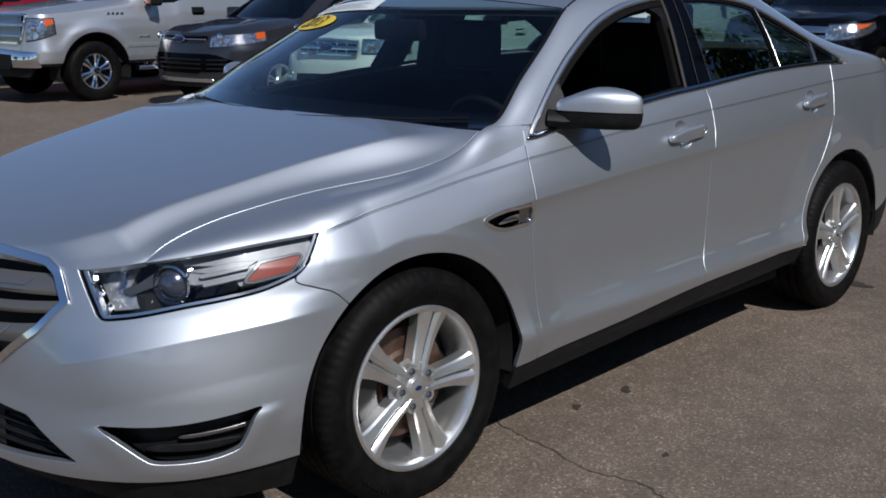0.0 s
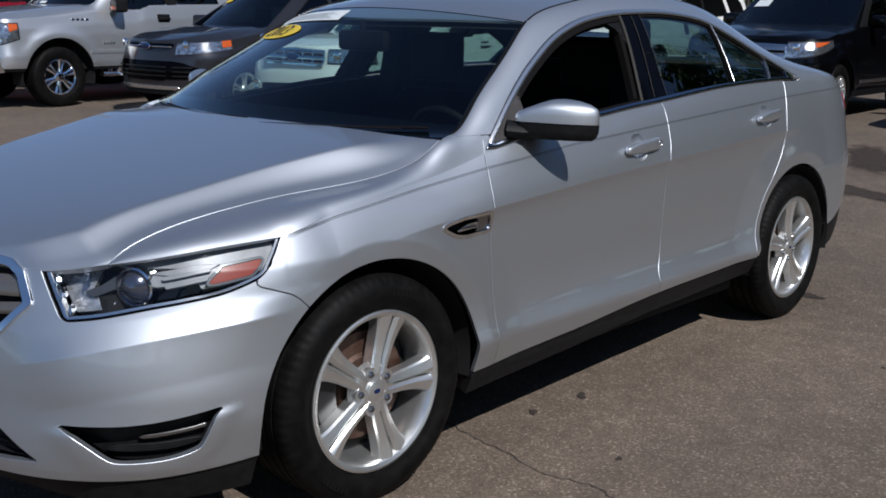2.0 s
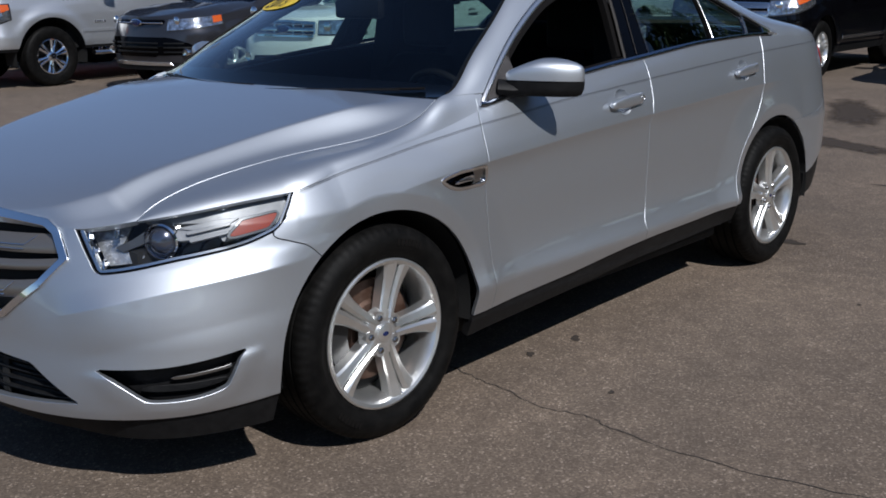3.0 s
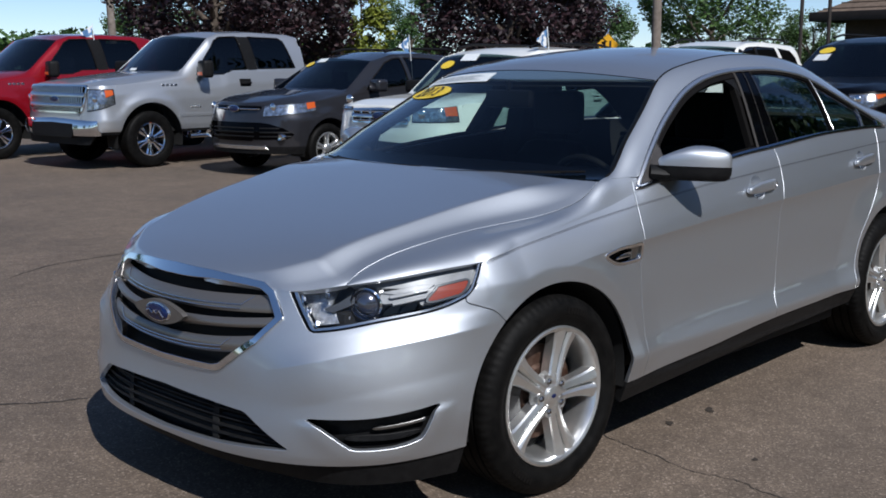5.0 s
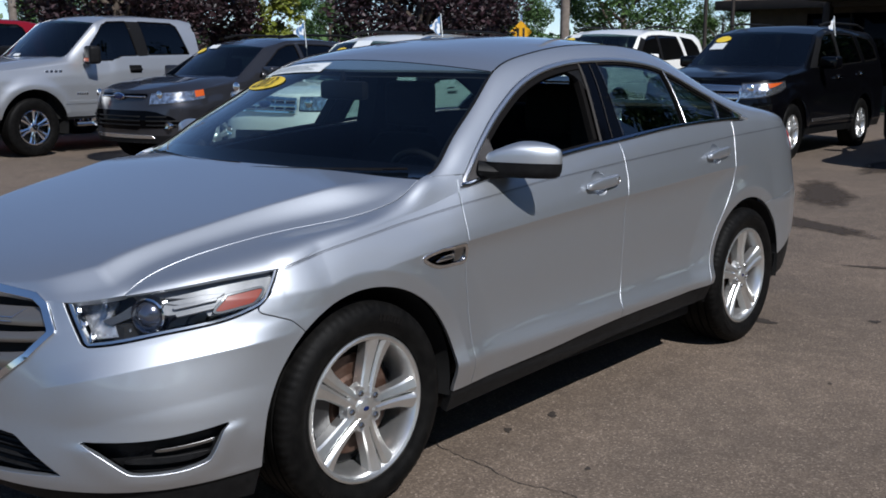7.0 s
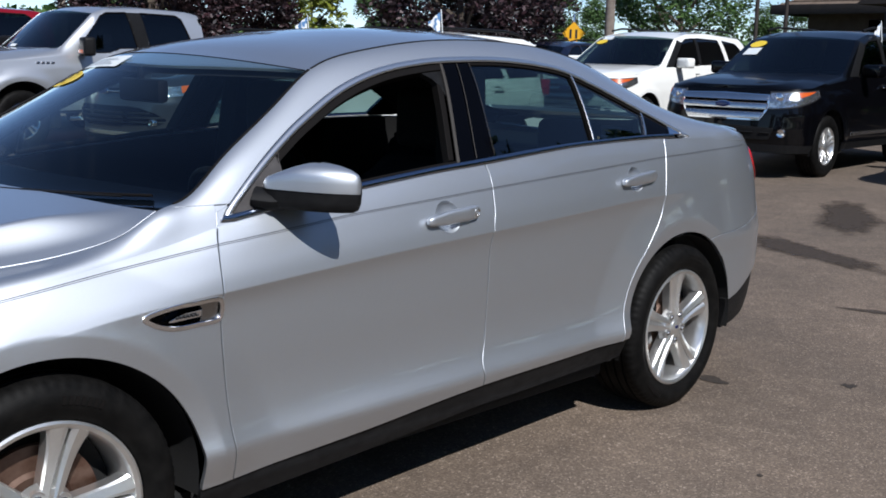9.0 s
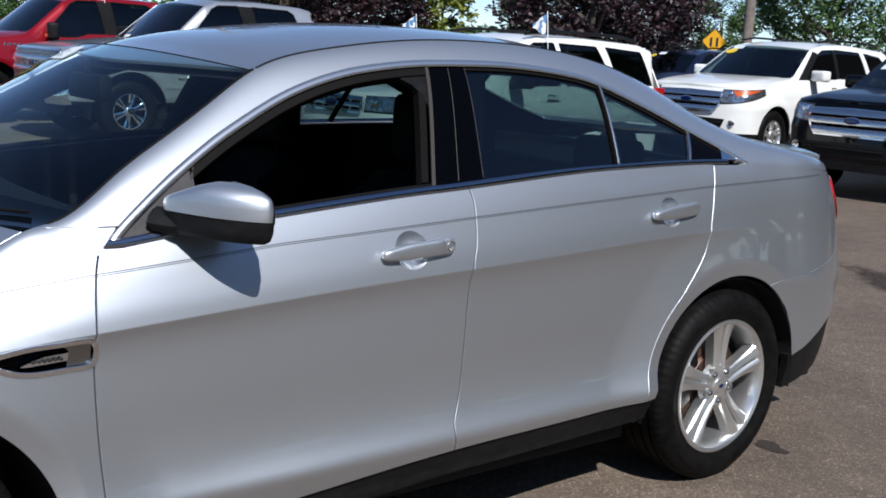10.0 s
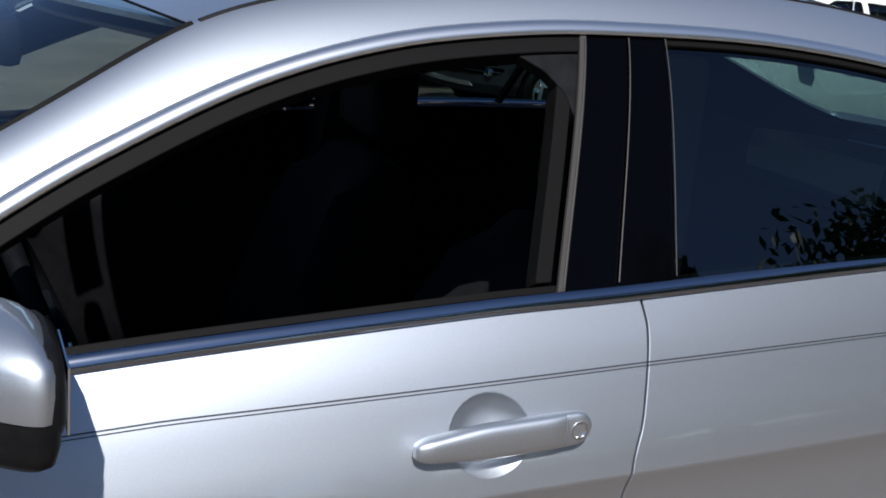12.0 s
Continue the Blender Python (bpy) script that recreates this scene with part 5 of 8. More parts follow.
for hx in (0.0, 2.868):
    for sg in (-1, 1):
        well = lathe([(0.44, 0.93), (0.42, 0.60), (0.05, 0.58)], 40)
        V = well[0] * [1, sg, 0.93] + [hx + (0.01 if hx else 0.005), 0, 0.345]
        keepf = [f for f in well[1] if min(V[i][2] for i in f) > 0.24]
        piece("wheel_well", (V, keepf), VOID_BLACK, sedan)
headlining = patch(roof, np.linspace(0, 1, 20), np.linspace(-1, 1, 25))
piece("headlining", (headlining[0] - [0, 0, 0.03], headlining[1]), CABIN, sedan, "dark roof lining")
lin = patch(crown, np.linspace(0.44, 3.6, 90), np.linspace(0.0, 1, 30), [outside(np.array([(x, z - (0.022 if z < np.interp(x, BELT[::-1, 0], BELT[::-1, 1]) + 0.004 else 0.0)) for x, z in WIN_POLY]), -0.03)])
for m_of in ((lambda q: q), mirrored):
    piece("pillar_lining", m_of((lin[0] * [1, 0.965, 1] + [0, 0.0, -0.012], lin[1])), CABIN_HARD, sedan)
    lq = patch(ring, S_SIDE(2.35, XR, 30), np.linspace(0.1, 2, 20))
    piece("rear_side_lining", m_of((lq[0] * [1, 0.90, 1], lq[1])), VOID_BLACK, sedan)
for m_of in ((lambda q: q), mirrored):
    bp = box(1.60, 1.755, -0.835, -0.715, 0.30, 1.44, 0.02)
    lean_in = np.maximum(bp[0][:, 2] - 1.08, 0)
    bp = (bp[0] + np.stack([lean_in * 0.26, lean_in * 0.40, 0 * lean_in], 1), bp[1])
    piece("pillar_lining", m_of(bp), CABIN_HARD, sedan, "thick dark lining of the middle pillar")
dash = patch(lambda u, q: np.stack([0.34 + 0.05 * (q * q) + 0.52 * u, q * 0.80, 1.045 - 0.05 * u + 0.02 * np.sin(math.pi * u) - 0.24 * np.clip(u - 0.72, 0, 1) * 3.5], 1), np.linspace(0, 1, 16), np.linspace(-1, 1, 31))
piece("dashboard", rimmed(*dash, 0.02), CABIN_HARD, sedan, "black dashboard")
piece("parcel_shelf", box(2.72, 3.40, -0.70, 0.70, 1.06, 1.09, 0.02), CABIN, sedan)
piece("rear_bulkhead", box(3.35, 3.40, -0.72, 0.72, 0.2, 1.08, 0.01), VOID_BLACK, sedan)
piece("centre_console", box(0.75, 1.70, -0.13, 0.13, 0.23, 0.68, 0.05), CABIN_HARD, sedan, "black centre console")
wheel_pts = [(0.0, 0.185 * math.cos(a), 0.185 * math.sin(a)) for a in np.linspace(0, 2 * math.pi, 37)]
wm = Matrix.Translation((0.93, -0.40, 0.93)) @ pose(0, 0, 0, 0, -24, 0)
sw = piece("steering_wheel", moved(tube(wheel_pts, 0.016, 10, False), wm), CABIN_HARD, sedan, "black steering wheel with bright spoke trim")
piece("steering_hub", moved(join(box(-0.03, 0.02, -0.075, 0.075, -0.06, 0.06, 0.03), box(-0.012, 0.006, -0.175, 0.175, -0.018, 0.018, 0.008), box(-0.012, 0.006, -0.018, 0.018, -0.175, 0.0, 0.008)), wm), CABIN_HARD, sw)
for sg in (-1, 1):
    piece("spoke_trim", moved(box(0.004, 0.014, sg * 0.085, sg * 0.155, -0.012, 0.012, 0.004), wm), CHROME_SOFT, sw, "bright spoke insert")


def seat_at(x, y, width=0.50, recline=0.0):
    V, F = [], []
    prof = curve2([(0.0, 0.42), (0.05, 0.60), (0.13, 0.85), (0.22, 1.06), (0.29, 1.10), (0.34, 1.02), (0.30, 0.80), (0.22, 0.50), (0.16, 0.40)], 4, True)
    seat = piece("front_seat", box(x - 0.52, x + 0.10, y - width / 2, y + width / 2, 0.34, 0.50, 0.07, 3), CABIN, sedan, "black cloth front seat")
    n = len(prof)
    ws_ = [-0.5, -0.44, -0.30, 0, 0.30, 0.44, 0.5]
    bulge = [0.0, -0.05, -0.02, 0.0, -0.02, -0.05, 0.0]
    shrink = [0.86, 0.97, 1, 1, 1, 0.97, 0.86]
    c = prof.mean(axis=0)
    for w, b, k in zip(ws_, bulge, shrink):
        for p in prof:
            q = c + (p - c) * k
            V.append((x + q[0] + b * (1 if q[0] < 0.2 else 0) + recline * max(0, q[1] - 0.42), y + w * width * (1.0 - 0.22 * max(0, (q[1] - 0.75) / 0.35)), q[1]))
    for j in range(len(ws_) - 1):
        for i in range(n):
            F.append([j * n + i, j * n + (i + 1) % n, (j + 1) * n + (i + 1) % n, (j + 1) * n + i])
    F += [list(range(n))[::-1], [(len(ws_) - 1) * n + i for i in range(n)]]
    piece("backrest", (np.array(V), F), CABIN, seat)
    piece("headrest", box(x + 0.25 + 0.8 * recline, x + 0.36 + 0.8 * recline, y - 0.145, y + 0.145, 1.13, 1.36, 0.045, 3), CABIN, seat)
    for dy in (-0.06, 0.06):
        piece("headrest_post", tube([(x + 0.29 + 0.7 * recline, y + dy, 1.05), (x + 0.30 + 0.8 * recline, y + dy, 1.16)], 0.007, 8), CABIN_HARD, seat)


seat_at(1.42, -0.40, 0.50, 0.16)
seat_at(1.42, 0.40)
bench = piece("rear_seat", box(2.0, 2.56, -0.66, 0.66, 0.36, 0.55, 0.08, 3), CABIN, sedan, "black cloth rear bench")
piece("backrest", moved(box(-0.08, 0.10, -0.66, 0.66, 0.0, 0.62, 0.06, 3), Matrix.Translation((2.50, 0, 0.48)) @ pose(0, 0, 0, 0, 20, 0)), CABIN, bench)
for y in (-0.42, 0.42):
    piece("headrest", box(2.66, 2.78, y - 0.15, y + 0.15, 1.06, 1.22, 0.05, 3), CABIN, bench)
mirror_in = piece("interior_mirror", moved(box(-0.03, 0.015, -0.13, 0.13, -0.04, 0.04, 0.018), Matrix.Translation((0.88, 0.02, 1.34))), CABIN_HARD, sedan, "inside rear-view mirror")
piece("mirror_stalk", tube([(0.86, 0.02, 1.42), (0.87, 0.02, 1.36)], 0.012, 8), CABIN_HARD, mirror_in)


# ---- wheels ----
def tyre_mesh(R, rim, width, seg=312):
    w = width
    prof = [(rim - 0.004, 0.018), (rim + 0.006, -0.001), (rim + 0.020, -0.004), (rim + 0.028, -0.010), (rim + (R - rim) * 0.50, -0.017), (R - 0.034, -0.011), (R - 0.026, -0.006), (R - 0.012, 0.003), (R - 0.003, 0.016), (R, 0.030)]
    for c in (0.22, 0.40, 0.60, 0.78):
        prof += [(R, w * c - 0.006), (R - 0.008, w * c - 0.004), (R - 0.008, w * c + 0.004), (R, w * c + 0.006)]
    prof += [(R - 0.003, w - 0.016), (R - 0.014, w), (R - 0.06, w + 0.012), (rim, w - 0.01)]
    notch = {7, 8, 9}
    return lathe(prof, seg, "y", 0, lambda i, j: -0.0026 if (j in notch and i % 4 == 0) else 0.0)


def spoke_mesh(c0, c1, r0, r1, w0, w1, y0, y1, depth, crest=0.006, side=1, n=14):
    """One straight spoke: its middle line runs from offset c0 at the hub to c1 at the rim, and it broadens only near the rim."""
    V, F = [], []
    m = 7
    for i in range(n):
        t = i / (n - 1)
        r, c = r0 + (r1 - r0) * t, c0 + (c1 - c0) * t
        w = w0 + (w1 - w0) * (0.35 * t + 0.65 * t ** 4)
        y = y0 + (y1 - y0) * t + 0.006 * math.sin(math.pi * t)
        c += side * 0.5 * (w - (w0 + (w1 - w0) * 0.35 * t))
        for u, h in ((-0.5, depth), (-0.5, 0.004), (-0.40, -0.001), (-0.22, -crest), (0.36, 0.001), (0.5, 0.008), (0.5, depth)):
            V.append((r, y + h, c + side * u * w))
    for i in range(n - 1):
        for j in range(m - 1):
            q = [i * m + j, i * m + j + 1, (i + 1) * m + j + 1, (i + 1) * m + j]
            F.append(q if side > 0 else q[::-1])
    return np.array(V), F


def alloy_wheel(parent, R=0.352, rim=0.243, arms=5, twin=0.0235, turn=0.0, width=0.235, mat=None, bright=False):
    """A wheel whose outer face lies at y 0 and whose body runs to plus y."""
    mat = mat or ALLOY
    dish = [(rim + 0.002, 0.012), (rim + 0.001, 0.000), (rim - 0.006, -0.003), (rim - 0.016, 0.002), (rim - 0.022, 0.012), (rim - 0.030, 0.045), (rim - 0.034, 0.10), (rim - 0.030, 0.19)]
    sets = [lathe(dish, 80)]
    k = rim / 0.243
    sets.append(lathe([(0.0, 0.014), (0.034 * k, 0.013), (0.040 * k, 0.017), (0.062 * k, 0.016), (0.074 * k, 0.019), (0.084 * k, 0.045)], 48))
    wheel = piece("wheel", join(*sets), mat, parent, "five twin-spoke alloy wheel", angle=30)
    spokes = [piece("spoke", spoke_mesh(sg * 0.0165 * k, sg * twin, 0.050 * k, 0.232 * k, 0.026 * k, 0.062 * k, 0.016, 0.006, 0.045, 0.005 * k, sg), mat, wheel, angle=26) for sg in (-1, 1)]
    spokes.append(piece("spoke_web", spoke_mesh(0, 0, 0.05 * k, 0.18 * k, 0.030 * k, 0.020 * k, 0.028, 0.034, 0.03, -0.004), mat, wheel))
    for i in range(arms):
        for sp in spokes:
            ob = sp if i == 0 else new(sp.name.split(".")[0], sp.data)
            ob.parent = wheel
            ob.matrix_basis = pose(0, 0, 0, 0, -math.degrees(turn + 2 * math.pi * i / arms), 0)
    piece("tyre", tyre_mesh(R, rim, width), TYRE, wheel, "black tyre")
    disc = lathe([(0.02, 0.075), (0.09 * k, 0.072), (0.10 * k, 0.085), (0.165 * k, 0.085), (0.165 * k, 0.105), (0.05, 0.11)], 48)
    piece("brake_disc", disc, DISC_STEEL, wheel, "rust-tinged brake disc")
    cal = [(r * k * math.cos(a), 0.06 + dy, r * k * math.sin(a)) for dy in (0, 0.06) for r in (0.115, 0.185) for a in (2.6, 2.85, 3.1, 3.35, 3.6)]
    n = 5
    F = []
    for layer in (0, 2 * n):
        for i in range(n - 1):
            q = [layer + i, layer + i + 1, layer + n + i + 1, layer + n + i]
            F.append(q if layer == 0 else q[::-1])
    for b in (0, n):
        for i in range(n - 1):
            q = [b + i, b + i + 1, b + i + 1 + 2 * n, b + i + 2 * n]
            F.append(q[::-1] if b == 0 else q)
    piece("brake_caliper", (np.array(cal), F), VOID_BLACK if bright else LAMP_DARK, wheel)
    # a black disc added behind the spokes for the shade inside the wheel
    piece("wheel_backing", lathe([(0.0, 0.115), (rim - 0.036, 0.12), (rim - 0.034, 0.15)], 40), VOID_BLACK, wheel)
    for i in range(5):
        a = turn + 2 * math.pi * (i + 0.5) / 5
        nut = lathe([(0.0, 0.006), (0.007, 0.006), (0.0110, 0.010), (0.0110, 0.030)], 6)
        well = lathe([(0.0140, 0.034), (0.0155, 0.0190), (0.0175, 0.0145), (0.022, 0.0140), (0.024, 0.040)], 20)
        c = (0.056 * k * math.cos(a), 0, 0.056 * k * math.sin(a))
        piece("lug_nut", (nut[0] + c, nut[1]), NUT, wheel, "dull chrome lug nut")
        piece("lug_seat", (well[0] + c, well[1]), mat, wheel)
    cap = lathe([(0.0, 0.007), (0.02 * k, 0.0075), (0.029 * k, 0.011), (0.030 * k, 0.016)], 28)
    hub = piece("hub_cap", cap, mat, wheel, "round hub cap")
    ov = oval(0, 0, 0, 0.013, 0.0075, 0.0015)
    V = np.stack([ov[0][:, 1], ov[0][:, 0] + 0.0068, ov[0][:, 2]], 1)
    piece("hub_oval", (V, ov[1]), EMBLEM_BLUE, hub)
    return wheel


for hx, hz, turn in ((0.0, 0.342, 0.02), (2.868, 0.354, 0.35)):
    for sg in (-1, 1):
        w = alloy_wheel(sedan, R=0.356, rim=0.250, turn=turn)
        steer = -3.0 if hx == 0.0 else 0.0
        w.matrix_basis = Matrix.Translation((hx + (0.006 if steer else 0.0), sg * 0.942, hz)) @ pose(0, 0, 0, 0, 0, steer) @ (Matrix() if sg < 0 else pose(0, 0, 0, 0, 0, 180))
        tyre = [c for c in w.children if c.name.startswith("tyre")][0]
        if sg < 0:
            for a0 in (3.9, 1.1):
                for j in range(7):
                    a = a0 + j * 0.055
                    bar = box(-0.011, 0.011, -0.0008, 0.0008, -0.0045, 0.0045, 0)
                    mm = pose(0, 0, 0, 0, -math.degrees(a), 0) @ Matrix.Translation((0.306, -0.0165, 0)) @ pose(0, 0, 0, 0, 90, 0)
                    piece("tyre_letter_bar", moved((bar[0] * [1, 1, 1], bar[1]), mm @ pose(0, 0, 0, 0, 90, 0)), RUBBER_SEAL, w, smooth=False)


# ---- the parked vehicles of the lot ----
def far_wheel(parent, R, rim, style):
    """A plainer wheel for a vehicle across the lot; outer face at y 0."""
    mat = CHROME if style == "chrome" else ALLOY
    sets = [lathe([(rim + 0.004, 0.012), (rim, 0.0), (rim - 0.012, -0.002), (rim - 0.024, 0.012), (rim - 0.034, 0.08), (rim - 0.03, 0.18)], 48)]
    k = rim / 0.243
    arms = 6 if style == "chrome" else 5
    sets.append(lathe([(0.0, 0.0), (0.05 * k, 0.002), (0.075 * k, 0.018), (0.085 * k, 0.045)], 32))
    w = piece("wheel", join(*sets), mat, parent, "bright alloy wheel")
    spokes = [piece("spoke", spoke_mesh(sg * 0.0145 * k, sg * 0.034 * k, 0.055 * k, 0.230 * k, 0.028 * k, 0.046 * k, 0.014, 0.006, 0.04, 0.005 * k, sg, 6), mat, w) for sg in (-1, 1)]
    for i in range(arms):
        for sp in spokes:
            ob = sp if i == 0 else new("spoke", sp.data)
            ob.parent = w
            ob.matrix_basis = pose(0, 0, 0, 0, -math.degrees(0.35 + 2 * math.pi * i / arms), 0)
    piece("tyre", tyre_mesh(R, rim, 0.24, 72), TYRE, w, "black tyre")
    # black disc closing the wheel, its colour standing for the shade within
    piece("wheel_backing", lathe([(0.0, 0.10), (rim - 0.036, 0.11), (rim - 0.034, 0.15)], 32), VOID_BLACK, w)
    for i in range(5):
        a = 2 * math.pi * (i + 0.5) / 5
        nut = lathe([(0.0, 0.004), (0.010, 0.006), (0.011, 0.02)], 6)
        piece("lug_nut", (nut[0] + [0.055 * k * math.cos(a), 0, 0.055 * k * math.sin(a)], nut[1]), CHROME_SOFT, w)
    return w


class Shape:
    """The outer skin of a parked vehicle, from its tables. Its front axle is at x 0; x runs to its tail."""

    def __init__(self, P):
        self.P = P
        self.xc, self.xr = P["nose"] + P.get("round", 0.55), P["tail"] - P.get("round_r", 0.40)
        self.belt = linear(*zip(*P["belt"]))
        ex = P["edge"]
        self.ey, self.ez = linear([e[0] for e in ex], [e[1] for e in ex]), linear([e[0] for e in ex], [e[2] for e in ex])
        self.mid = linear(*zip(*P["mid"]))
        self.p = P.get("p", 3.0)

    def wide(self, x, z):
        P = self.P
        h = np.clip((np.asarray(z, float) - P["sill"]) / (self.belt(x) - P["sill"]), 0, 1)
        w = P["W"] * np.interp(h, [0, 0.12, 0.35, 0.62, 0.80, 1.0], [0.955, 0.985, 0.992, 1.0, 0.985, 0.945])
        for ax in (0.0, P["wb"]):
            r = np.sqrt(((x - ax) / P["arch"]) ** 2 + (np.maximum(z - P["R"], 0) / P["arch"]) ** 2)
            lip = np.where(r < 1.12, 0.8 + 0.2 * np.clip((r - 1) / 0.12, 0, 1), np.clip(1 - (r - 1.12) / 0.25, 0, 1) ** 1.6)
            w = w + P.get("flare", 0.02) * lip
        return w

    def nose_at(self, z):
        P = self.P
        return P["nose"] + np.interp(z, P["rake"][0], P["rake"][1])

    def tail_at(self, z):
        P = self.P
        return P["tail"] - np.interp(z, [0.3, 0.6, 1.0, 1.3], [0.06, 0.0, 0.05, 0.12])

    def ring(self, s, v):
        s, v = np.asarray(s, float), np.asarray(v, float)
        P, p = self.P, self.p
        th = np.clip(s, 0, 1) * math.pi / 2
        tr = np.clip(3 - s, 0, 1) * math.pi / 2
        xs = self.xc + (self.xr - self.xc) * np.clip(s - 1, 0, 1)
        x0 = np.where(s < 1, self.xc - (self.xc - P["nose"]) * np.cos(th) ** (2 / p), np.where(s > 2, self.xr + (P["tail"] - self.xr) * np.cos(tr) ** (2 / 4), xs))
        top = self.belt(x0)
        z = P["sill"] + (top - P["sill"]) * v
        xf = self.xc - (self.xc - self.nose_at(z)) * np.cos(th) ** (2 / p)
        yf = self.wide(np.full_like(z, self.xc), z) * np.sin(th) ** (2 / p)
        xb = self.xr + (self.tail_at(z) - self.xr) * np.cos(tr) ** (2 / 4)
        yb = self.wide(np.full_like(z, self.xr), z) * np.sin(tr) ** (2 / 4)
        x = np.where(s < 1, xf, np.where(s > 2, xb, xs))
        y = np.where(s < 1, yf, np.where(s > 2, yb, self.wide(xs, z)))
        return np.stack([x, -y, z], 1)

    def y_at(self, x, z):
        x, z = np.asarray(x, float), np.asarray(z, float)
        w = self.wide(np.clip(x, self.xc, self.xr), z)
        uf = np.clip((self.xc - x) / (self.xc - self.nose_at(z)), 0, 1)
        ur = np.clip((x - self.xr) / (self.tail_at(z) - self.xr), 0, 1)
        return np.where(x < self.xc, w * (1 - uf ** self.p) ** (1 / self.p), np.where(x > self.xr, w * (1 - ur ** 4) ** 0.25, w))

    def crown(self, x, k):
        x, k = np.asarray(x, float), np.asarray(k, float)
        zB = self.belt(x)
        yB, yE, zE = self.y_at(x, zB), self.ey(x), self.ez(x)
        yE = np.minimum(yE, yB)
        d = np.sqrt((yB - yE) ** 2 + (zB - zE) ** 2)
        y1, z1 = yB - 0.30 * d * 0.36, zB + 0.95 * d * 0.36
        y2, z2 = yE + 0.93 * d * 0.22, zE - 0.36 * d * 0.22
        a, b, c, e = (1 - k) ** 3, 3 * (1 - k) ** 2 * k, 3 * (1 - k) * k ** 2, k ** 3
        return np.stack([x, -(a * yB + b * y1 + c * y2 + e * yE), a * zB + b * z1 + c * z2 + e * zE], 1)

    def bonnet(self, u, q):
        u, q = np.asarray(u, float), np.asarray(q, float)
        P = self.P
        x0 = self.nose_at(self.belt(P["nose"]))
        x1 = P["screen"][0] - P["screen"][2] * (1 - np.abs(q) ** 2) + 0.06
        x = np.where(u < 0.3, x0 + (self.xc - x0) * (u / 0.3) ** 2, self.xc + (u - 0.3) / 0.7 * (x1 - self.xc))
        zb = self.belt(np.maximum(x, P["nose"]))
        wf = self.y_at(x, zb)
        w = np.where(x < self.xc, wf, np.minimum(self.ey(x), wf))
        zE = np.where(x < self.xc, zb, self.ez(x))
        m = self.mid(x)
        a = np.abs(q)
        drop = np.where(a < 0.72, 0.15 * (a / 0.72) ** 2, 0.15 + 0.85 * (np.maximum(a - 0.72, 0) / 0.28) ** 1.2)
        return np.stack([x, q * w, zE + np.maximum(m - zE, 0) * (1 - drop)], 1)

    def screen(self, t, q):
        t, q = np.asarray(t, float), np.asarray(q, float)
        a, b, bow = self.P["screen"]
        xe = a + t * (b - a)
        c = 1 - q * q
        return np.stack([xe - (bow - 0.35 * bow * t) * c, q * self.ey(xe) * 0.995, self.ez(xe) + (-0.01 + 0.05 * t) * c - 0.004], 1)

    def roof(self, u, q):
        u, q = np.asarray(u, float), np.asarray(q, float)
        b, bow = self.P["screen"][1], self.P["screen"][2]
        x0, x1 = b - 0.65 * bow * (1 - q * q), self.P["roof_end"] + 0.08 * (1 - q * q)
        x = x0 + u * (x1 - x0)
        xe = np.maximum(x, b)
        return np.stack([x, q * self.ey(xe) * 0.995, self.ez(xe) + np.minimum(x - b, 0) * 0.25 + 0.04 * (1 - np.abs(q) ** 2.5) - 0.003], 1)

    def front(self, proud):
        def ev(y, z):
            p = self.p
            w = self.wide(np.full_like(z, self.xc), z)
            x = self.xc - (self.xc - self.nose_at(z)) * (1 - np.clip(np.abs(y) / w, 0, 1) ** p) ** (1 / p)
            return np.stack([x - (proud(z) if callable(proud) else proud), y, z], 1)
        return ev


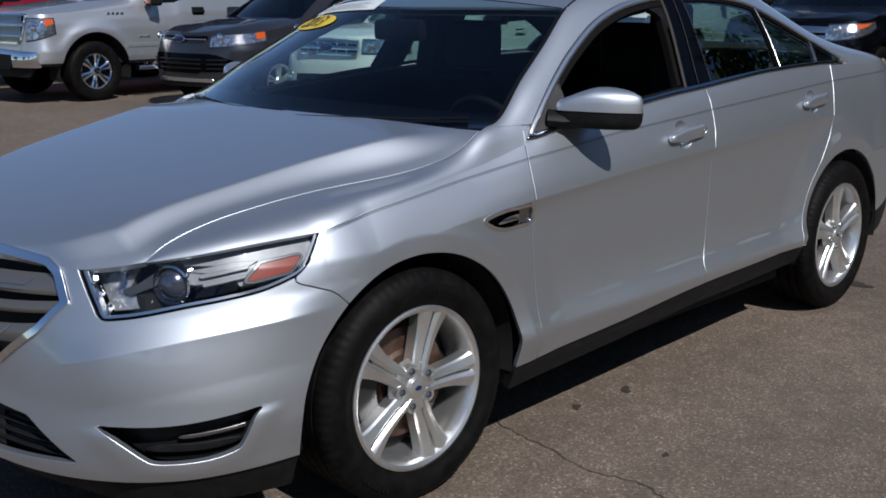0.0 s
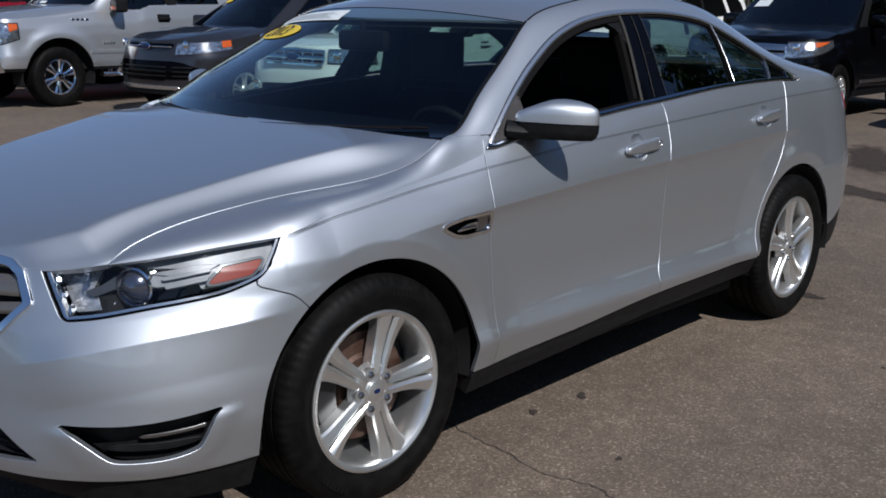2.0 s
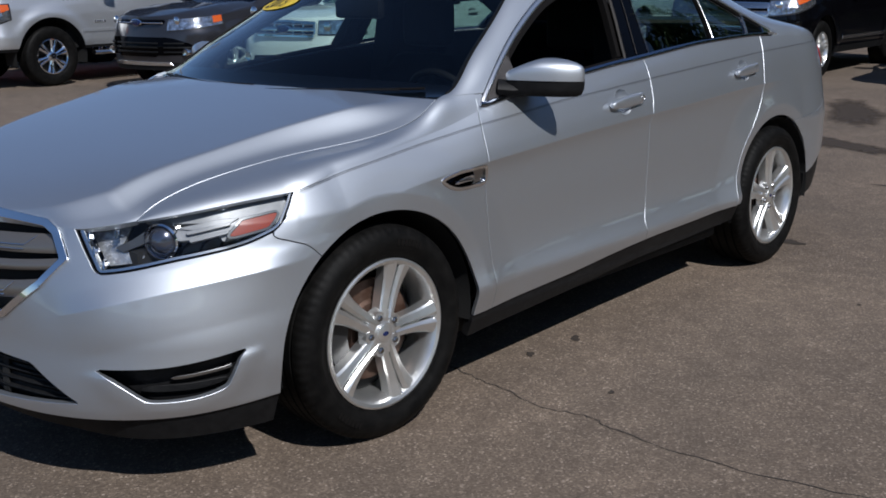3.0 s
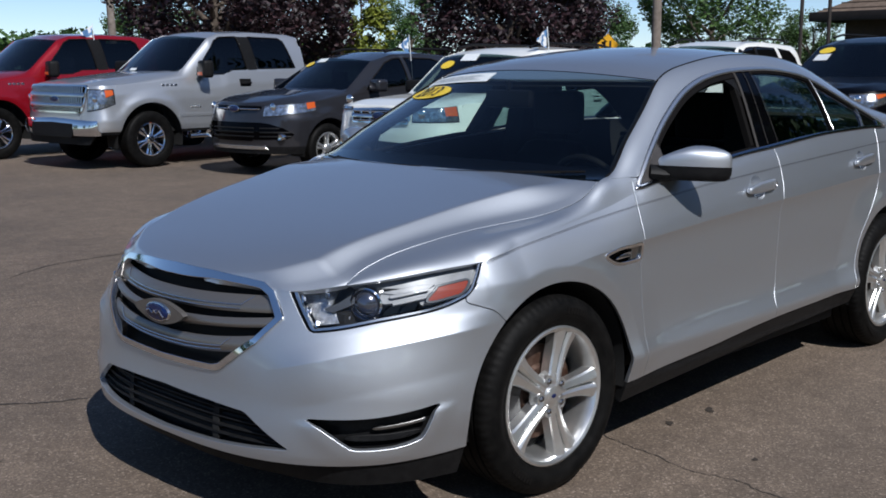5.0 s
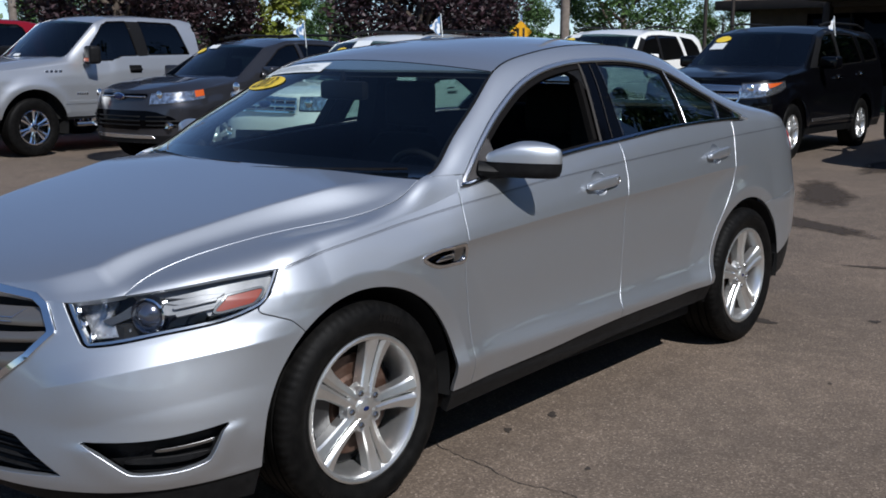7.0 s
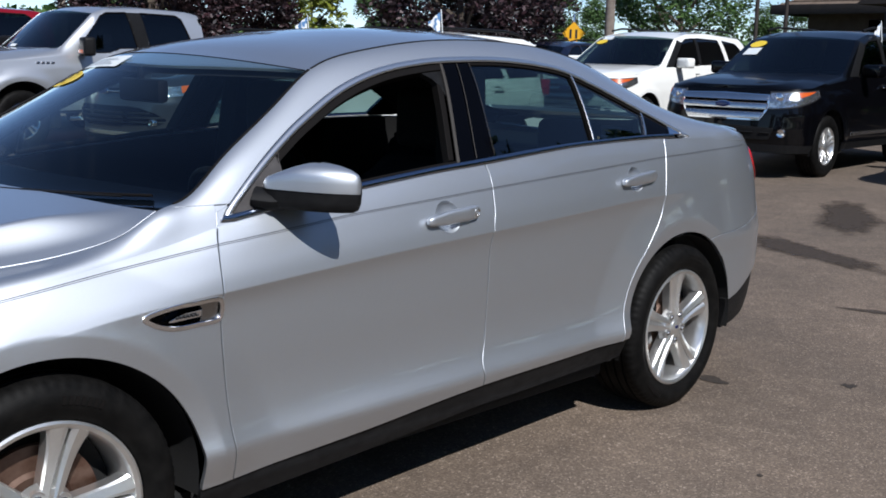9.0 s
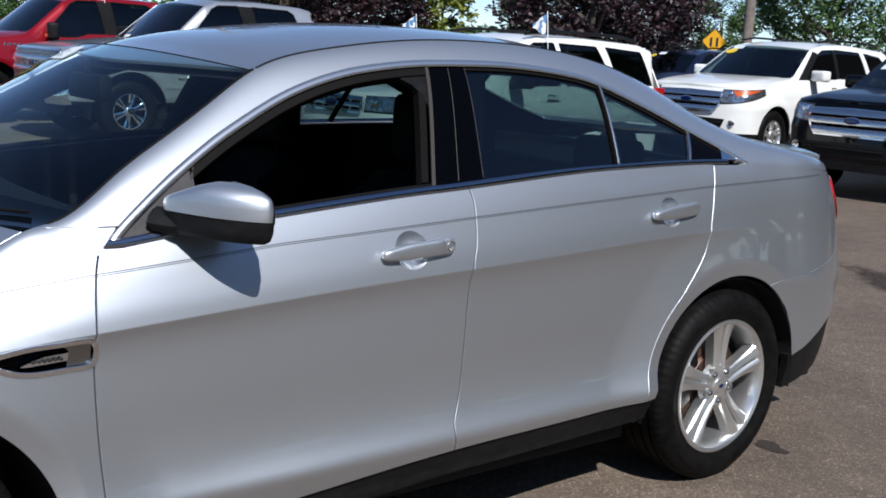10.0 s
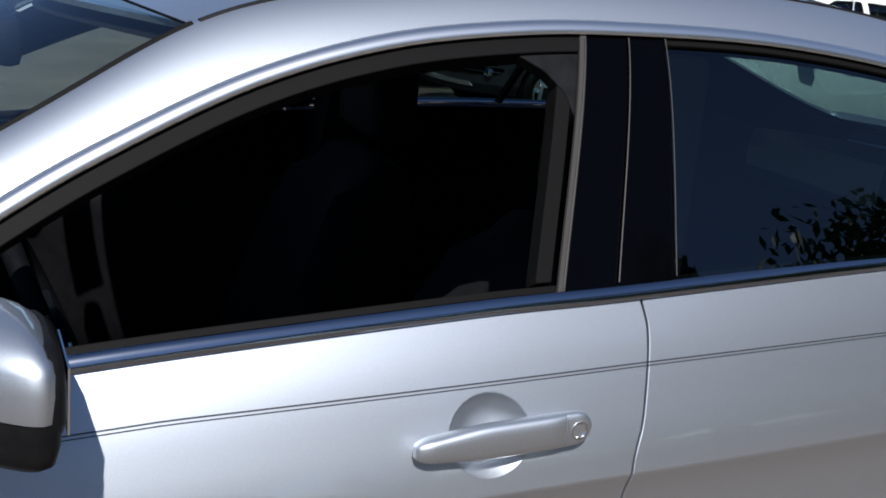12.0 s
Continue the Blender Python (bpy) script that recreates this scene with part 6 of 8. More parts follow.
def parked(name, label, category, where, P, body_paint, trim):
    """A parked vehicle with its parts, nose towards minus x, turned into place."""
    S = Shape(P)
    car = thing(name, label, category, "vehicles parked across the lot")
    R, arch, wb = P["R"], P["arch"], P["wb"]

    def clear(ax):
        return lambda p: np.sqrt(((p[:, 0] - ax) / arch) ** 2 + (np.maximum(p[:, 2] - R, 0) / arch) ** 2) - 1

    wins = [np.array(w) for w in P["windows"]]
    seams = P["seams"]
    cut = lambda p: np.min([np.abs(p[:, 0] - x) - 0.0045 for x in seams] + [np.full(len(p), 1.0)], axis=0)
    ss = np.concatenate([np.linspace(0, 1, 26), 1 + np.linspace(0, 1, 90)[1:], 2 + np.linspace(0, 1, 22)[1:]])
    low = patch(S.ring, ss, np.linspace(0, 1, 26), [clear(0.0), clear(wb), cut, lambda p: p[:, 2] - P["skirt"]])
    x_end = P["roof_end"] + 0.2
    up = patch(S.crown, np.concatenate([np.linspace(S.xc, P["screen"][0], 16), np.linspace(P["screen"][0], P.get("cab_end", x_end), 80)[1:]]), np.linspace(0, 1, 30), [outside(w, 0.012) for w in wins] + [cut])
    both_up = join(low, up)
    a = rimmed(*both_up, 0.02, (P["wb"] / 2, 0, 0.7))
    piece("body", join(a, mirrored(a)), body_paint, car)
    skirt = patch(S.ring, ss, np.linspace(0, 0.6, 20), [clear(0.0), clear(wb), lambda p: P["skirt"] - p[:, 2]])
    a = rimmed(skirt[0] * [1, 0.995, 1], skirt[1], 0.02, (wb / 2, 0, 0.5))
    piece("lower_cladding", join(a, mirrored(a)), P.get("skirt_mat", TRIM_BLACK), car, "lower trim below the doors")
    piece("bonnet", rimmed(*patch(S.bonnet, np.concatenate([np.linspace(0, 0.3, 10), np.linspace(0.3, 1, 16)[1:]]), np.linspace(-1, 1, 33)), 0.01, (1, 0, 0.5)), body_paint, car)
    piece("roof_panel", rimmed(*patch(S.roof, np.linspace(0, 1, 20), np.linspace(-1, 1, 21)), 0.02, (2, 0, 0.7)), body_paint, car)
    sc = piece("windscreen", patch(S.screen, np.linspace(0.02, 0.99, 12), np.linspace(-1, 1, 21)), PANE_TINT, car, "dark windscreen")
    sc.visible_shadow = False
    for w in wins:
        g = patch(S.crown, np.linspace(w[:, 0].min() - 0.02, w[:, 0].max() + 0.02, 60), np.linspace(0, 1, 40), [inside(w, 0.0)])
        g = (g[0] + [0, 0.012, 0], g[1])
        rb = patch(S.crown, np.linspace(w[:, 0].min() - 0.03, w[:, 0].max() + 0.03, 70), np.linspace(0, 1, 50), [inside(w, 0.014), outside(w, 0.0)])
        for m_of in ((lambda q: q), mirrored):
            pn = piece("side_window", m_of(g), P.get("side_glass", PANE_DARK), car, "dark side window")
            pn.visible_shadow = False
            piece("window_frame", m_of(rimmed(*rb, 0.01, (2, 0, 0.9))), RUBBER_SEAL, pn)
    for poly in P.get("pillars", ()):
        w = np.array(poly)
        cv = patch(S.crown, np.linspace(w[:, 0].min() - 0.02, w[:, 0].max() + 0.02, 30), np.linspace(0, 1, 40), [inside(w, 0.0)])
        for m_of in ((lambda q: q), mirrored):
            piece("pillar_cover", m_of(rimmed(cv[0] - [0, 0.004, 0], cv[1], 0.01, (2, 0, 0.9))), TRIM_BLACK, car, "black pillar between the windows")
    # inside: floor, dash, seats
    piece("cabin_floor", box(P["screen"][0] - 0.3, P["roof_end"] + 0.05, -P["W"] + 0.16, P["W"] - 0.16, P["sill"], P["belt"][2][1] - 0.12, 0.02), VOID_BLACK, car)
    for sg in (-1, 1):
        piece("front_seat", box(P["screen"][1] + 0.25, P["screen"][1] + 0.42, sg * 0.42 - 0.25, sg * 0.42 + 0.25, 0.8, P["belt"][2][1] + 0.12, 0.06), CABIN, car)
        piece("headrest", box(P["screen"][1] + 0.32, P["screen"][1] + 0.43, sg * 0.42 - 0.13, sg * 0.42 + 0.13, P["belt"][2][1] + 0.14, P["belt"][2][1] + 0.32, 0.04), CABIN, car)
    piece("engine_block", box(P["nose"] + 0.28, P["screen"][0], -P["W"] + 0.30, P["W"] - 0.30, P["sill"], P["belt"][0][1] - 0.10, 0.03), VOID_BLACK, car)
    piece("tailgate_lining", box(P["roof_end"] - 0.05, P["tail"] - 0.25, -P["W"] + 0.25, P["W"] - 0.25, P["sill"], P["belt"][-1][1] - 0.03, 0.02), VOID_BLACK, car)
    if "cab_end" not in P:
        back = patch(lambda u, q: np.stack([P["roof_end"] + 0.05 + (P["tail"] - P["roof_end"] - 0.12) * u ** 1.1 + 0.05 * (1 - q * q), q * (S.ey(np.full_like(u, P["roof_end"])) * (1 - u) + (P["W"] - 0.08) * u), S.ez(np.full_like(u, P["roof_end"])) * (1 - u) + (P["belt"][-1][1] - 0.02) * u], 1), np.linspace(0, 1, 10), np.linspace(-1, 1, 15))
        piece("tailgate", rimmed(*back, 0.02, (2, 0, 0.8)), body_paint, car)
    else:
        wall = box(P["cab_end"] - 0.03, P["cab_end"], -P["W"] + 0.18, P["W"] - 0.18, 0.8, P["edge"][-1][2] - 0.05, 0.02)
        piece("cab_rear", wall, GLOSS_BLACK, car, "cab rear window")
        for sg in (-1, 1):
            piece("bed_rail", box(P["cab_end"], P["tail"] - 0.05, sg * (P["W"] - 0.10) - 0.05, sg * (P["W"] - 0.10) + 0.05, P["belt"][-1][1] - 0.02, P["belt"][-1][1] + 0.012, 0.01), TRIM_BLACK, car)
    # grille
    GP = [(y * sg, z) for sg, lst in ((1, P["grille"]), (-1, P["grille"][::-1])) for y, z in lst]
    gz = [z for y, z in GP]
    gy = max(y for y, z in GP)
    grid = (np.linspace(-gy - 0.02, gy + 0.02, 41), np.linspace(min(gz) - 0.02, max(gz) + 0.02, 24))
    gr = piece("grille", rimmed(*patch(S.front(0.004), *grid, [inside(GP, 0, (1, 2), False)]), 0.02, (1, 0, 0.6)), GLOSS_BLACK, car, "grille with bright bars")
    if P.get("grille_rim", True):
        rim_p = patch(S.front(0.022), np.linspace(-gy - 0.02, gy + 0.02, 61), np.linspace(min(gz) - 0.02, max(gz) + 0.02, 40), [inside(GP, 0.0, (1, 2), False), lambda p: -inside(GP, -0.022, (1, 2), False)(p)])
        piece("grille_rim", rimmed(*rim_p, 0.02, (1, 0, 0.6)), CHROME, gr, "chrome grille frame")
    for z0, hgt in P["bars"]:
        bp = patch(S.front(lambda z, z0=z0, hgt=hgt: 0.012 + 0.030 * np.sqrt(np.clip(1 - ((z - z0 + 0.25 * hgt) / (0.8 * hgt)) ** 2, 0, 1))), np.linspace(-gy, gy, 41), np.linspace(z0 - hgt / 2, z0 + hgt / 2, 7), [inside(GP, -0.01, (1, 2), False)])
        piece("grille_bar", rimmed(*bp, 0.02, (1, 0, 0.6)), P.get("bar_mat", CHROME_SOFT), gr, "bright grille bar")
    for y0 in P.get("uprights", ()):
        bp = patch(S.front(0.024), np.linspace(y0 - 0.009, y0 + 0.009, 3), np.linspace(min(gz), max(gz), 12), [inside(GP, -0.01, (1, 2), False)])
        piece("grille_upright", rimmed(*bp, 0.02, (1, 0, 0.6)), P.get("bar_mat", CHROME_SOFT), gr)
    ez = P["emblem"]
    ox = float(S.front(0.03)(np.array([0.0]), np.array([ez]))[0][0])
    piece("emblem_rim", oval(ox, 0, ez, 0.115, 0.048, 0.012), CHROME, gr, "chrome oval rim")
    piece("emblem_oval", oval(ox - 0.009, 0, ez, 0.103, 0.039, 0.008), EMBLEM_BLUE, gr, "blue enamel oval")
    # lower openings and bumper
    for poly, mat, nm in P["fascia"]:
        FP = [(y * sg, z) for sg, lst in ((1, poly), (-1, poly[::-1])) for y, z in lst]
        fy = max(y for y, z in FP)
        fz = [z for y, z in FP]
        fp = patch(S.front((0.084 if nm == "bumper_opening" else 0.012) if mat is not CHROME else (lambda z, a=min(fz), b=max(fz): 0.02 + 0.06 * np.sqrt(np.clip(1 - ((z - 0.6 * a - 0.4 * b) / (0.66 * (b - a))) ** 2, 0, 1)))), np.linspace(-fy - 0.01, fy + 0.01, 81), np.linspace(min(fz) - 0.01, max(fz) + 0.01, 18), [inside(FP, 0, (1, 2), False)])
        piece(nm, rimmed(*fp, 0.04, (1, 0, 0.6)), mat, car)
    for zr, yr in P.get("ribs", ()):
        rb = patch(S.front(lambda z, zr=zr: 0.016 + 0.014 * np.sqrt(np.clip(1 - ((z - zr) / 0.012) ** 2, 0, 1))), np.linspace(-yr, yr, 61), np.linspace(zr - 0.011, zr + 0.011, 5), [lambda p: np.abs(np.abs(p[:, 1]) - 0.46) - 0.045])
        piece("grille_rib", rimmed(*rb, 0.01, (1, 0, 0.6)), TRIM_BLACK, car)
    # lamps
    z0, z1, y0, x1 = P["lamp"]
    for m_of in ((lambda q: q), mirrored):
        base_keep = [lambda p: -y0 - p[:, 1], lambda p: P["nose"] + x1 - p[:, 0],
                     lambda p: p[:, 2] - (z0 + P.get("lamp_rise", 0.0) * (p[:, 0] - P["nose"]) / x1), lambda p: z1 + P.get("lamp_rise_top", 0.0) * (p[:, 0] - P["nose"]) / x1 - p[:, 2]]
        q = patch(S.ring, np.linspace(0.05, 1.25, 90), np.linspace(0.3, 1, 60), base_keep)
        grown = [lambda p, k=k: k(p) + 0.014 for k in base_keep]
        q2 = patch(S.ring, np.linspace(0.05, 1.25, 90), np.linspace(0.3, 1, 60), grown)
        bez = piece("lamp_bezel", m_of(rimmed(q2[0] * [1, 1.002, 1] - [0.005, 0, 0], q2[1], 0.02, (1, 0, 0.6))), LAMP_DARK, car, "dark lamp bezel")
        lampo = piece("headlamp", m_of(rimmed(q[0] * [1, 1.004, 1] - [0.012, 0, 0], q[1], 0.03, (1, 0, 0.6))), LAMP_GLASS, car, "clear headlamp with amber turn signal")
        xa = P["nose"] + x1 * P.get("amber", 0.62)
        q = patch(S.ring, np.linspace(0.05, 1.25, 90), np.linspace(0.3, 1, 60), base_keep + [lambda p: p[:, 0] - xa, lambda p: p[:, 2] - (z0 + P.get("amber_low", 0.42) * (z1 - z0) + P.get("lamp_rise", 0.0) * (p[:, 0] - P["nose"]) / x1)])
        piece("turn_signal", m_of(rimmed(q[0] * [1, 1.008, 1] - [0.014, 0, 0], q[1], 0.02, (1, 0, 0.6))), AMBER_BRIGHT, lampo, "amber turn signal")
        zm = (z0 + z1) / 2 + 0.25 * (P.get("lamp_rise", 0.0) + P.get("lamp_rise_top", 0.0))
        ym = y0 + 0.10
        xm = float(S.front(0.0)(np.array([-ym]), np.array([zm]))[0][0])
        dm = lathe([(0.0, -0.034), (0.03, -0.030), (0.050, -0.016), (0.056, 0.0)], 20, "x")
        piece("reflector", m_of((dm[0] * [0.6, 1, 1] + [xm - 0.008, -ym, zm], dm[1])), REFLECTOR, lampo, "round bright reflector")
        fz = P.get("fog")
        if fz:
            xm = float(S.front(0.0)(np.array([-fz[0]]), np.array([fz[1]]))[0][0])
            fr_ = lathe([(0.0, -0.016), (0.035, -0.014), (0.048, -0.020), (0.055, -0.010), (0.055, 0.03)], 20, "x")
            piece("fog_lamp", m_of((fr_[0] * [1, P.get("fog_wide", 1.0), 1] + [xm, -fz[0], fz[1]], fr_[1])), REFLECTOR, car, "round fog lamp")
        # mirror, handles
        mx, mz = P["mirror"]
        my = float(S.y_at(mx, float(S.belt(mx))))
        hm = P.get("mirror_size", (0.09, 0.13, 0.085))
        mb = piece("door_mirror", m_of(moved(box(-hm[0], hm[0], -hm[1], hm[1], -hm[2], hm[2], 0.05, 3), Matrix.Translation((mx, -my - 0.15, mz)) @ pose(0, 0, 0, 0, 0, -14))), P.get("mirror_mat", TRIM_BLACK), car, "door mirror")
        piece("mirror_arm", m_of(tube([(mx, -my + 0.06, mz - 0.09), (mx, -my - 0.06, mz - 0.05)], 0.03, 8)), TRIM_BLACK, mb)
        if P.get("mirror_amber"):
            piece("mirror_signal", m_of(box(mx - hm[0] - 0.012, mx - hm[0] + 0.02, -my - 0.15 - 0.10, -my - 0.15 + 0.08, mz - hm[2] + 0.035, mz - hm[2] + 0.085, 0.008)), AMBER_BRIGHT, mb, "amber strip in the mirror")
        for hx, hz in P["handles"]:
            hy = float(S.y_at(hx, hz))
            hb = piece("door_handle", m_of(box(hx - 0.10, hx + 0.10, -hy - 0.045, -hy - 0.018, hz - 0.018, hz + 0.018, 0.012)), P.get("handle_mat", TRIM_BLACK), car, "door pull handle")
            ca, cb = P.get("handle_box", (0.07, 0.035))
            piece("handle_cup", m_of(box(hx - ca, hx + ca, -hy - 0.006, -hy + 0.02, hz - cb, hz + cb, 0.012)), TRIM_BLACK, hb)
        if P.get("step"):
            st = P["step"]
            piece("side_step", m_of(tube([(st[0], -P["W"] + 0.02, st[2]), (st[1], -P["W"] + 0.02, st[2])], 0.055, 12, True, 0.6)), CHROME_SOFT, car, "bright tubular side step")
        for r0, r1, ry, rz in P.get("rails", ()):
            rail_pts = [(x, -ry, rz + 0.05 * min(1, 6 * t, 6 * (1 - t)) - 0.05 * (x - r0) ** 2 * P.get("rail_fall", 0.01)) for t, x in zip(np.linspace(0, 1, 14), np.linspace(r0, r1, 14))]
            piece("roof_rail", m_of(tube(rail_pts, 0.018, 8)), P.get("rail_mat", TRIM_BLACK), car, "roof rail")
        if P.get("tail_lamp"):
            x0, x1, z0, z1 = P["tail_lamp"]
            ty = float(S.y_at(x0, (z0 + z1) / 2))
            piece("tail_lamp", m_of(box(x0, x1, -ty - 0.010, -ty + 0.07, z0, z1, 0.012)), RED_LENS, car, "red tail lamp")
        if P.get("mould"):
            xs = np.linspace(P["mould"][0], P["mould"][1], 40)
            zz = P["mould"][2]
            V = [(x, -(float(S.y_at(x, zz + dz)) + 0.008), zz + dz) for x in xs for dz in (-0.022, 0.022)]
            F = [[2 * i, 2 * i + 2, 2 * i + 3, 2 * i + 1] for i in range(39)]
            piece("side_moulding", m_of(rimmed(np.array(V), F, 0.01, (2, 0, zz))), P.get("mould_mat", TRIM_BLACK), car)
        well = lathe([(arch + 0.02, P["W"] - 0.03), (arch, P["W"] - 0.34), (0.05, P["W"] - 0.36)], 30)
        for ax in (0.0, wb):
            Vw = well[0] * [1, -1, 1] + [ax, 0, R]
            piece("wheel_well", m_of((Vw, [f for f in well[1] if min(Vw[i][2] for i in f) > 0.2])), VOID_BLACK, car)
    # badges as bars
    for bx, bz, n, bw in P.get("badge", ()):
        for i in range(n):
            yy = float(S.y_at(bx + i * bw * 1.3, bz)) + 0.006
            piece("badge_bar", box(bx + i * bw * 1.3, bx + i * bw * 1.3 + bw, -yy, -yy + 0.01, bz - 0.018, bz + 0.018, 0.003, 1), CHROME_SOFT, car)
    # stickers on the screen
    for t0, t1, q0, q1, mat, round_ in P.get("stickers", ()):
        n = 24
        if round_:
            tt = [0.5 + 0.5 * math.sin(2 * math.pi * i / n) for i in range(n)]
            qq = [0.5 + 0.5 * math.cos(2 * math.pi * i / n) for i in range(n)]
        else:
            tt, qq = [0, 1, 1, 0], [0, 0, 1, 1]
        Vs = S.screen(t0 + (t1 - t0) * np.array(tt), q0 + (q1 - q0) * np.array(qq)) + [-0.008, 0, 0.008]
        piece("windscreen_sticker", (Vs, [list(range(len(tt)))]), mat, sc, "bright price sticker", False)
    for wx, wz in P.get("flag", ()):
        fy = float(S.ey(wx)) + 0.03
        fl_ = thing("car_flag", "small white and blue pennant clipped to a car window", "flag", "window flags")
        piece("flag_stick", tube([(wx, -fy - 0.10, wz - 0.35), (wx + 0.01, -fy - 0.02, wz + 0.30)], 0.006, 6), PAPER_WHITE, fl_)
        cloth = patch(lambda u, v: np.stack([wx - 0.22 * u, -fy - 0.02 + 0.03 * np.sin(6 * u) * u, wz + 0.27 - 0.12 * u - (0.24 - 0.20 * u) * v], 1), np.linspace(0, 1, 14), np.linspace(0, 1, 6))
        piece("flag_cloth", cloth, FLAG_CLOTH, fl_, "white cloth with a blue band")
        fl_.matrix_world = where
    hubs = [(0.0, -1), (0.0, 1), (wb, -1), (wb, 1)]
    first = far_wheel(car, R, P["rim"], P.get("wheel", "alloy"))
    for i, (hx, sg) in enumerate(hubs):
        m = Matrix.Translation((hx, sg * (P["W"] - 0.025), R)) @ (Matrix() if sg < 0 else pose(0, 0, 0, 0, 0, 180))
        if i == 0:
            first.matrix_basis = m
        else:
            copy_thing(first, m)
    car.matrix_world = where
    return car


AMBER_BRIGHT = material("amber_mirror_signal", (0.52, 0.09, 0.014), 0.25, 0.0, 0.5)
LAMP_GLASS = mottled("far_lamp_glass", (0.10, 0.105, 0.11), (0.80, 0.81, 0.83), 22.0, 0.13, 0.9, 0.9, 34, 0.8)
FLAG_CLOTH = material("flag_cloth", (0.62, 0.70, 0.80), 0.8)
_, b_f, _, link_f = tools_of(FLAG_CLOTH)
n_f = noise_node(FLAG_CLOTH, 9.0, 1.0)
r_f = ramp_node(FLAG_CLOTH, n_f.outputs["Fac"], [(0.47, (0.75, 0.77, 0.78)), (0.53, (0.10, 0.22, 0.42))])
link_f(r_f.outputs[0], b_f.inputs["Base Color"])

PICKUP = dict(nose=-0.95, tail=4.95, W=0.99, wb=3.68, R=0.41, rim=0.245, arch=0.535, flare=0.04, sill=0.50, skirt=0.54, p=4.2, round=0.42,
              rake=([0.5, 0.9, 1.15, 1.3], [0.0, 0.02, 0.05, 0.09]),
              belt=[(-0.95, 1.175), (0.0, 1.22), (0.6, 1.285), (1.30, 1.30), (1.44, 1.365), (3.0, 1.40), (3.06, 1.40), (4.95, 1.42)],
              edge=[(-0.53, 0.93, 1.185), (0.0, 0.84, 1.27), (0.52, 0.83, 1.345), (0.62, 0.83, 1.37), (1.22, 0.72, 1.885), (1.46, 0.68, 1.96), (2.1, 0.665, 1.99), (2.85, 0.67, 1.97), (3.06, 0.69, 1.93)],
              mid=[(-0.95, 1.20), (-0.5, 1.285), (0.2, 1.36), (0.62, 1.40)], screen=(0.62, 1.24, 0.16), roof_end=2.98, cab_end=3.05,
              windows=[[(0.88, 1.335), (0.95, 1.45), (1.32, 1.845), (1.44, 1.900), (1.76, 1.915), (1.84, 1.415), (1.54, 1.408), (1.40, 1.345)], [(2.06, 1.425), (2.00, 1.915), (2.62, 1.903), (2.70, 1.855), (2.84, 1.44)]],
              pillars=[[(1.855, 1.40), (1.775, 1.920), (1.985, 1.920), (2.045, 1.41)]],
              seams=[0.60, 1.92, 2.94, 3.08], lamp=(0.825, 1.125, 0.775, 0.36), lamp_rise=0.11, amber=0.66, fog=(0.80, 0.585),
              grille=[(0.0, 0.80), (0.62, 0.80), (0.69, 0.84), (0.74, 1.0), (0.755, 1.165), (0.72, 1.20), (0.0, 1.205)], bars=[(1.062, 0.062), (0.915, 0.055)],
              uprights=tuple(0.055 * i for i in range(-12, 13)), emblem=0.995,
              fascia=[([(0.0, 0.49), (0.96, 0.49), (0.975, 0.54), (0.97, 0.70), (0.0, 0.735)], CHROME, "chrome_bumper"), ([(0.0, 0.46), (0.52, 0.46), (0.56, 0.54), (0.54, 0.655), (0.0, 0.67)], TRIM_BLACK, "bumper_opening"), ([(0.0, 0.36), (0.80, 0.36), (0.88, 0.48), (0.0, 0.48)], TRIM_BLACK, "air_dam")],
              mirror=(0.92, 1.42), mirror_size=(0.085, 0.13, 0.13), mirror_amber=True, handles=[(1.76, 1.205), (2.78, 1.225)], handle_box=(0.11, 0.065), step=(0.66, 2.95, 0.43), badge=[(0.22, 1.185, 4, 0.055), (0.70, 0.865, 5, 0.03)], mould=(0.48, 3.0, 0.745), mould_mat=SILVER_TRUCK,
              wheel="chrome", stickers=[(0.06, 0.12, 0.15, 0.38, PAPER_WHITE, False)])
